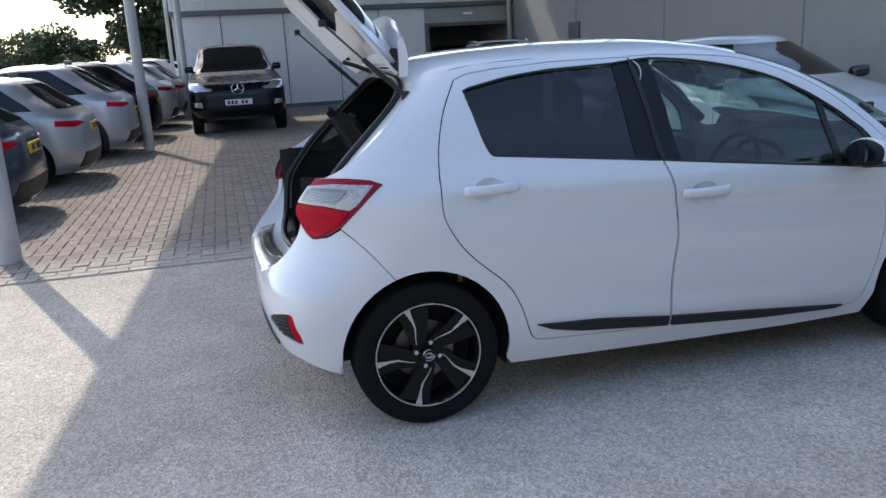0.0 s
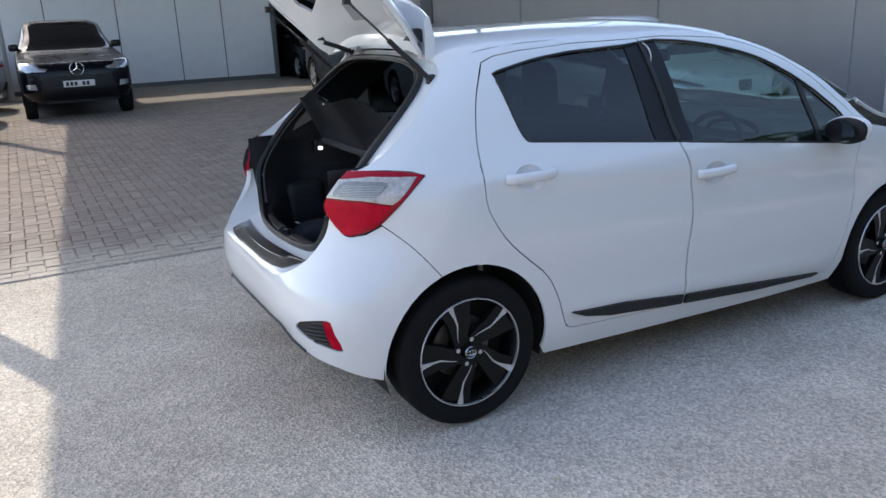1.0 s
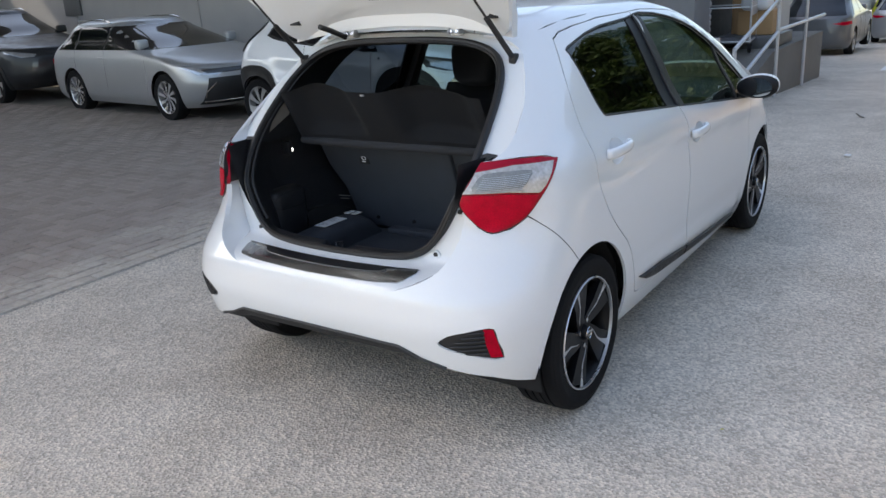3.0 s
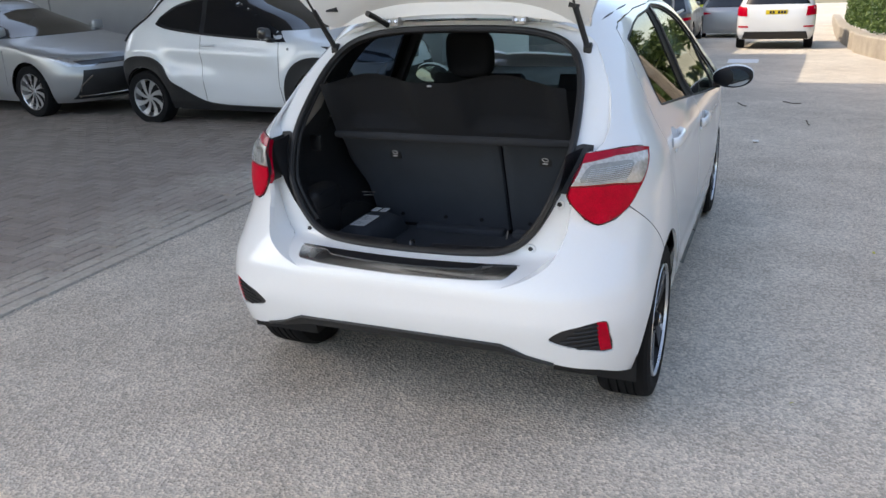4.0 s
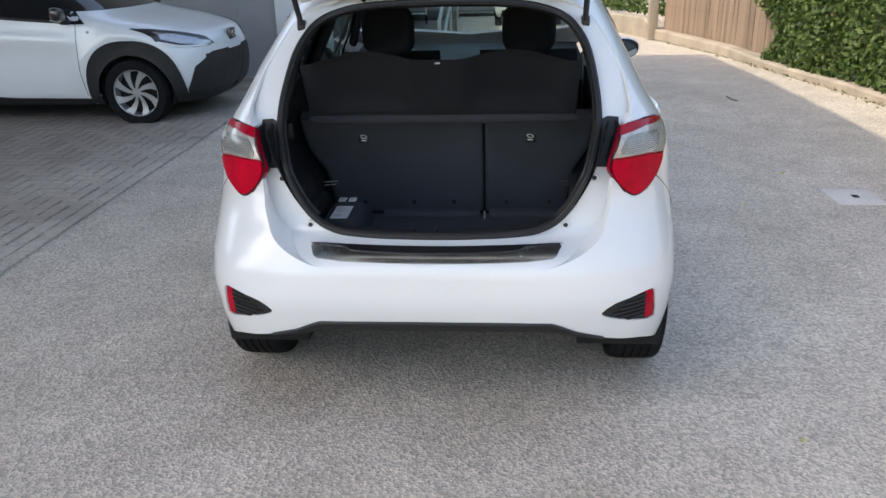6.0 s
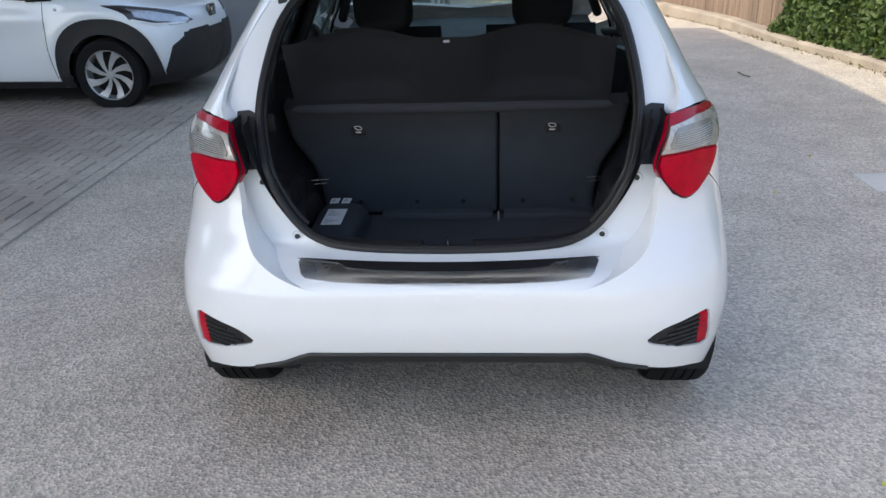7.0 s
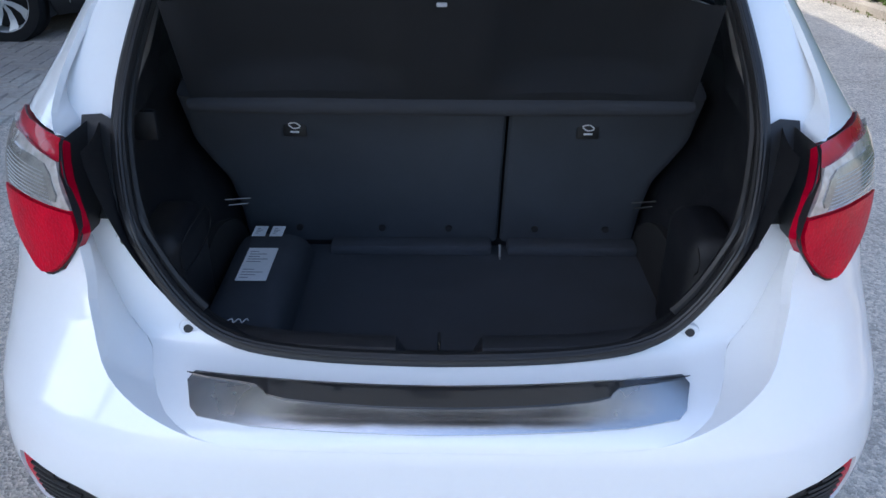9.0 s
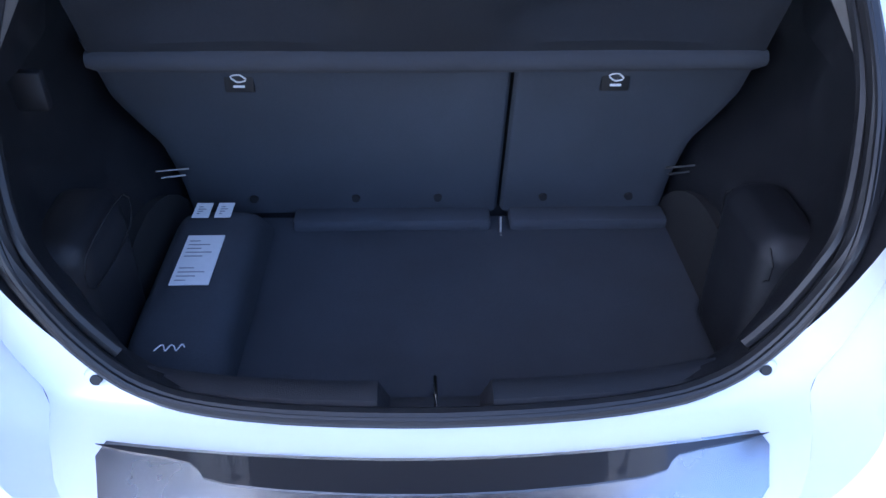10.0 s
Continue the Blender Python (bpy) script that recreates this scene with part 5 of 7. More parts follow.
def far_wheel(parent, cx, s, y, R, spokes=5, rim_mat=None, twist=0.25):
    rim_mat = rim_mat or SILVER_RIM
    w = empty("wheel")
    w.parent = parent
    c, r0 = (cx, s * y, R), R * 0.70
    part("tyre", lathe([(r0 * 0.98, s * -0.19), (R * 0.93, s * -0.20), (R * 0.995, s * -0.17), (R, s * -0.10), (R * 0.995, s * -0.02), (R * 0.95, s * 0.006), (r0 * 1.08, s * 0.006), (r0, s * -0.004)], c, 36), RUBBER, w, "black tyre")
    bm = lathe([(r0, s * -0.004), (r0 * 0.96, s * -0.010), (r0 * 0.93, s * -0.05), (r0 * 0.90, s * -0.09)], c, 36)
    for k in range(spokes):
        a0 = k * math.tau / spokes
        wd = 0.62 * math.tau / spokes / 2
        top, low = [], []
        for r, f, h in ((0.14, 1.3, -0.022), (0.4, 0.9, -0.026), (0.7, 0.75, -0.024), (0.96, 0.8, -0.012)):
            for sg, store in ((-1, top), (1, low)):
                a = a0 + sg * wd * f * (1 if r > 0.2 else 1.1) + twist * r
                store.append(bm.verts.new((cx + r0 * r * math.cos(a), s * (y + h), R + r0 * r * math.sin(a))))
        for i in range(3):
            bm.faces.new((top[i], top[i + 1], low[i + 1], low[i]))
    add_lathe(bm, [(0.0, s * -0.016), (r0 * 0.16, s * -0.018), (r0 * 0.20, s * -0.03)], c, 16)
    part("rim", bm, rim_mat, w, "alloy wheel rim")
    part("brake_disc", lathe([(0.0, s * -0.10), (r0 * 0.9, s * -0.10)], c, 24), DARK, w)


def far_car(name, label, rows, paint_mat, wb, R, m, cladding=None, hood=0.95, belt=1.0, plate_rear=None, plate_front=None, rails=False,
            face=None, tail_mat=None, rim_mat=None, spokes=5, quarter=0.42, pillars=(0.40, 0.72), detail=1.0, twist=0.25, category="car", relief=None, sides=True):
    body = Body(rows)
    if relief:
        body.relief = relief
    car = empty(name)
    tagged(car, label, category)
    zz = np.linspace(body.z0, body.z1, 500)
    dv = np.sqrt(np.diff(zz) ** 2 + 0.5 * np.diff(body.xf(zz)) ** 2 + 0.3 * np.diff(body.xr(zz)) ** 2 + 0.6 * np.diff(body.w(zz)) ** 2)
    vv = np.concatenate([[0], np.cumsum(dv)])
    chart = lambda u, v: body.at(u, np.interp(v, vv, zz))
    to_v = lambda z: float(np.interp(z, zz, vv))
    H, low = rows[-1][0], rows[0][0]
    W = max(r[3] for r in rows)
    step = 0.075 / detail
    ra = R + 0.045
    pieces = []
    for s in (-1, 1):
        pts = [(0.0, low + 0.02)]
        pts += [(body.u_of_y(W * 0.5, low), low + 0.02)]
        for cx in (0.0, wb):
            pts += [(body.u_of_x(x, max(z, low)), max(z, low)) for x, z in arch(cx, ra, low + 0.001, R, 22)]
        pts += [(4.0, low + 0.02), (4.0, body.z1 - 0.0005), (3.0, body.z1 - 0.0005), (1.0, body.z1 - 0.0005), (0.0, body.z1 - 0.0005)]
        ring = [(s * u, to_v(z)) for u, z in pts]
        pieces.append(patch(chart, ring, (), step, 0.0, 0.0, centre=(wb / 2, 0, 0.6)))
    v, f, n = join(*pieces)
    put("body", mesh_of("body", v, f, paint_mat, n), car)
    def sheet(nm, line, material, ch, off=-0.004, rim=0.004, st=0.06, parent=car, lab="", **kw):
        v, f, n = patch(ch, line, (), st, off, rim, centre=(wb / 2, 0, 0.6), **kw)
        return put(nm, mesh_of(nm, v, f, material, n), parent, lab)
    # glass
    zt = H - 0.115
    for s in (-1, 1):
        flank = body.flank(s)
        fx = lambda z: float(body.xf(z)) - 0.16 - 0.10 * (z - belt)
        rx = lambda z: float(body.xr(z)) + quarter + 0.10 * (zt - z)
        if sides:
            zs = np.linspace(belt + 0.015, zt, 6)
            x0, x1 = rx(zs[0]), fx(zs[0])
            band = [(rx(z) - 0.012, z) for z in zs] + [(fx(z) + 0.012, z) for z in zs[::-1]]
            sheet("window_surround", shrink(band, -0.006), PILLAR, flank, -0.002, 0.002, lab="black window surround")
            cuts = [x0] + [x0 + (x1 - x0) * p for p in pillars] + [x1]
            for i in range(len(cuts) - 1):
                a, b = cuts[i] + 0.025 * (i > 0), cuts[i + 1] - 0.025 * (i < len(cuts) - 2)
                ln = [(max(a, rx(z)), z) for z in zs] + [(min(b, fx(z)), z) for z in zs[::-1]]
                if max(min(b, fx(z)) - max(a, rx(z)) for z in zs) > 0.05:
                    ln = [p for k, p in enumerate(ln) if k == 0 or np.hypot(p[0] - ln[k - 1][0], p[1] - ln[k - 1][1]) > 0.004]
                    sheet("side_window", ln, PANE_DARK, flank, lab="dark side window")
            if cladding:
                for cx in (0.0, wb):
                    out = arch(cx, ra + 0.075, low + 0.005, R, 20)
                    inn = arch(cx, ra - 0.003, low + 0.005, R, 20)
                    sheet("arch_cladding", out + inn[::-1], cladding, flank, -0.010, 0.015, 0.05, lab="black plastic arch cladding")
                a0 = arch(0.0, ra + 0.07, low + 0.01, R, 20)[-1][0]
                a1 = arch(wb, ra + 0.07, low + 0.01, R, 20)[0][0]
                sheet("sill_cladding", [(a0, low + 0.01), (a1, low + 0.01), (a1, low + 0.13), (a0, low + 0.13)], cladding, flank, -0.010, 0.012, 0.08, lab="black plastic sill")
            # shut lines and handles
            for p in pillars[:1] + pillars[1:] + (0.985,):
                x = x0 + (x1 - x0) * p
                part("door_joint", tube([Vector([float(q) for q in flank(xx, z)]) + Vector((0, s * 0.0005, 0)) for xx, z in [(x + 0.03 * math.sin(3 * k / 9.0), belt - (belt - low - 0.20) * k / 9.0) for k in range(10)]], 0.002, 5), DARK, car)
            for p in pillars:
                x = x0 + (x1 - x0) * p - (0.14 if p < 0.9 else 0) + 0.06
                q = Vector([float(t) for t in flank(x, belt - 0.10)])
                part("door_handle", box(q + Vector((-0.09, -0.008, -0.012)), q + Vector((0.09, 0.008, 0.012)), 0.006), paint_mat, car)
            # mirrors
            xm, zm = fx(belt + 0.05) - 0.10, belt + 0.08
            ym = float(body.half(xm, zm))
            mir = part("door_mirror", box((xm - 0.05, s * (ym + 0.13) - 0.09, zm - 0.06), (xm + 0.07, s * (ym + 0.13) + 0.09, zm + 0.075), 0.035, 3), paint_mat if not cladding else PLASTIC, car, "door mirror")
            part("mirror_foot", box((xm - 0.02, s * (ym + 0.03) - 0.05, zm - 0.06), (xm + 0.04, s * (ym + 0.03) + 0.05, zm - 0.02), 0.008), PLASTIC, mir)
        for cx in (0.0, wb):
            far_wheel(car, cx, s, W - 0.015, R, spokes, rim_mat, twist * s)
            pts = arch(cx, ra - 0.004, low, R, 14)
            bm = bmesh.new()
            a = [bm.verts.new((x, s * (W - 0.06), z)) for x, z in pts]
            b = [bm.verts.new((x, s * (W - 0.36), z)) for x, z in pts]
            for i in range(len(pts) - 1):
                bm.faces.new((a[i], a[i + 1], b[i + 1], b[i]))
            bm.faces.new(b)
            part("wheel_housing", bm, DARK, car)
        if rails:
            ln = [(float(body.xr(H - 0.10)) + 0.30, 0.0), (float(body.xr(H - 0.10)) + 0.36, 0.045), (float(body.xf(H - 0.10)) - 0.55, 0.045), (float(body.xf(H - 0.10)) - 0.35, 0.0)]
            part("roof_rail", tube([(x, s * (W - 0.30), H - 0.055 + dz) for x, dz in ln], 0.013, 8), rails, car, "roof rail")
    wz = lambda z: float(body.w(z)) - 0.075
    scr = [(y * wz(z), z) for z in (belt + 0.02, belt + 0.18, zt) for y in (1,)]
    ring = scr + [(-y, z) for y, z in scr[::-1]]
    sheet("windscreen", ring, PANE_DARK, body.front, lab="dark windscreen")
    sheet("rear_window", [(y * 0.94, z) for y, z in ring], PANE_DARK, body.rear, lab="dark rear window")
    part("underside", box((-0.3, -W + 0.25, low + 0.02), (wb + 0.3, W - 0.25, low + 0.08)), DARK, car)
    # lamps
    zl = hood - 0.20
    for s in (-1, 1):
        if tail_mat:
            ln = [(s * y, z) for y, z in ((W * 0.52, zl + 0.075), (W * 0.72, zl + 0.105), (W * 0.955, zl + 0.125), (W * 0.965, zl + 0.055), (W * 0.80, zl + 0.03))]
            sheet("tail_lamp", ln, tail_mat, body.rear, -0.012, 0.02, 0.05, lab="red tail lamp")
        ln = [(s * y, z) for y, z in ((W * 0.50, zl - 0.03), (W * 0.72, zl + 0.01), (W * 0.93, zl + 0.06), (W * 0.93, zl + 0.01), (W * 0.75, zl - 0.07), (W * 0.55, zl - 0.07))]
        sheet("headlamp", ln, LENS, body.front, -0.008, 0.02, 0.05, lab="clear headlamp")
    if face:
        ln = [(-W * 0.72, 0.30), (W * 0.72, 0.30), (W * 0.60, zl - 0.16), (-W * 0.60, zl - 0.16)]
        sheet("front_grille", ln, face, body.front, -0.006, 0.015, 0.06, lab="black front grille")
    def plate(chart_fn, z, material, side):
        p = Vector([float(q) for q in chart_fn(np.array(0.0), np.array(z))])
        pl = part("number_plate", box(p + Vector((-0.012, -0.26, -0.055)), p + Vector((0.012, 0.26, 0.055)), 0.003), material, car, "number plate with dark bars")
        x = p.x + side * 0.0135
        for k, (a, b) in enumerate(((-0.22, -0.17), (-0.15, -0.10), (-0.08, -0.03), (0.05, 0.10), (0.12, 0.17))):
            part("plate_bar", box((min(x, x + side * 0.003), a, p.z - 0.035), (max(x, x + side * 0.003), b, p.z + 0.035)), BLACK_GLOSS, pl)
    if plate_rear:
        plate(body.rear, plate_rear, PLATE_Y, -1)
    if plate_front:
        plate(body.front, plate_front, PLATE_W, 1)
    car.matrix_world = m
    return car, body


# ---- the yard ----
def ground_z(x, y):
    def soft(v):
        return np.where(v > 1.5, v, np.where(v < -1.5, 0.0, (v + 1.5) ** 2 / 6.0))
    return 0.012 * soft(np.minimum(np.asarray(y, float), 40) - 7.0) - 0.05 * soft(np.minimum(np.asarray(x, float), 60) - 5.5)


def gz(x, y):
    return float(ground_z(x, y))


def drape(outline, step, lift=0.0, up=1):
    return patch(lambda x, y: (x, y, ground_z(x, y) + lift), outline, (), step, 0.0, 0.0, normal=(0, 0, up))


def asphalt_mat():
    """Pale worn asphalt: fine aggregate, broad stains, dusty paler patches."""
    m, nt, b = node_mat("worn_asphalt")
    n, l = nt.nodes, nt.links
    co = n.new("ShaderNodeTexCoord")
    def noise(scale, detail=4, rough=0.6):
        t = n.new("ShaderNodeTexNoise")
        t.inputs["Scale"].default_value, t.inputs["Detail"].default_value, t.inputs["Roughness"].default_value = scale, detail, rough
        l.new(co.outputs["Object"], t.inputs["Vector"])
        return t.outputs[0]
    def ramp(src, *stops):
        r = n.new("ShaderNodeValToRGB")
        while len(r.color_ramp.elements) < len(stops):
            r.color_ramp.elements.new(0.5)
        for e, (p, c) in zip(r.color_ramp.elements, stops):
            e.position, e.color = p, (*c, 1)
        l.new(src, r.inputs[0])
        return r.outputs[0]
    def times(a, c):
        x = n.new("ShaderNodeMix")
        x.data_type, x.blend_type = "RGBA", "MULTIPLY"
        x.inputs[0].default_value = 1.0
        l.new(a, x.inputs[6])
        l.new(c, x.inputs[7])
        return x.outputs[2]
    vor = n.new("ShaderNodeTexVoronoi")
    vor.inputs["Scale"].default_value = 95
    l.new(co.outputs["Object"], vor.inputs["Vector"])
    base = ramp(noise(0.55, 5), (0.30, (0.470, 0.420, 0.358)), (0.70, (0.590, 0.535, 0.462)))
    stain = ramp(noise(2.6, 6, 0.7), (0.32, (0.86, 0.85, 0.84)), (0.64, (1.07, 1.07, 1.07)))
    stone = ramp(vor.outputs["Color"], (0.12, (0.70, 0.70, 0.71)), (0.5, (1.0, 1.0, 1.0)), (0.88, (1.34, 1.32, 1.30)))
    grit = ramp(noise(230, 2), (0.30, (0.72, 0.72, 0.72)), (0.70, (1.24, 1.24, 1.24)))
    l.new(times(times(times(base, stain), stone), grit), b.inputs["Base Color"])
    b.inputs["Roughness"].default_value = 0.92
    b.inputs["Specular IOR Level"].default_value = 0.25
    bp = n.new("ShaderNodeBump")
    bp.inputs["Strength"].default_value, bp.inputs["Distance"].default_value = 0.7, 0.006
    l.new(vor.outputs["Distance"], bp.inputs["Height"])
    l.new(bp.outputs[0], b.inputs["Normal"])
    return m


ASPHALT = asphalt_mat()
BLOCK = mat("paving_block", (0.275, 0.228, 0.197), 0.9, vary=0.28, scale=2.0, fine=60, bump=0.5, bump_scale=150, random_tint=0.8)
JOINT = mat("paving_joint_sand", (0.20, 0.178, 0.15), 0.95, vary=0.3, scale=3, fine=150)
CLAD = mat("grey_cladding", (0.33, 0.33, 0.345), 0.55, vary=0.07, scale=0.5, fine=3)
PALE = mat("pale_cladding", (0.70, 0.71, 0.74), 0.5, vary=0.06, scale=0.6, fine=4)
WHITEPIER = mat("white_pier", (0.76, 0.78, 0.81), 0.5, vary=0.05, scale=0.8, fine=6)
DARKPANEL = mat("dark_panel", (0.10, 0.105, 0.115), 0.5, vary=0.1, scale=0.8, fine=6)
POLE = mat("painted_post", (0.42, 0.42, 0.42), 0.5, metal=0.2, vary=0.15, scale=5, fine=60)
RAILM = mat("galvanised_rail", (0.55, 0.56, 0.58), 0.4, metal=0.5, vary=0.1, scale=8)
CONC = mat("concrete", (0.36, 0.31, 0.25), 0.92, vary=0.40, scale=2.5, fine=70, bump=0.6, bump_scale=90)
RAMPC = mat("ramp_concrete", (0.17, 0.16, 0.145), 0.92, vary=0.25, scale=2.0, fine=60, bump=0.5, bump_scale=90)
WOOD = mat("fence_board", (0.255, 0.185, 0.135), 0.9, vary=0.45, scale=3.0, fine=45, bump=0.5, bump_scale=60, random_tint=0.8)
CARD = mat("cardboard", (0.42, 0.26, 0.13), 0.85, vary=0.12, scale=4)
CANOPY = mat("canopy_sheet", (0.34, 0.35, 0.36), 0.7, vary=0.06)

v, f, n = drape([(-60, -60), (80, -60), (80, 80), (-60, 80)], 2.0)
tagged(put("ground", mesh_of("ground", v, f, ASPHALT, n)), "worn pale grey asphalt of yard and lane", "ground", kind="structure")
v, f, n = drape([(-30, 2.42), (7.9, 2.42), (7.9, 19.5), (-30, 19.5)], 1.0, 0.003)
paving = tagged(put("pavement", mesh_of("pavement", v, f, JOINT, n)), "buff block-paved parking yard laid in herringbone", "paving", kind="structure")


def setting(name, bm, material, label, category, smooth=None):
    return tagged(part(name, bm, material, smooth=smooth), label, category, kind="structure")


def ribs(bm, x0, x1, y, z0, z1, pitch, depth):
    """A ribbed sheet facing -y."""
    k = int((x1 - x0) / pitch)
    for i in range(k):
        a = x0 + i * pitch
        add_box(bm, (a, y - depth, z0), (a + pitch * 0.55, y, z1))
    return bm


# back building
setting("wall_back", box((-1.55, 19.55, 0.0), (5.30, 19.8, 2.74)), PALE, "pale metal-clad back wall", "wall")
bm = bmesh.new()
for x in (-0.45, 1.25, 2.75, 3.95):
    add_box(bm, (x - 0.012, 19.54, 0.15), (x + 0.012, 19.56, 2.74))
setting("wall_back_joints", bm, DARKPANEL, "thin joints between wall panels", "trim")
setting("baseboard", box((-1.55, 19.52, 0.05), (5.30, 19.55, 0.26)), DARKPANEL, "dark plinth at the foot of the wall", "trim")
bm = box((-1.75, 19.45, 2.87), (8.0, 19.8, 4.0))
ribs(bm, -1.75, 8.0, 19.45, 2.88, 4.0, 0.17, 0.035)
setting("fascia", bm, PALE, "ribbed pale metal fascia above the back wall", "wall")
setting("eaves_beam", box((-1.75, 19.36, 2.74), (8.0, 19.8, 2.87), 0.01), DARKPANEL, "dark beam under the fascia", "trim")
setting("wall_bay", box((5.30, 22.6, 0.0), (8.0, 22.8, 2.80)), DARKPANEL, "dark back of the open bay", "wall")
# Unseen soffit and side wall, added to shut light out of the bay.
setting("ceiling", box((5.10, 19.8, 2.74), (8.3, 22.8, 2.90)), DARKPANEL, "unseen dark soffit added to keep the open bay dark", "ceiling")
setting("wall_bay_side", box((5.10, 19.8, 0.0), (5.30, 22.8, 2.74)), CLAD, "unseen grey side wall added to keep the open bay dark", "wall")
setting("wall_bay_head", box((5.30, 19.55, 2.30), (8.0, 19.8, 2.74)), CLAD, "grey panel over the open bay", "wall")
bm = bmesh.new()
for x in (5.36, 7.94):
    add_box(bm, (x - 0.06, 19.5, 0.1), (x + 0.06, 19.62, 2.30))
add_box(bm, (5.42, 19.5, 2.20), (7.88, 19.60, 2.30))
setting("door_1", bm, DARKPANEL, "dark frame of a wide open bay", "door")
tagged(part("wall_lamp", box((6.45, 19.45, 2.50), (6.75, 19.556, 2.57), 0.01), PAPER), "small white bulkhead lamp over the bay", "lamp")
# building along the bays and behind the ramp
setting("wall_side", box((8.0, 2.55, -0.6), (8.3, 22.6, 3.6)), CLAD, "plain grey cladding wall beside the parked cars", "wall")
bm = bmesh.new()
for y in (3.4, 6.9, 10.9, 15.0):
    add_box(bm, (7.975, y - 0.035, -0.3), (8.01, y + 0.035, 3.6))
setting("wall_side_joints", bm, CLAD, "flat upright ribs on the cladding", "trim")
PIER = 2.06
setting("pier", box((7.93, PIER, -0.6), (8.6, 2.83, 3.6), 0.01), WHITEPIER, "smooth pale wall pier", "wall")
setting("wall_return", box((7.95, 1.30, -0.6), (8.6, PIER, 3.6), 0.005), mat("grey_return_panel", (0.16, 0.165, 0.18), 0.55, vary=0.1, scale=0.8, fine=6), "plain grey wall panel beside the pier", "wall")
setting("wall_recess", box((8.6, 1.46, -0.6), (9.02, 1.9, 3.6)), DARKPANEL, "dark grey wall panel by the ramp", "wall")
setting("wall_lane", prism([(9.2, 1.9), (16.5, 1.9), (16.5, 3.6), (45, 3.6), (45, 19), (9.2, 19)], -0.9, 3.6, "z"), CLAD, "grey building along the lane", "wall")
# Slab on the wall face: the doorway's inner shade is put into its colour.
setting("door_2", box((9.03, 1.84, 0.42), (12.3, 1.898, 2.75), 0.004), DARK, "flat near-black slab standing in for a shaded doorway at the ramp head", "door")
louvre = empty("shutter")
tagged(louvre, "grey ribbed roller shutter at the ramp head", "shutter")
louvre["kind"] = "structure"
for k in range(34):
    z = 0.05 + k * 0.085
    part("slat", box((8.60, 1.395, z), (9.02, 1.455, z + 0.07), 0.012, 1), CLAD, louvre)
# canopy on posts
deck = [(-3.80, 2.0), (8.25, 2.0), (8.25, 19.85), (-2.58, 19.85)]
for y in (2.9, 8.0, 13.0, 18.3):
    tagged(part("roof_prop", cyl((8.14, y, 3.55), (8.14, y, 6.02), 0.07, n=16), POLE), "short grey steel prop between wall and canopy", "post", "roof props")
setting("canopy", prism(deck, 6.0, 6.18, "z"), CANOPY, "flat grey canopy roof over the bays", "canopy")
for (x, y) in ((-2.456, 3.146), (-1.97, 10.93), (-1.50, 18.3)):
    post = empty("canopy_post", pose(x, y, gz(x, y)))
    tagged(post, "pale grey round steel canopy post", "post", "canopy posts")
    part("shaft", cyl((0, 0, 0), (0, 0, 6.02 - gz(x, y)), 0.088, n=24), POLE, post)
    part("base_plate", box((-0.13, -0.13, 0), (0.13, 0.13, 0.012), 0.002), POLE, post)
for (x, y, r) in ((-1.66, 19.6, 0.05), (-1.85, 19.9, 0.05)):
    tagged(part("downpipe", cyl((x, y, gz(x, y)), (x, y, 3.9), r, n=14), POLE), "pale grey rainwater pipe", "pipe")


tagged(part("wall_plaque", box((7.95, 14.75, 1.45), (8.0, 15.35, 2.03), 0.008), DARKPANEL), "dark flat box on the cladding wall", "box")
tagged(part("downpipe", cyl((7.86, 19.36, gz(7.86, 19.36)), (7.86, 19.36, 3.9), 0.07, n=16), POLE), "pale grey rainwater pipe", "pipe")


# ramp with its rails, trolley and boxes
setting("ramp", prism([(7.05, gz(7.05, 1)), (9.30, 0.42), (13.0, 0.42), (13.0, -1.0), (7.05, -1.0)], 0.62, 1.9, "y"), RAMPC, "concrete loading ramp", "ramp")
rail = empty("handrail", pose(0, 0, 0))
tagged(rail, "galvanised tubular handrail along the ramp", "railing")
def ramp_z(x):
    return float(np.interp(x, [7.05, 9.3, 13], [gz(7.05, 1), 0.42, 0.42]))
posts = [(7.08, 0.55), (9.22, 0.55), (11.1, 0.55)]
for x, y in posts:
    part("rail_post", cyl((x, y, gz(x, y)), (x, y, ramp_z(x) + 0.74 + (0.5 if x > 9 and x < 10 else 0.0)), 0.025, n=14), RAILM, rail)
for h in (0.74, 0.30):
    part("rail_bar", tube([(x, y, ramp_z(x) + h) for x, y in ((7.08, 0.55), (9.3, 0.55), (12.6, 0.55))], 0.024, 10), RAILM, rail)
part("rail_bar", tube([(11.1, 0.55, 1.16), (11.1, 1.7, 1.16)], 0.024, 10), RAILM, rail)
cage = empty("roll_cage", pose(9.55, 1.30, ramp_z(9.55), 0, 0, 8))
tagged(cage, "grey wire roll cage holding cardboard boxes", "trolley")
for x in (-0.42, 0.42):
    for y in (-0.34, 0.34):
        part("cage_post", cyl((x, y, 0.15), (x, y, 1.75), 0.014, n=8), RAILM, cage)
        part("castor", cyl((x, y - 0.02, 0.07), (x, y + 0.02, 0.07), 0.065, n=14), RUBBER, cage)
for z in (0.16, 0.62, 1.1, 1.74):
    part("cage_rail", tube([(-0.42, -0.34, z), (0.42, -0.34, z), (0.42, 0.34, z), (-0.42, 0.34, z)], 0.010, 6, True), RAILM, cage)
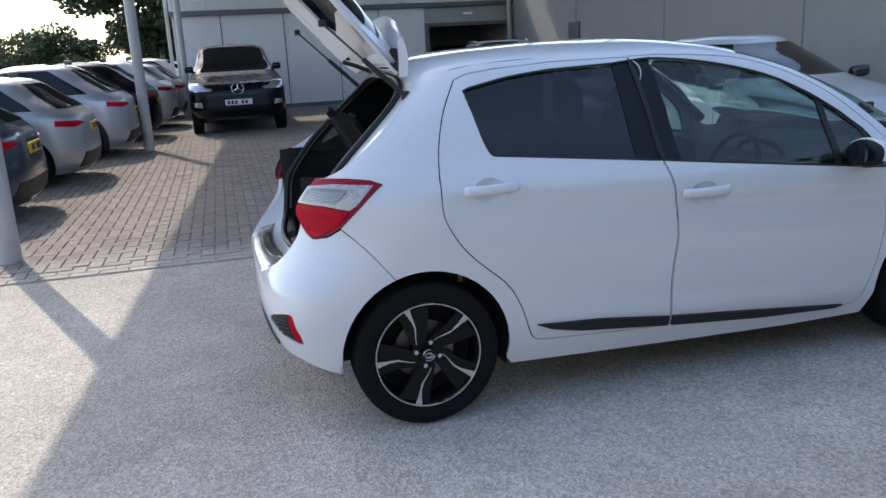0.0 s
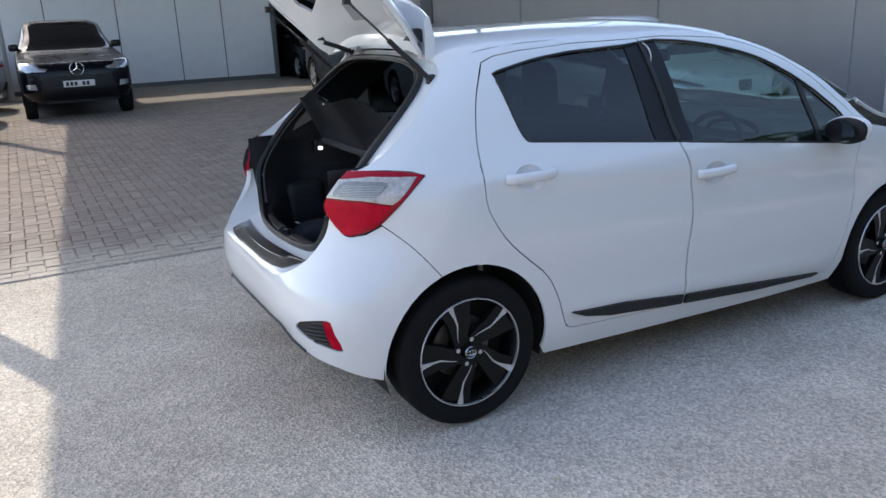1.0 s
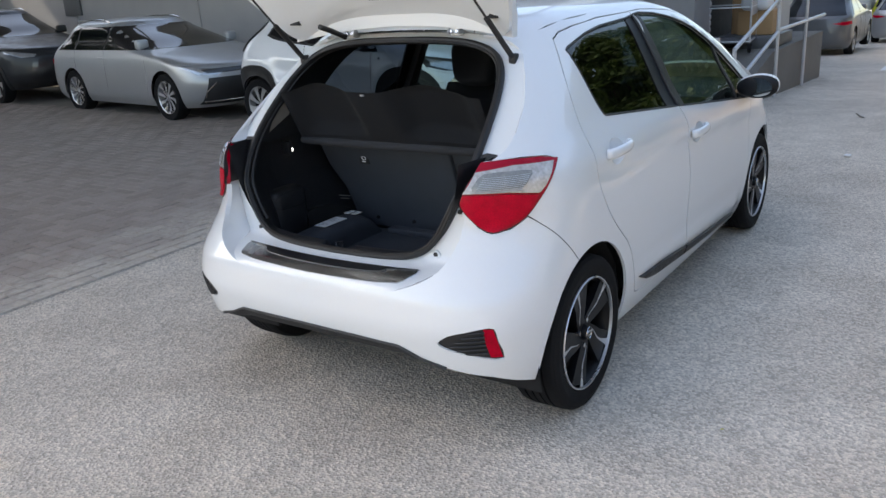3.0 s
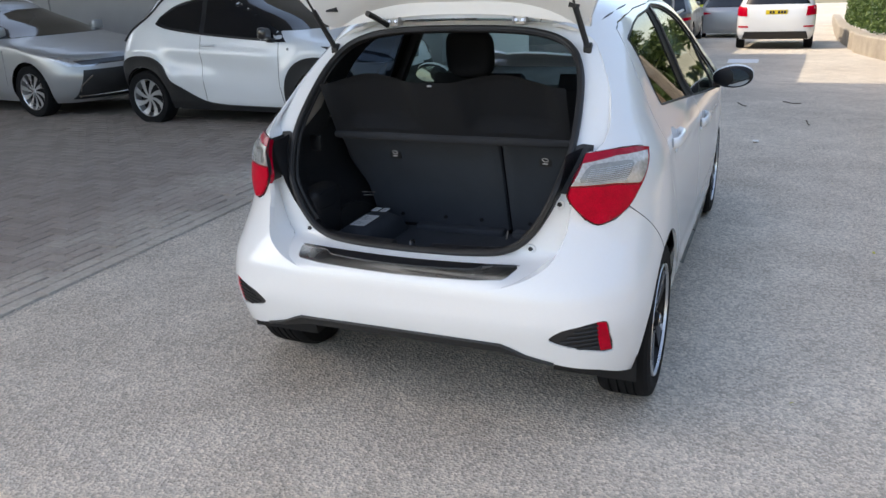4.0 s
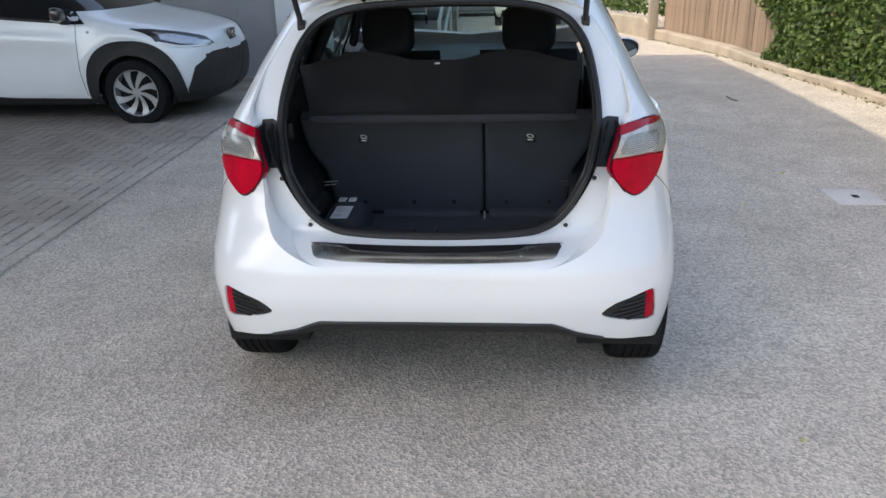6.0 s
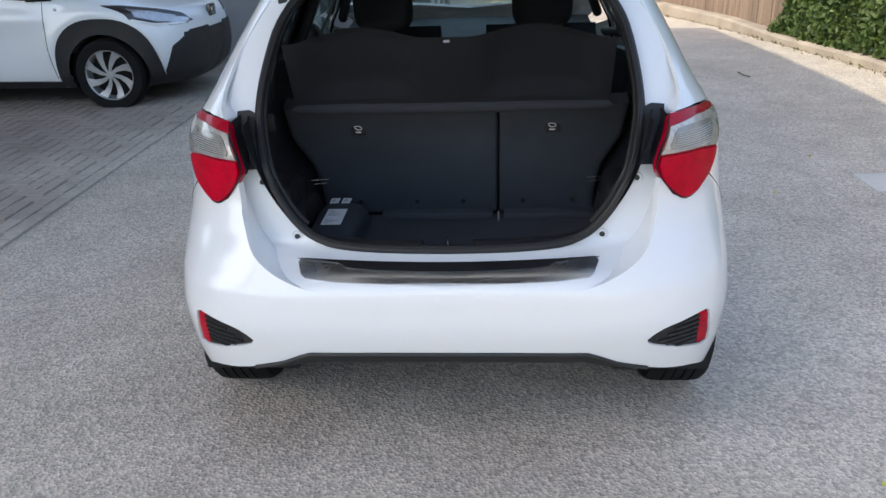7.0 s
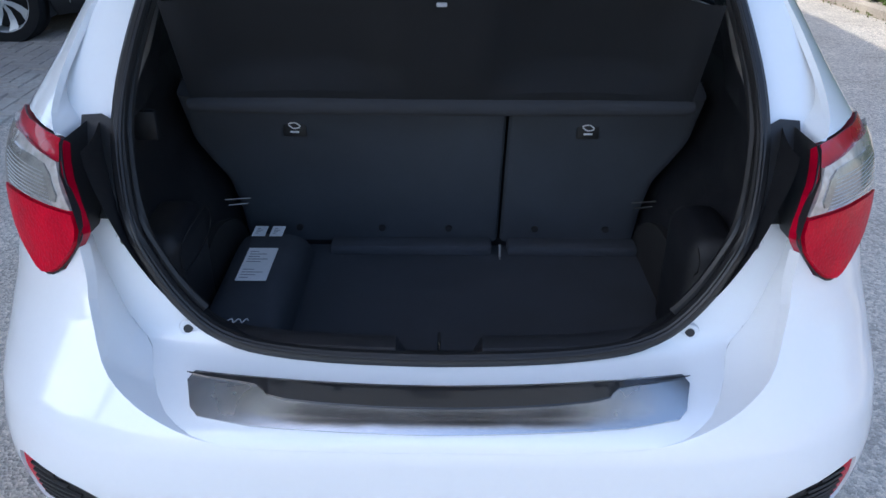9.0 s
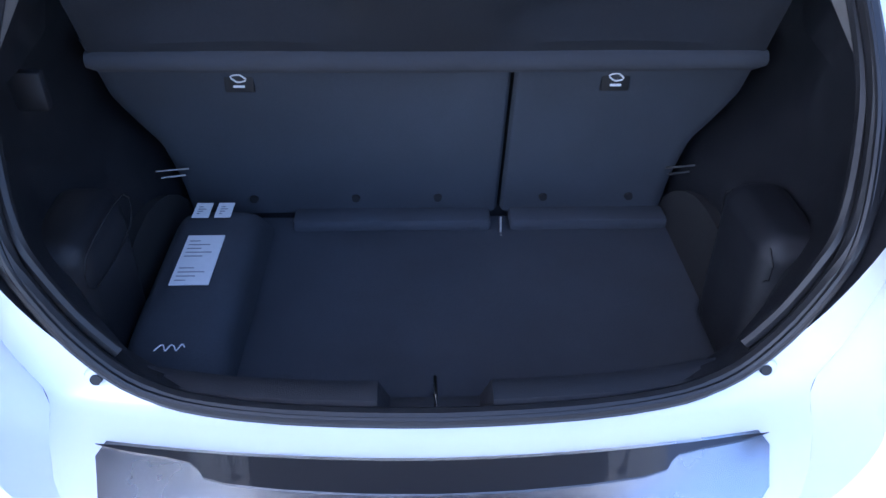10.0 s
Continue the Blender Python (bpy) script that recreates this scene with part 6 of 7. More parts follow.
for z0, z1, m_ in ((1.02, 1.36, mat("maroon_board", (0.06, 0.035, 0.035), 0.7)), (0.50, 0.92, CLAD)):
    part("cage_panel", box((-0.40, -0.345, z0), (0.40, -0.33, z1), 0.003), m_, cage, "flat board on the side of the cage")
part("cage_deck", box((-0.42, -0.34, 0.14), (0.42, 0.34, 0.165)), DARKPANEL, cage)
for nm, lo, hi, m, lab in (("cardboard_box", (10.25, 0.95, 0.60), (10.85, 1.45, 1.30), CARD, "brown cardboard box on the ramp"), ("cardboard_box", (10.0, 0.80, 0.60), (10.5, 1.30, 0.95), CARD, "low brown cardboard box on a pallet"),
                           ("paper_sack", (9.9, 0.85, 0.95), (10.3, 1.25, 1.18), PAPER, "white paper sack lying on the boxes")):
    tagged(part(nm, box(lo, hi, 0.02 if nm == "cardboard_box" else 0.08, 3), m), lab, "box")
tagged(part("pallet", box((9.85, 0.72, 0.42), (11.0, 1.55, 0.60), 0.01), DARKPANEL), "dark low platform under the boxes", "pallet")
tagged(part("bollard", cyl((8.15, 1.05, -0.1), (8.15, 1.05, 0.72), 0.03, n=16), RAILM), "short grey steel bollard by the ramp", "bollard")


# ---- kerb, low wall, fence ----
KERB = [(-14.0, -4.1), (2.0, -4.0), (5.26, -3.9), (7.0, -3.78), (10.4, -3.70), (14.0, -3.32), (18.2, -2.75), (26.0, -2.75), (45.0, -3.5)]
def kerb_at(t):
    xs = [p[0] for p in KERB]
    return float(np.interp(t, xs, [p[1] for p in KERB]))
bm = bmesh.new()
secs = []
for x in np.arange(-14, 45, 0.6):
    y = kerb_at(x)
    h = float(np.interp(x, [-14, 8.0, 10.0, 14.2, 14.3, 45], [0.10, 0.10, 0.16, 0.22, 0.42, 0.50]))
    w = 0.30
    z = gz(x, y)
    wob = 0.05 * noise.noise((x * 1.7, 0, 0)) + 0.02 * noise.noise((x * 7.0, 3.0, 0))
    secs.append([bm.verts.new(p) for p in ((x, y + wob, z - 0.3), (x, y + wob, z + h - 0.03), (x, y - 0.03 + wob, z + h), (x, y - w, z + h), (x, y - w, z - 0.3))])
for a, b in zip(secs, secs[1:]):
    for i in range(4):
        bm.faces.new((a[i], a[i + 1], b[i + 1], b[i]))
setting("kerb", bm, CONC, "crumbling concrete kerb and low wall", "kerb")
fence = empty("board_fence")
tagged(fence, "weathered brown upright board fence", "fence")
fence["kind"] = "structure"
bd = box((-0.052, -0.009, 0), (0.052, 0.009, 2.0))
board_me = bpy.data.meshes.new("board")
bd.to_mesh(board_me)
bd.free()
board_me.materials.append(WOOD)
x = -7.0
while x < 14.0:
    y = kerb_at(x) - 0.20
    ob = put("board", board_me, fence, m=pose(x, y + 0.012 * random.random(), gz(x, y) + 0.10 + 0.05 * random.random(), random.uniform(-0.8, 0.8), random.uniform(-0.8, 0.8), math.degrees(math.atan2(kerb_at(x + 0.3) - kerb_at(x), 0.3))))
    x += 0.112 if x > 7 else 0.16
for z in (0.5, 1.6):
    part("fence_rail", tube([(x, kerb_at(x) - 0.25, gz(x, -4) + z) for x in np.arange(-7, 14.1, 1.0)], 0.035, 6), WOOD, fence)
tagged(part("concrete_post", box((13.92, kerb_at(14) - 0.05, gz(14, -3.3) - 0.05), (14.12, kerb_at(14) + 0.13, gz(14, -3.3) + 2.4), 0.015), CONC), "square concrete fence post", "post")


# ---- leaves ----
def leaf_mat(name, a, b):
    m, nt, p = node_mat(name)
    n, l = nt.nodes, nt.links
    geo, ramp = n.new("ShaderNodeNewGeometry"), n.new("ShaderNodeValToRGB")
    ramp.color_ramp.elements[0].color, ramp.color_ramp.elements[1].color = (*a, 1), (*b, 1)
    l.new(geo.outputs["Random Per Island"], ramp.inputs[0])
    l.new(ramp.outputs[0], p.inputs["Base Color"])
    p.inputs["Roughness"].default_value = 0.55
    tr, mx = n.new("ShaderNodeBsdfTranslucent"), n.new("ShaderNodeMixShader")
    l.new(ramp.outputs[0], tr.inputs["Color"])
    mx.inputs[0].default_value = 0.3
    l.new(p.outputs[0], mx.inputs[1])
    l.new(tr.outputs[0], mx.inputs[2])
    l.new(mx.outputs[0], n["Material Output"].inputs["Surface"])
    return m


LEAF = leaf_mat("tree_leaf", (0.014, 0.028, 0.012), (0.042, 0.068, 0.028))
IVY = leaf_mat("ivy_leaf", (0.030, 0.070, 0.015), (0.130, 0.190, 0.050))
DRY = leaf_mat("dry_litter", (0.10, 0.07, 0.03), (0.12, 0.15, 0.05))
BARK = mat("bark", (0.09, 0.07, 0.05), 0.9, vary=0.4, scale=6, fine=60, bump=0.8, bump_scale=40)


def leaves(points, size, rng):
    """A mesh of small bent leaves at the given places."""
    n = len(points)
    P = np.asarray(points, float)
    a, b = rng.normal(size=(n, 3)), rng.normal(size=(n, 3))
    a /= np.linalg.norm(a, axis=1, keepdims=True)
    b = np.cross(a, b)
    b /= np.linalg.norm(b, axis=1, keepdims=True) + 1e-9
    s = size * rng.uniform(0.6, 1.3, (n, 1))
    c = np.cross(a, b)
    q = np.stack([P - a * s, P - b * s * 0.55 + c * s * 0.15, P + a * s, P + b * s * 0.55 + c * s * 0.15], 1).reshape(-1, 3)
    return q, np.arange(4 * n).reshape(n, 4)


def tree(x, y, h, r, seed, count=5200, leaf=0.16, low=0.30, label="broad dark green tree behind the parked cars", foliage=None):
    rng = np.random.default_rng(seed)
    z0 = gz(x, y)
    t = empty("tree", pose(x, y, z0))
    tagged(t, label, "tree", "trees")
    bm = bmesh.new()
    tops = []
    add_tube(bm, [(0, 0, -0.1), (0.05, 0.03, h * 0.2), (0.0, 0.1, h * 0.45), (0.1, 0.0, h * 0.75)], 0.02 * h, 8)
    for k in range(9):
        a, z = k * 2.4 + rng.uniform(0, 0.6), h * rng.uniform(0.28, 0.6)
        e = Vector((r * 0.7 * math.cos(a), r * 0.7 * math.sin(a), z + h * rng.uniform(0.08, 0.28)))
        add_tube(bm, [(0, 0, z), e * 0.5 + Vector((0, 0, z * 0.5 + 0.15)), e], 0.006 * h, 5)
        tops.append(e)
    part("trunk", bm, BARK, t)
    pts = []
    clumps = [Vector((rng.normal() * r * 0.48, rng.normal() * r * 0.48, h * rng.uniform(low, 0.97))) for _ in range(46)] + tops
    per = count // len(clumps)
    for c in clumps:
        cr = r * rng.uniform(0.16, 0.36)
        d = rng.normal(size=(per, 3))
        d /= np.linalg.norm(d, axis=1, keepdims=True)
        pts.append(np.array(c) + d * cr * rng.uniform(0.55, 1.0, (per, 1)) * (1, 1, 0.8))
    v, f = leaves(np.concatenate(pts), leaf, rng)
    put("crown", mesh_of("crown", v, f, foliage or LEAF, smooth=False), t, "dense green leaves")
    return t


for i, (x, y, h, r) in enumerate(((-1.6, 33, 11.5, 3.9), (-0.2, 36, 10, 4.5), (-13, 48, 3.2, 4.0), (-2.0, 38, 12, 4.4), (-20, 54, 4.6, 4.0), (-8.6, 42, 3.0, 2.6), (-1.2, 29.5, 8.5, 3.2), (2.2, 31, 9, 3.6))):
    tree(x, y, h, r, 100 + i, 26000 if h > 6 else 9000, 0.17 if h > 6 else 0.12, low=0.06)
for i, (x, y, h, r) in enumerate(((7.5, -10.5, 4.6, 2.4), (11.0, -10.0, 6.0, 2.6), (15.5, -9.5, 8.5, 3.2), (20.5, -8.5, 9.5, 3.3), (26, -8.2, 10.5, 3.5), (32, -8.0, 10.0, 3.5))):
    tree(x, y, h, r, 200 + i, 22000, 0.15, 0.10, "green garden tree behind the board fence", IVY)
rng = np.random.default_rng(5)
n_ivy = 30000
xs = 1.0 + 8.3 * rng.random(n_ivy) ** 0.9
zs = rng.random(n_ivy) ** 1.0
face = np.array([kerb_at(x) for x in xs]) - 0.20 + 0.30 * np.array([noise.noise((x * 1.3, z * 2.0, 3.0)) for x, z in zip(xs, zs)]) * (0.4 + 0.6 * zs) + 0.16 * rng.random(n_ivy)
edge = np.array([noise.noise((z * 3.0, 9.0, 1.0)) for z in zs])
keep = xs < 8.6 + 0.8 * edge
g0 = ground_z(xs, -4.0) + 0.10
pts = np.stack([xs, face, g0 + 2.15 * zs], 1)[keep]
v, f = leaves(pts, 0.045, rng)
tagged(put("ivy", mesh_of("ivy", v, f, IVY, smooth=False)), "sunlit green ivy hanging over the fence", "ivy", kind="stuff")
sx = rng.uniform(14.3, 34, 9000)
pts = np.stack([sx, [kerb_at(x) - 0.35 - 0.6 * rng.random() for x in sx], ground_z(sx, -3.0) + 0.45 + 1.3 * rng.random(9000) ** 1.3], 1)
v, f = leaves(pts, 0.06, rng)
tagged(put("shrubs", mesh_of("shrubs", v, f, IVY, smooth=False)), "straggling green shrubs behind the low wall", "shrub", kind="stuff")
# weeds and fallen leaves along the kerb
wx = rng.uniform(1.0, 14, 420)
pts = np.stack([wx, [kerb_at(x) + abs(rng.normal()) * 0.05 for x in wx], ground_z(wx, -3.8) + 0.03 * rng.random(420)], 1)
v, f = leaves(pts, 0.018, rng)
tagged(put("weeds", mesh_of("weeds", v, f, DRY, smooth=False)), "small weeds and litter along the kerb foot", "weeds", kind="stuff")
YLEAF = mat("yellow_leaf", (0.55, 0.50, 0.06), 0.7)
for x, y in ((-0.636, -1.234), (0.041, -1.326), (-0.72, 0.1 - 2.0), (1.9, -1.75), (2.6, -2.2), (3.4, -1.6), (0.9, -2.6)):
    v, f = leaves([(x, y, gz(x, y) + 0.006)], 0.016, rng)
    tagged(put("fallen_leaf", mesh_of("fallen_leaf", v, f, YLEAF, smooth=False)), "small yellow fallen leaf on the asphalt", "leaf", "fallen leaves")

slab = tagged(part("drain_cover", box((1.90, -2.62, -0.05), (2.22, -2.32, 0.006), 0.003), mat("pale_cement", (0.60, 0.58, 0.54), 0.9, vary=0.15, scale=8)), "pale square cement cover set in the asphalt", "cover")
part("cover_slot", box((2.03, -2.50, 0.0), (2.09, -2.46, 0.0075)), DARK, slab)
tagged(part("road_line", box((14.75, -0.75, gz(15.1, -0.4) - 0.05), (15.4, -0.15, gz(15.1, -0.4) + 0.022)), PAPER), "worn white painted road marking", "marking", kind="structure")
for x, y, a in ((7.25, -0.79, 0.5), (7.56, -1.34, 1.2), (5.88, -1.48, 0.1), (5.38, -2.58, 0.2)):
    c, s_ = math.cos(a), math.sin(a)
    pts = [(x + c * t + 0.02 * math.sin(20 * t), y + s_ * t, gz(x, y) + 0.012 + 0.01 * abs(math.sin(9 * t))) for t in np.linspace(-0.11, 0.11, 7)]
    tagged(part("twig", tube(pts, 0.006, 5), BARK), "dark dry twig lying on the asphalt", "twig", "twigs")
tagged(part("litter", box((4.78, -1.05, 0.0), (4.84, -1.0, 0.012), 0.003), PAPER), "white scrap of paper on the asphalt", "litter")


# ---- parked vehicles ----
SILVER = mat("silver_paint", (0.40, 0.41, 0.42), 0.36, metal=0.55, vary=0.02, scale=3, coat=0.35)
GREYP = mat("dark_grey_paint", (0.016, 0.017, 0.020), 0.4, metal=0.2, vary=0.05, coat=0.3)
BLUEBLACK = mat("blue_black_paint", (0.003, 0.004, 0.008), 0.3, vary=0.05, coat=0.2, spec=0.15)
GREYM = mat("mid_grey_paint", (0.12, 0.125, 0.13), 0.35, metal=0.3, vary=0.04, coat=0.6)
NAVY = paint("navy_paint", (0.02, 0.03, 0.06), 0.3)
LILAC = paint("lilac_silver_paint", (0.42, 0.42, 0.48), 0.5)
YELLOW = paint("yellow_paint", (0.70, 0.68, 0.02))


def at(x, y, heading, z=None):
    return pose(x, y, gz(x, y) if z is None else z, 0, 0, heading)


AYGO = car_rows(0.55, 0.72, 2.43, 0.87, 1.52, 0.98, 1.04, 2.25, 0.05, 1.30, low=0.20, tail=0.12)


def small_crossover(m):
    """A small high-waisted crossover: kicked-up window line, pressed flanks, thick black arches."""
    def relief(x, z):
        door = ramp_in(x, 0.15, 0.55) * (1 - ramp_in(x, 1.75, 2.05))
        upper = 0.030 * ledge(z - (0.845 + 0.05 * (1 - x)), 0.075, 0.10) * door
        lower = 0.045 * ledge(z - (0.60 - 0.05 * (x - 0.6)), 0.085, 0.15) * ramp_in(x, 0.2, 0.5) * (1 - ramp_in(x, 0.75, 1.25))
        arches = sum(0.030 * np.exp(-((np.hypot(x - cx, (z - 0.315) * 0.95) - 0.52) / 0.09) ** 2) * ramp_in(z, 0.3, 0.6) * (1 - ramp_in(z, 0.85, 1.0)) for cx in (0.0, 2.43))
        return upper + lower + arches
    car, b = far_car("small_crossover", "white small crossover with black wheel-arch cladding, parked by the wall", AYGO, WHITE, 2.43, 0.315,
                     m, None, 0.98, 1.04, spokes=8, detail=1.7, twist=0.5, relief=relief, sides=False)
    mid = (1.2, 0, 0.6)
    def lay(name, line, material, chart, off, rim=0.015, step=0.05, label="", parent=car):
        v, f, n = patch(chart, line, (), step, off, rim, centre=mid)
        return put(name, mesh_of(name, v, f, material, n), parent, label)
    def square_arch(cx, rx, rz, z0, k):
        pts = []
        for a in np.linspace(math.pi, 0, 22):
            c, s_ = math.cos(a), math.sin(a)
            pts.append((cx + rx * math.copysign(abs(c) ** k, c), 0.30 + rz * abs(s_) ** k))
        return [(cx - rx * 0.98, z0)] + pts + [(cx + rx * 0.98, z0)]
    for s in (-1, 1):
        fl = b.flank(s)
        around = lambda pts: [(s * b.u_of_x(x, z), z) for x, z in pts]
        # windows: one dark band that narrows to a point over the rear wheel
        band = rounded([(2.03, 0.958), (1.50, 0.992), (0.95, 1.035), (0.42, 1.095), (0.20, 1.150)], 4, False) + rounded([(0.24, 1.215), (0.46, 1.335), (0.75, 1.395), (1.10, 1.405), (1.34, 1.385), (1.66, 1.240)], 4, False)
        lay("window_surround", shrink(band, -0.010), PILLAR, fl, -0.002, 0.003, label="black window surround")
        zb = lambda x: float(np.interp(x, [0.2, 0.42, 0.95, 1.5, 2.03], [1.150, 1.095, 1.035, 0.992, 0.958]))
        front = [(0.93, zb(0.93) + 0.012), (1.50, zb(1.5) + 0.012), (1.90, zb(1.9) + 0.014), (1.62, 1.232), (1.32, 1.368), (1.08, 1.392), (0.90, 1.388)]
        rear = [(0.24, 1.158), (0.42, 1.112), (0.86, 1.052), (0.83, 1.386), (0.74, 1.380), (0.47, 1.322), (0.27, 1.215)]
        lay("side_window", front, PANE_DARK, fl, -0.005, 0.004, label="dark side window")
        lay("side_window", rear, PANE_DARK, fl, -0.005, 0.004, label="dark side window")
        for x0, bend in ((0.885, 0.02), (1.945, -0.012)):
            pts = [(x0 + bend * math.sin(math.pi * k / 12), zb(x0) - 0.01 - (zb(x0) - 0.30) * k / 12) for k in range(13)]
            part("door_joint", tube([Vector([float(q) for q in fl(x, z)]) + Vector((0, s * 0.0005, 0)) for x, z in pts], 0.0028, 5), DARK, car)
        q = Vector([float(t) for t in fl(1.005, 0.925)])
        part("door_handle", tube(rounded([q + Vector((dx, s * dy, 0.01 * dx)) for dx, dy in ((-0.10, 0.0), (-0.085, 0.02), (0.0, 0.03), (0.085, 0.02), (0.10, 0.0))], 3, False), 0.013, 8), WHITE, car, "white pull handle")
        # thick cladding round the wheels, joined by a sweep and a thin sill
        for cx in (0.0, 2.43):
            out, inn = square_arch(cx, 0.462, 0.505, 0.215, 0.80), arch(cx, 0.358, 0.205, 0.315, 22)
            lay("arch_cladding", out + inn[::-1], PLASTIC, fl, -0.012, 0.018, 0.04, "black plastic arch cladding")
        lay("rear_swoop", rounded([(0.425, 0.545), (0.54, 0.475), (0.72, 0.37), (0.92, 0.295), (1.20, 0.268)], 4, False) + [(1.20, 0.205), (0.44, 0.205)], PLASTIC, fl, -0.013, 0.014, 0.05, "black plastic sweep behind the rear wheel")
        lay("sill_cladding", [(1.18, 0.205), (1.98, 0.205), (1.98, 0.262), (1.18, 0.270)], PLASTIC, fl, -0.012, 0.012, 0.06, "black plastic sill")
        # lamps, nose
        lay("tail_lamp", around([(float(b.xr(z)) + d, z) for d, z in ((0.05, 0.93), (0.16, 0.95), (0.20, 1.12), (0.21, 1.26), (0.22, 1.40), (0.10, 1.42), (0.07, 1.27), (0.05, 1.10))]), BLACK_GLOSS, b.around, -0.020, 0.03, label="tall slim smoked tail lamp")
        lamp = lay("headlamp", around([(2.46, 0.905), (2.62, 0.895), (2.86, 0.855), (3.02, 0.80), (3.085, 0.725), (3.02, 0.715), (2.88, 0.735), (2.70, 0.79)]), BLACK_GLOSS, b.around, -0.007, 0.02, 0.03, "dark swept headlamp with clear lenses")
        lay("lens", around([(2.66, 0.870), (2.84, 0.838), (2.99, 0.788), (3.035, 0.735), (2.90, 0.752), (2.74, 0.805)]), LENS, b.around, -0.011, 0.01, 0.03, "clear lens", lamp)
        lay("lens", around([(2.72, 0.790), (2.88, 0.742), (3.06, 0.722), (3.05, 0.712), (2.88, 0.727), (2.72, 0.776)]), PAPER, b.around, -0.010, 0.01, 0.03, "white daytime running strip", lamp)
        lay("nose_cladding", around([(2.84, 0.205), (2.90, 0.33), (2.985, 0.54), (3.08, 0.655), (3.13, 0.66), (3.12, 0.205)]), PLASTIC, b.around, -0.012, 0.02, label="black plastic nose cladding")
        # door mirror: black housing on a short foot
        ym = float(b.half(1.86, 1.0))
        bm = box((1.80, s * (ym + 0.135) - 0.10, 0.985), (1.91, s * (ym + 0.135) + 0.10, 1.115), 0.045, 4)
        for v in bm.verts:
            v.co.x += 0.25 * (abs(v.co.y) - ym - 0.135)
            v.co.z += 0.10 * (abs(v.co.y) - ym - 0.135)
        mir = part("door_mirror", bm, BLACK_GLOSS, car, "black door mirror")
        part("mirror_foot", box((1.82, s * (ym + 0.02) - 0.05, 0.955), (1.90, s * (ym + 0.02) + 0.05, 0.995), 0.01), PLASTIC, mir)
        part("side_repeater", lathe([(0.0, s * 0.012), (0.012, s * 0.010), (0.016, 0.0)], tuple(float(q) for q in fl(2.06, 0.885)), 12), LENS, car)
    lay("front_grille", [(-0.62, 0.30), (0.62, 0.30), (0.56, 0.64), (-0.56, 0.64)], PLASTIC, b.front, -0.010, 0.015, 0.06, "black front grille")
    badge = part("nose_badge", box((3.09, -0.075, 0.72), (3.135, 0.075, 0.83), 0.014), BLACK_GLOSS, car, "dark shield badge")
    part("badge_ring", tube([(3.137, 0.042 * math.cos(a), 0.775 + 0.030 * math.sin(a)) for a in np.linspace(0, math.tau, 17)[:-1]], 0.005, 6, True), CHROME, badge)
    return car


small_crossover(at(5.33, 5.65, -92.3))
COROLLA = car_rows(1.00, 0.92, 2.70, 0.895, 1.40, 0.90, 0.95, 2.50, -0.40, 1.30, tail=0.12)
estate, eb = far_car("silver_estate_car", "silver estate car with roof rails, parked along the wall", COROLLA, SILVER, 2.70, 0.325,
        at(5.66, 10.14, -96.5, 0.01), None, 0.90, 0.95, face=BLACK_GLOSS, tail_mat=RED_LENS, rails=CHROME, spokes=10, pillars=(0.20, 0.55), detail=1.3, rim_mat=ALLOY)
for s in (-1, 1):
    v, f, n = patch(eb.around, [(s * eb.u_of_x(x, z), z) for x, z in ((3.08, 0.76), (3.25, 0.75), (3.50, 0.69), (3.52, 0.62), (3.36, 0.63), (3.25, 0.70))], (), 0.04, -0.009, 0.02, centre=(1.2, 0, 0.6))
    put("lamp_glass", mesh_of("lamp_glass", v, f, LENS, n), estate, "slim swept headlamp")
    v, f, n = patch(eb.around, [(s * eb.u_of_x(x, z), z) for x, z in ((3.38, 0.27), (3.46, 0.42), (3.56, 0.53), (3.60, 0.30))], (), 0.04, -0.010, 0.02, centre=(1.2, 0, 0.6))
    put("lower_intake", mesh_of("lower_intake", v, f, BLACK_GLOSS, n), estate, "black corner intake")
    part("intake_trim", tube([Vector([float(q) for q in eb.at(s * eb.u_of_x(x, z), z)]) + Vector((0.01, s * 0.008, 0)) for x, z in ((3.37, 0.25), (3.44, 0.40), (3.53, 0.52))], 0.010, 6), CHROME, estate)
for nm, ln, m_, lab in (("upper_grille", [(-0.66, 0.645), (0.66, 0.645), (0.72, 0.70), (-0.72, 0.70)], BLACK_GLOSS, "thin black upper grille"),
                        ("lower_grille", [(-0.74, 0.24), (0.74, 0.24), (0.66, 0.585), (-0.66, 0.585)], PLASTIC, "wide black lower grille")):
    v, f, n = patch(eb.front, ln, (), 0.05, -0.010, 0.02, centre=(1.2, 0, 0.6))
    put(nm, mesh_of(nm, v, f, m_, n), estate, lab)
part("grille_trim", tube([Vector([float(q) for q in eb.front(np.array(y), np.array(0.275))]) + Vector((0.012, 0, 0)) for y in np.linspace(-0.72, 0.72, 15)], 0.010, 6), CHROME, estate)
RAV = car_rows(0.98, 0.92, 2.69, 0.92, 1.62, 1.06, 1.10, 2.42, -0.30, 1.35, low=0.24)
suv, rb = far_car("dark_suv", "dark grey sport utility vehicle parked along the wall", RAV, GREYP, 2.69, 0.365,
        at(5.90, 15.30, -95, 0.06), PLASTIC, 1.06, 1.10, face=BLACK_GLOSS, tail_mat=RED_LENS, rails=CHROME, pillars=(0.22, 0.57))
XCL = car_rows(1.30, 0.88, 3.15, 0.945, 1.80, 1.14, 1.20, 2.35, 0.10, 1.55, low=0.35, nf=4.2)
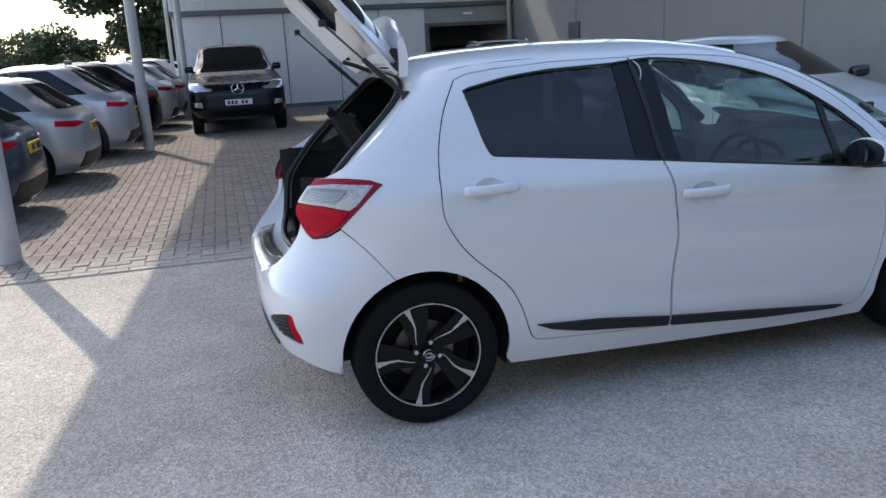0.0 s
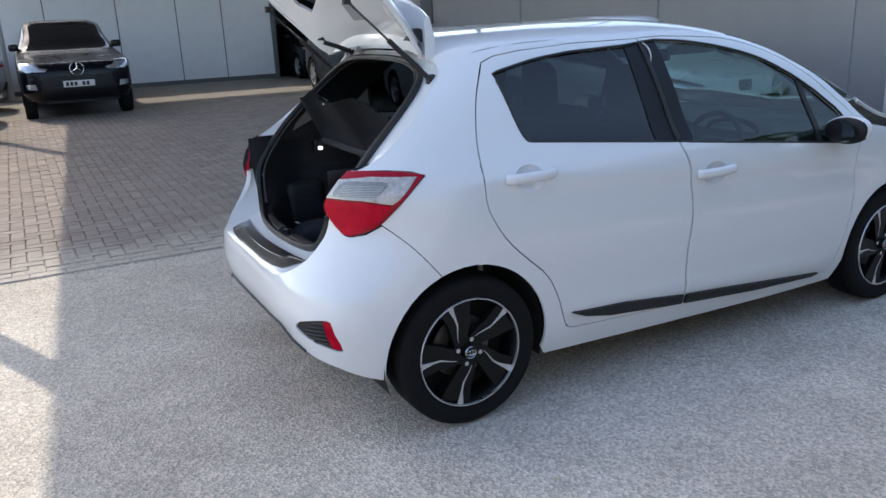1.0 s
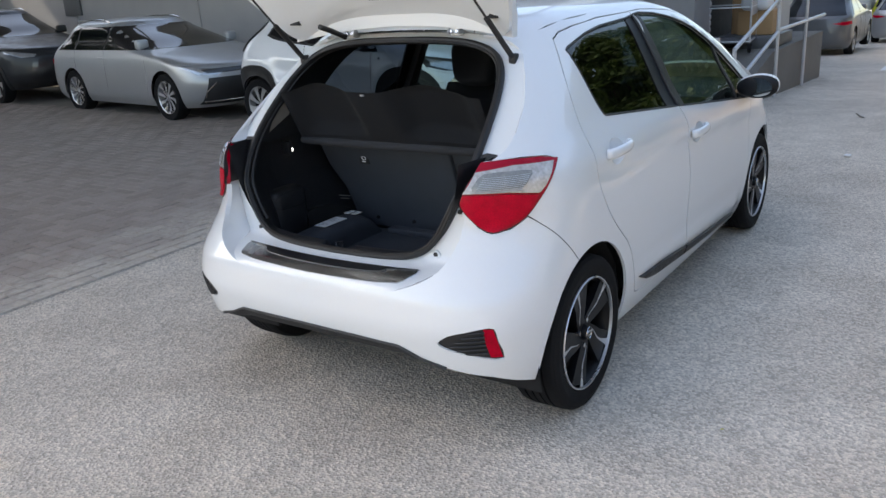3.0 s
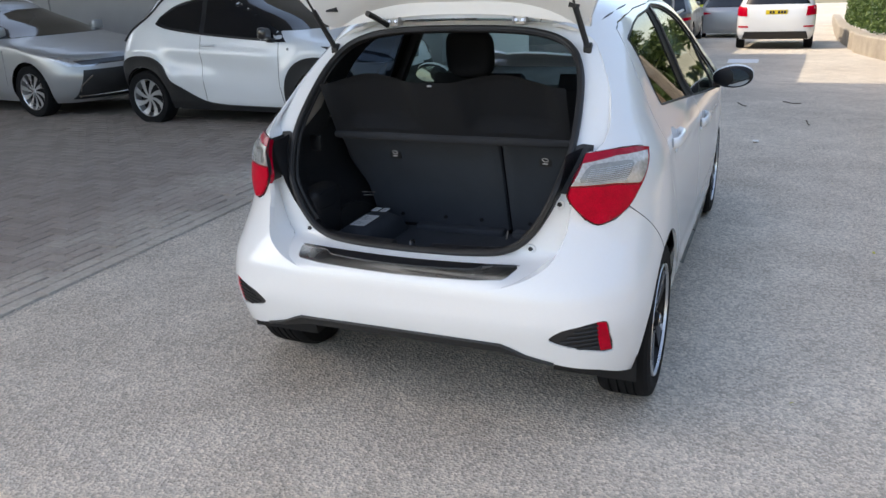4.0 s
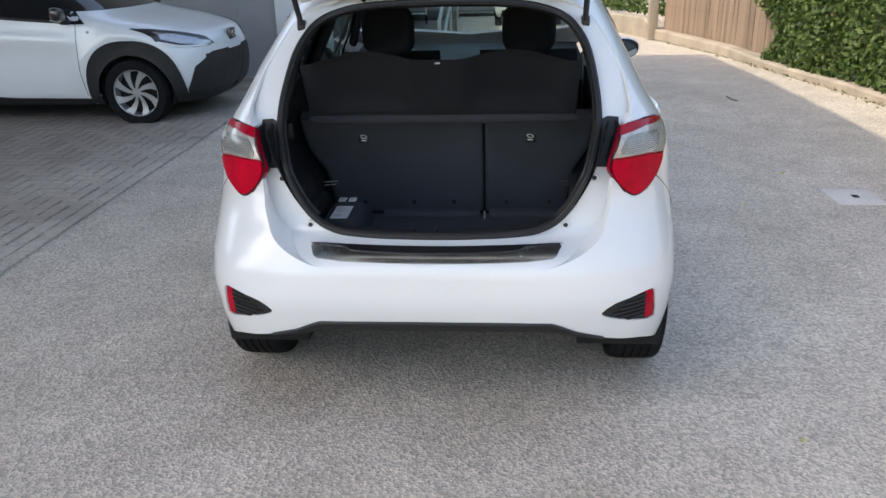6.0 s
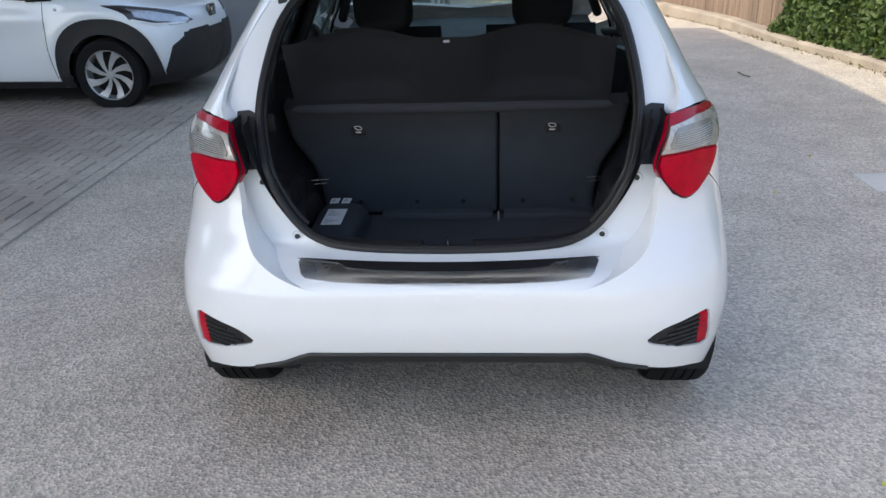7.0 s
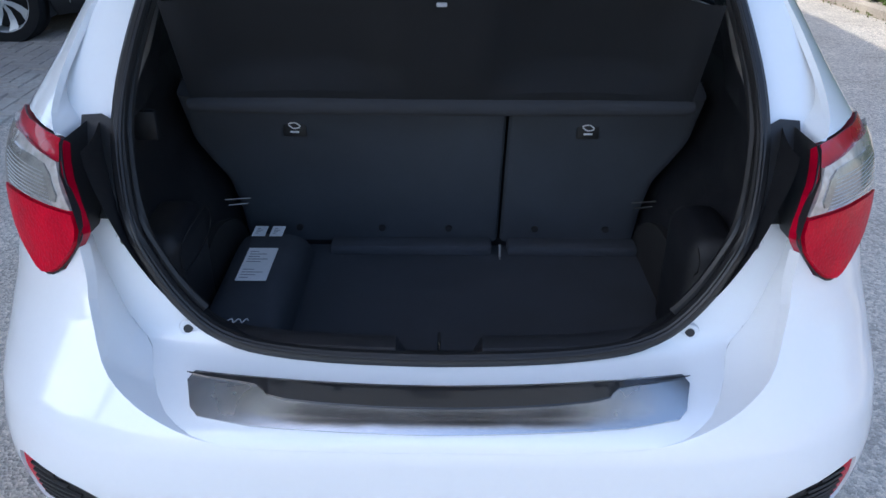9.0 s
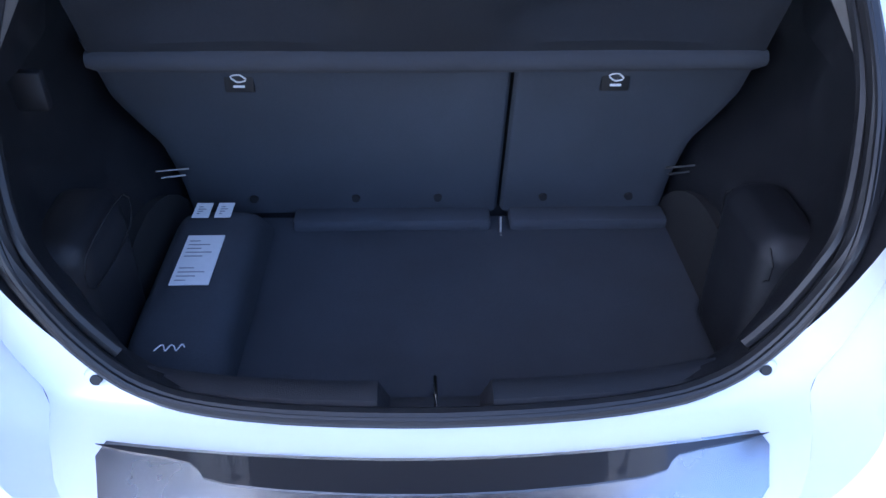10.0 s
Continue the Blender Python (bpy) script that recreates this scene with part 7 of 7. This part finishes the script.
truck, tb = far_car("dark_pickup", "blue-black pick-up truck facing the yard", XCL, BLUEBLACK, 3.15, 0.385,
        at(-0.34, 16.65, -90, 0.08), None, 1.14, 1.20, face=PILLAR, plate_front=0.64)
ring = [(float(tb.front(np.array(0.0), np.array(0.90))[0]) + 0.02, 0.115 * math.cos(a), 0.90 + 0.115 * math.sin(a)) for a in np.linspace(0, math.tau, 25)[:-1]]
badge = part("round_badge", tube(ring, 0.010, 6, True), CHROME, truck, "round bright badge")
for a in (math.pi / 2, math.pi * 7 / 6, -math.pi / 6):
    part("badge_ray", cyl((ring[0][0], 0, 0.90), (ring[0][0], 0.11 * math.cos(a), 0.90 + 0.11 * math.sin(a)), 0.014, 0.004, 6), CHROME, badge)
for s in (-1, 1):
    v, f, n = patch(tb.front, [(s * 0.58, 0.90), (s * 0.66, 1.01), (s * 0.90, 1.02), (s * 0.92, 0.92), (s * 0.80, 0.86)], (), 0.05, -0.02, 0.03, centre=(1.2, 0, 0.6))
    put("lamp_glass", mesh_of("lamp_glass", v, f, LENS, n), truck, "large clear headlamp")
    v, f, n = patch(tb.front, [(s * 0.68, 0.56), (s * 0.84, 0.58), (s * 0.84, 0.66), (s * 0.70, 0.66)], (), 0.05, -0.02, 0.03, centre=(1.2, 0, 0.6))
    put("fog_lamp", mesh_of("fog_lamp", v, f, LENS, n), truck, "small fog lamp")
CHR = car_rows(0.85, 0.90, 2.64, 0.90, 1.56, 1.00, 1.05, 2.15, -0.05, 1.15, tail=0.16)
HATCH = car_rows(0.80, 0.92, 2.64, 0.895, 1.45, 0.94, 0.99, 2.15, -0.15, 1.15, tail=0.14)
ROW = ((5.45, NAVY, HATCH, 1.45, "dark navy hatchback parked tail-out in the sun"), (8.1, SILVER, HATCH, 1.45, "silver hatchback parked tail-out in the sun"),
       (10.9, LILAC, CHR, 1.56, "lilac-silver crossover parked tail-out in the row"), (13.5, BLUEBLACK, CHR, 1.56, "blue-black crossover parked tail-out in the row"),
       (16.1, WHITE, CHR, 1.56, "white crossover parked tail-out in the row"), (18.7, LILAC, HATCH, 1.45, "pale grey hatchback parked tail-out in the row"),
       (21.3, SILVER, CHR, 1.56, "silver crossover parked tail-out in the row"), (23.9, WHITE, HATCH, 1.45, "white hatchback parked tail-out in the row"))
for i, (y, pm, rows, top, lab) in enumerate(ROW):
    hd = 1.0 if rows is CHR else 0.94
    c, b_ = far_car("parked_car", lab, rows, pm, 2.64, 0.335, at(-3.40 + 0.085 * (y - 5.45), y, 180), PLASTIC if rows is CHR else None, hd, hd + 0.05, plate_rear=0.74, tail_mat=RED_LENS, detail=1.0 if i < 3 else 0.7)
    part("roof_aerial", box((0.05, -0.02, top - 0.03), (0.17, 0.02, top + 0.045), 0.015), BLACK_GLOSS, c)
    v, f, n = patch(b_.rear, [(-0.70, 0.26), (0.70, 0.26), (0.62, 0.44), (-0.62, 0.44)], (), 0.08, -0.006, 0.015, centre=(1.2, 0, 0.6))
    put("rear_skirt", mesh_of("rear_skirt", v, f, PLASTIC, n), c, "black plastic rear skirt")
    tagged(c, group="cars parked tail-out")
ML = car_rows(0.98, 0.88, 2.91, 0.955, 1.78, 1.12, 1.15, 2.3, -0.60, 1.3, low=0.28, nr=4.5)
big, mb = far_car("white_suv", "white sport utility vehicle parked in the lane", ML, WHITE, 2.91, 0.38, at(20.9, -0.95, 1), None, 1.12, 1.15, plate_rear=0.98)
for s in (-1, 1):
    v, f, n = patch(mb.rear, [(s * 0.70, 0.88), (s * 0.72, 1.10), (s * 0.925, 1.12), (s * 0.935, 0.90)], (), 0.06, -0.015, 0.02, centre=(1.2, 0, 0.6))
    put("tail_lamp", mesh_of("tail_lamp", v, f, RED_LENS, n), big, "upright red tail lamp")
    v, f, n = patch(mb.rear, [(s * 0.66, 0.60), (s * 0.66, 0.64), (s * 0.90, 0.64), (s * 0.90, 0.60)], (), 0.06, -0.008, 0.01, centre=(1.2, 0, 0.6))
    put("reflector", mesh_of("reflector", v, f, RED_LENS, n), big)
v, f, n = patch(mb.rear, [(-0.80, 0.31), (0.80, 0.31), (0.74, 0.50), (-0.74, 0.50)], (), 0.08, -0.010, 0.02, centre=(1.2, 0, 0.6))
put("rear_skirt", mesh_of("rear_skirt", v, f, PLASTIC, n), big, "dark plastic rear skirt")
far_car("grey_car", "grey hatchback parked along the lane wall", CHR, GREYM, 2.64, 0.335, at(20.8, 2.05, 0), None, 0.94, 0.99, tail_mat=RED_LENS, detail=0.7)
far_car("silver_car", "silver car parked far along the lane", CHR, SILVER, 2.64, 0.335, at(28.3, 0.75, 0), PLASTIC, 1.0, 1.05, tail_mat=RED_LENS, detail=0.7)
far_car("yellow_van", "bright yellow van at the end of the lane", ML, YELLOW, 2.91, 0.38, at(44, 2.6, 0), None, 1.12, 1.15, detail=0.6, category="van")
far_car("dark_showroom_car", "black car standing inside the open bay", CHR, BLUEBLACK, 2.64, 0.335, at(6.6, 21.4, -90, 0.12), None, 1.0, 1.05, detail=0.7)


# ---- paving blocks ----
def block_mesh(w, d, material, a=0.003):
    bm = bmesh.new()
    h, e = 0.011, 0.004
    lo = [bm.verts.new(p) for p in ((a, a, 0), (w - a, a, 0), (w - a, d - a, 0), (a, d - a, 0))]
    hi = [bm.verts.new(p) for p in ((a + e, a + e, h), (w - a - e, a + e, h), (w - a - e, d - a - e, h), (a + e, d - a - e, h))]
    bm.faces.new(hi)
    for i in range(4):
        j = (i + 1) % 4
        bm.faces.new((lo[i], lo[j], hi[j], hi[i]))
    me = bpy.data.meshes.new("block")
    bm.to_mesh(me)
    bm.free()
    me.materials.append(material)
    return me


def lay_paving():
    B, x0, y0 = 0.105, -3.6, 2.425
    near = {"h": block_mesh(2 * B, B, BLOCK), "v": block_mesh(B, 2 * B, BLOCK)}
    V, F, count = [], [], 0
    # two courses of stretchers along the edge
    edging = block_mesh(2 * B, B, EDGING, 0.006)
    for j in range(2):
        for i in range(34):
            x, y = x0 - 0.2 + 2 * B * i + B * j, 2.413 + B * j
            put("edging_block", edging, paving, m=Matrix.Translation((x, y, gz(x, y) + 0.002)))
    tmpl = {k: (np.array([v.co[:] for v in m.vertices]), [tuple(p.vertices) for p in m.polygons]) for k, m in near.items()}
    rng = np.random.default_rng(9)
    for j in range(int(11.2 / B)):
        for i in range(int(8.4 / B)):
            d = (i - j) % 4
            if d not in (0, 3):
                continue
            kind = "h" if d == 0 else "v"
            x, y = x0 + i * B, y0 + j * B
            z = gz(x, y) + 0.003 + 0.0025 * rng.random() - (0.006 if y < 2.62 else 0)
            if -2.3 < x < 0.35 and y < 4.9 and count < 240:
                put("block", near[kind], paving, m=Matrix.Translation((x, y, z)))
                count += 1
                continue
            tv, tf = tmpl[kind]
            k = len(V)
            tilt = rng.normal(0, 0.004, 2)
            V += [(x + p[0], y + p[1], z + p[2] + tilt[0] * p[0] + tilt[1] * p[1]) for p in tv]
            F += [tuple(q + k for q in t) for t in tf]
    ob = put("blocks", mesh_of("blocks", V, F, BLOCK_JOINED, smooth=False), paving)
    ob["kind"] = "stuff"


def joined_blocks():
    m = BLOCK.copy()
    m.name = "paving_blocks"
    nt = m.node_tree
    info = next(n for n in nt.nodes if n.bl_idname == "ShaderNodeObjectInfo")
    geo = nt.nodes.new("ShaderNodeNewGeometry")
    to = info.outputs["Random"].links[0].to_socket
    nt.links.new(geo.outputs["Random Per Island"], to)
    nt.nodes.remove(info)
    return m


def dusty(m):
    """Pale dust and grit carried from the asphalt on to the first courses of blocks, with a ragged edge."""
    nt = m.node_tree
    n, l = nt.nodes, nt.links
    geo, sep, nz, fine = n.new("ShaderNodeNewGeometry"), n.new("ShaderNodeSeparateXYZ"), n.new("ShaderNodeTexNoise"), n.new("ShaderNodeTexNoise")
    nz.inputs["Scale"].default_value, nz.inputs["Detail"].default_value = 1.4, 6
    fine.inputs["Scale"].default_value, fine.inputs["Detail"].default_value = 35, 4
    l.new(geo.outputs["Position"], sep.inputs[0])
    for t in (nz, fine):
        l.new(geo.outputs["Position"], t.inputs["Vector"])
    off = n.new("ShaderNodeMath")
    off.operation, off.inputs[1].default_value = "MULTIPLY_ADD", -2.6
    l.new(nz.outputs[0], off.inputs[0])
    l.new(sep.outputs["Y"], off.inputs[2])
    fade = n.new("ShaderNodeMapRange")
    fade.inputs["From Min"].default_value, fade.inputs["From Max"].default_value = 0.95, 2.1
    fade.inputs["To Min"].default_value, fade.inputs["To Max"].default_value = 1.0, 0.0
    l.new(off.outputs[0], fade.inputs["Value"])
    both_ = n.new("ShaderNodeMath")
    both_.operation = "MULTIPLY"
    gr = n.new("ShaderNodeMapRange")
    gr.inputs["From Min"].default_value, gr.inputs["From Max"].default_value = 0.35, 0.62
    gr.inputs["To Min"].default_value = 0.45
    l.new(fine.outputs[0], gr.inputs["Value"])
    l.new(fade.outputs[0], both_.inputs[0])
    l.new(gr.outputs[0], both_.inputs[1])
    b = n["Principled BSDF"]
    src = b.inputs["Base Color"].links[0].from_socket
    mx = n.new("ShaderNodeMix")
    mx.data_type = "RGBA"
    l.new(both_.outputs[0], mx.inputs[0])
    l.new(src, mx.inputs[6])
    mx.inputs[7].default_value = (0.50, 0.45, 0.385, 1)
    l.new(mx.outputs[2], b.inputs["Base Color"])


EDGING = mat("edging_block", (0.33, 0.285, 0.245), 0.9, vary=0.34, scale=2.0, fine=60, bump=0.5, bump_scale=150, random_tint=0.8)
BLOCK_JOINED = joined_blocks()
for m_ in (BLOCK, BLOCK_JOINED, EDGING, JOINT):
    dusty(m_)
lay_paving()
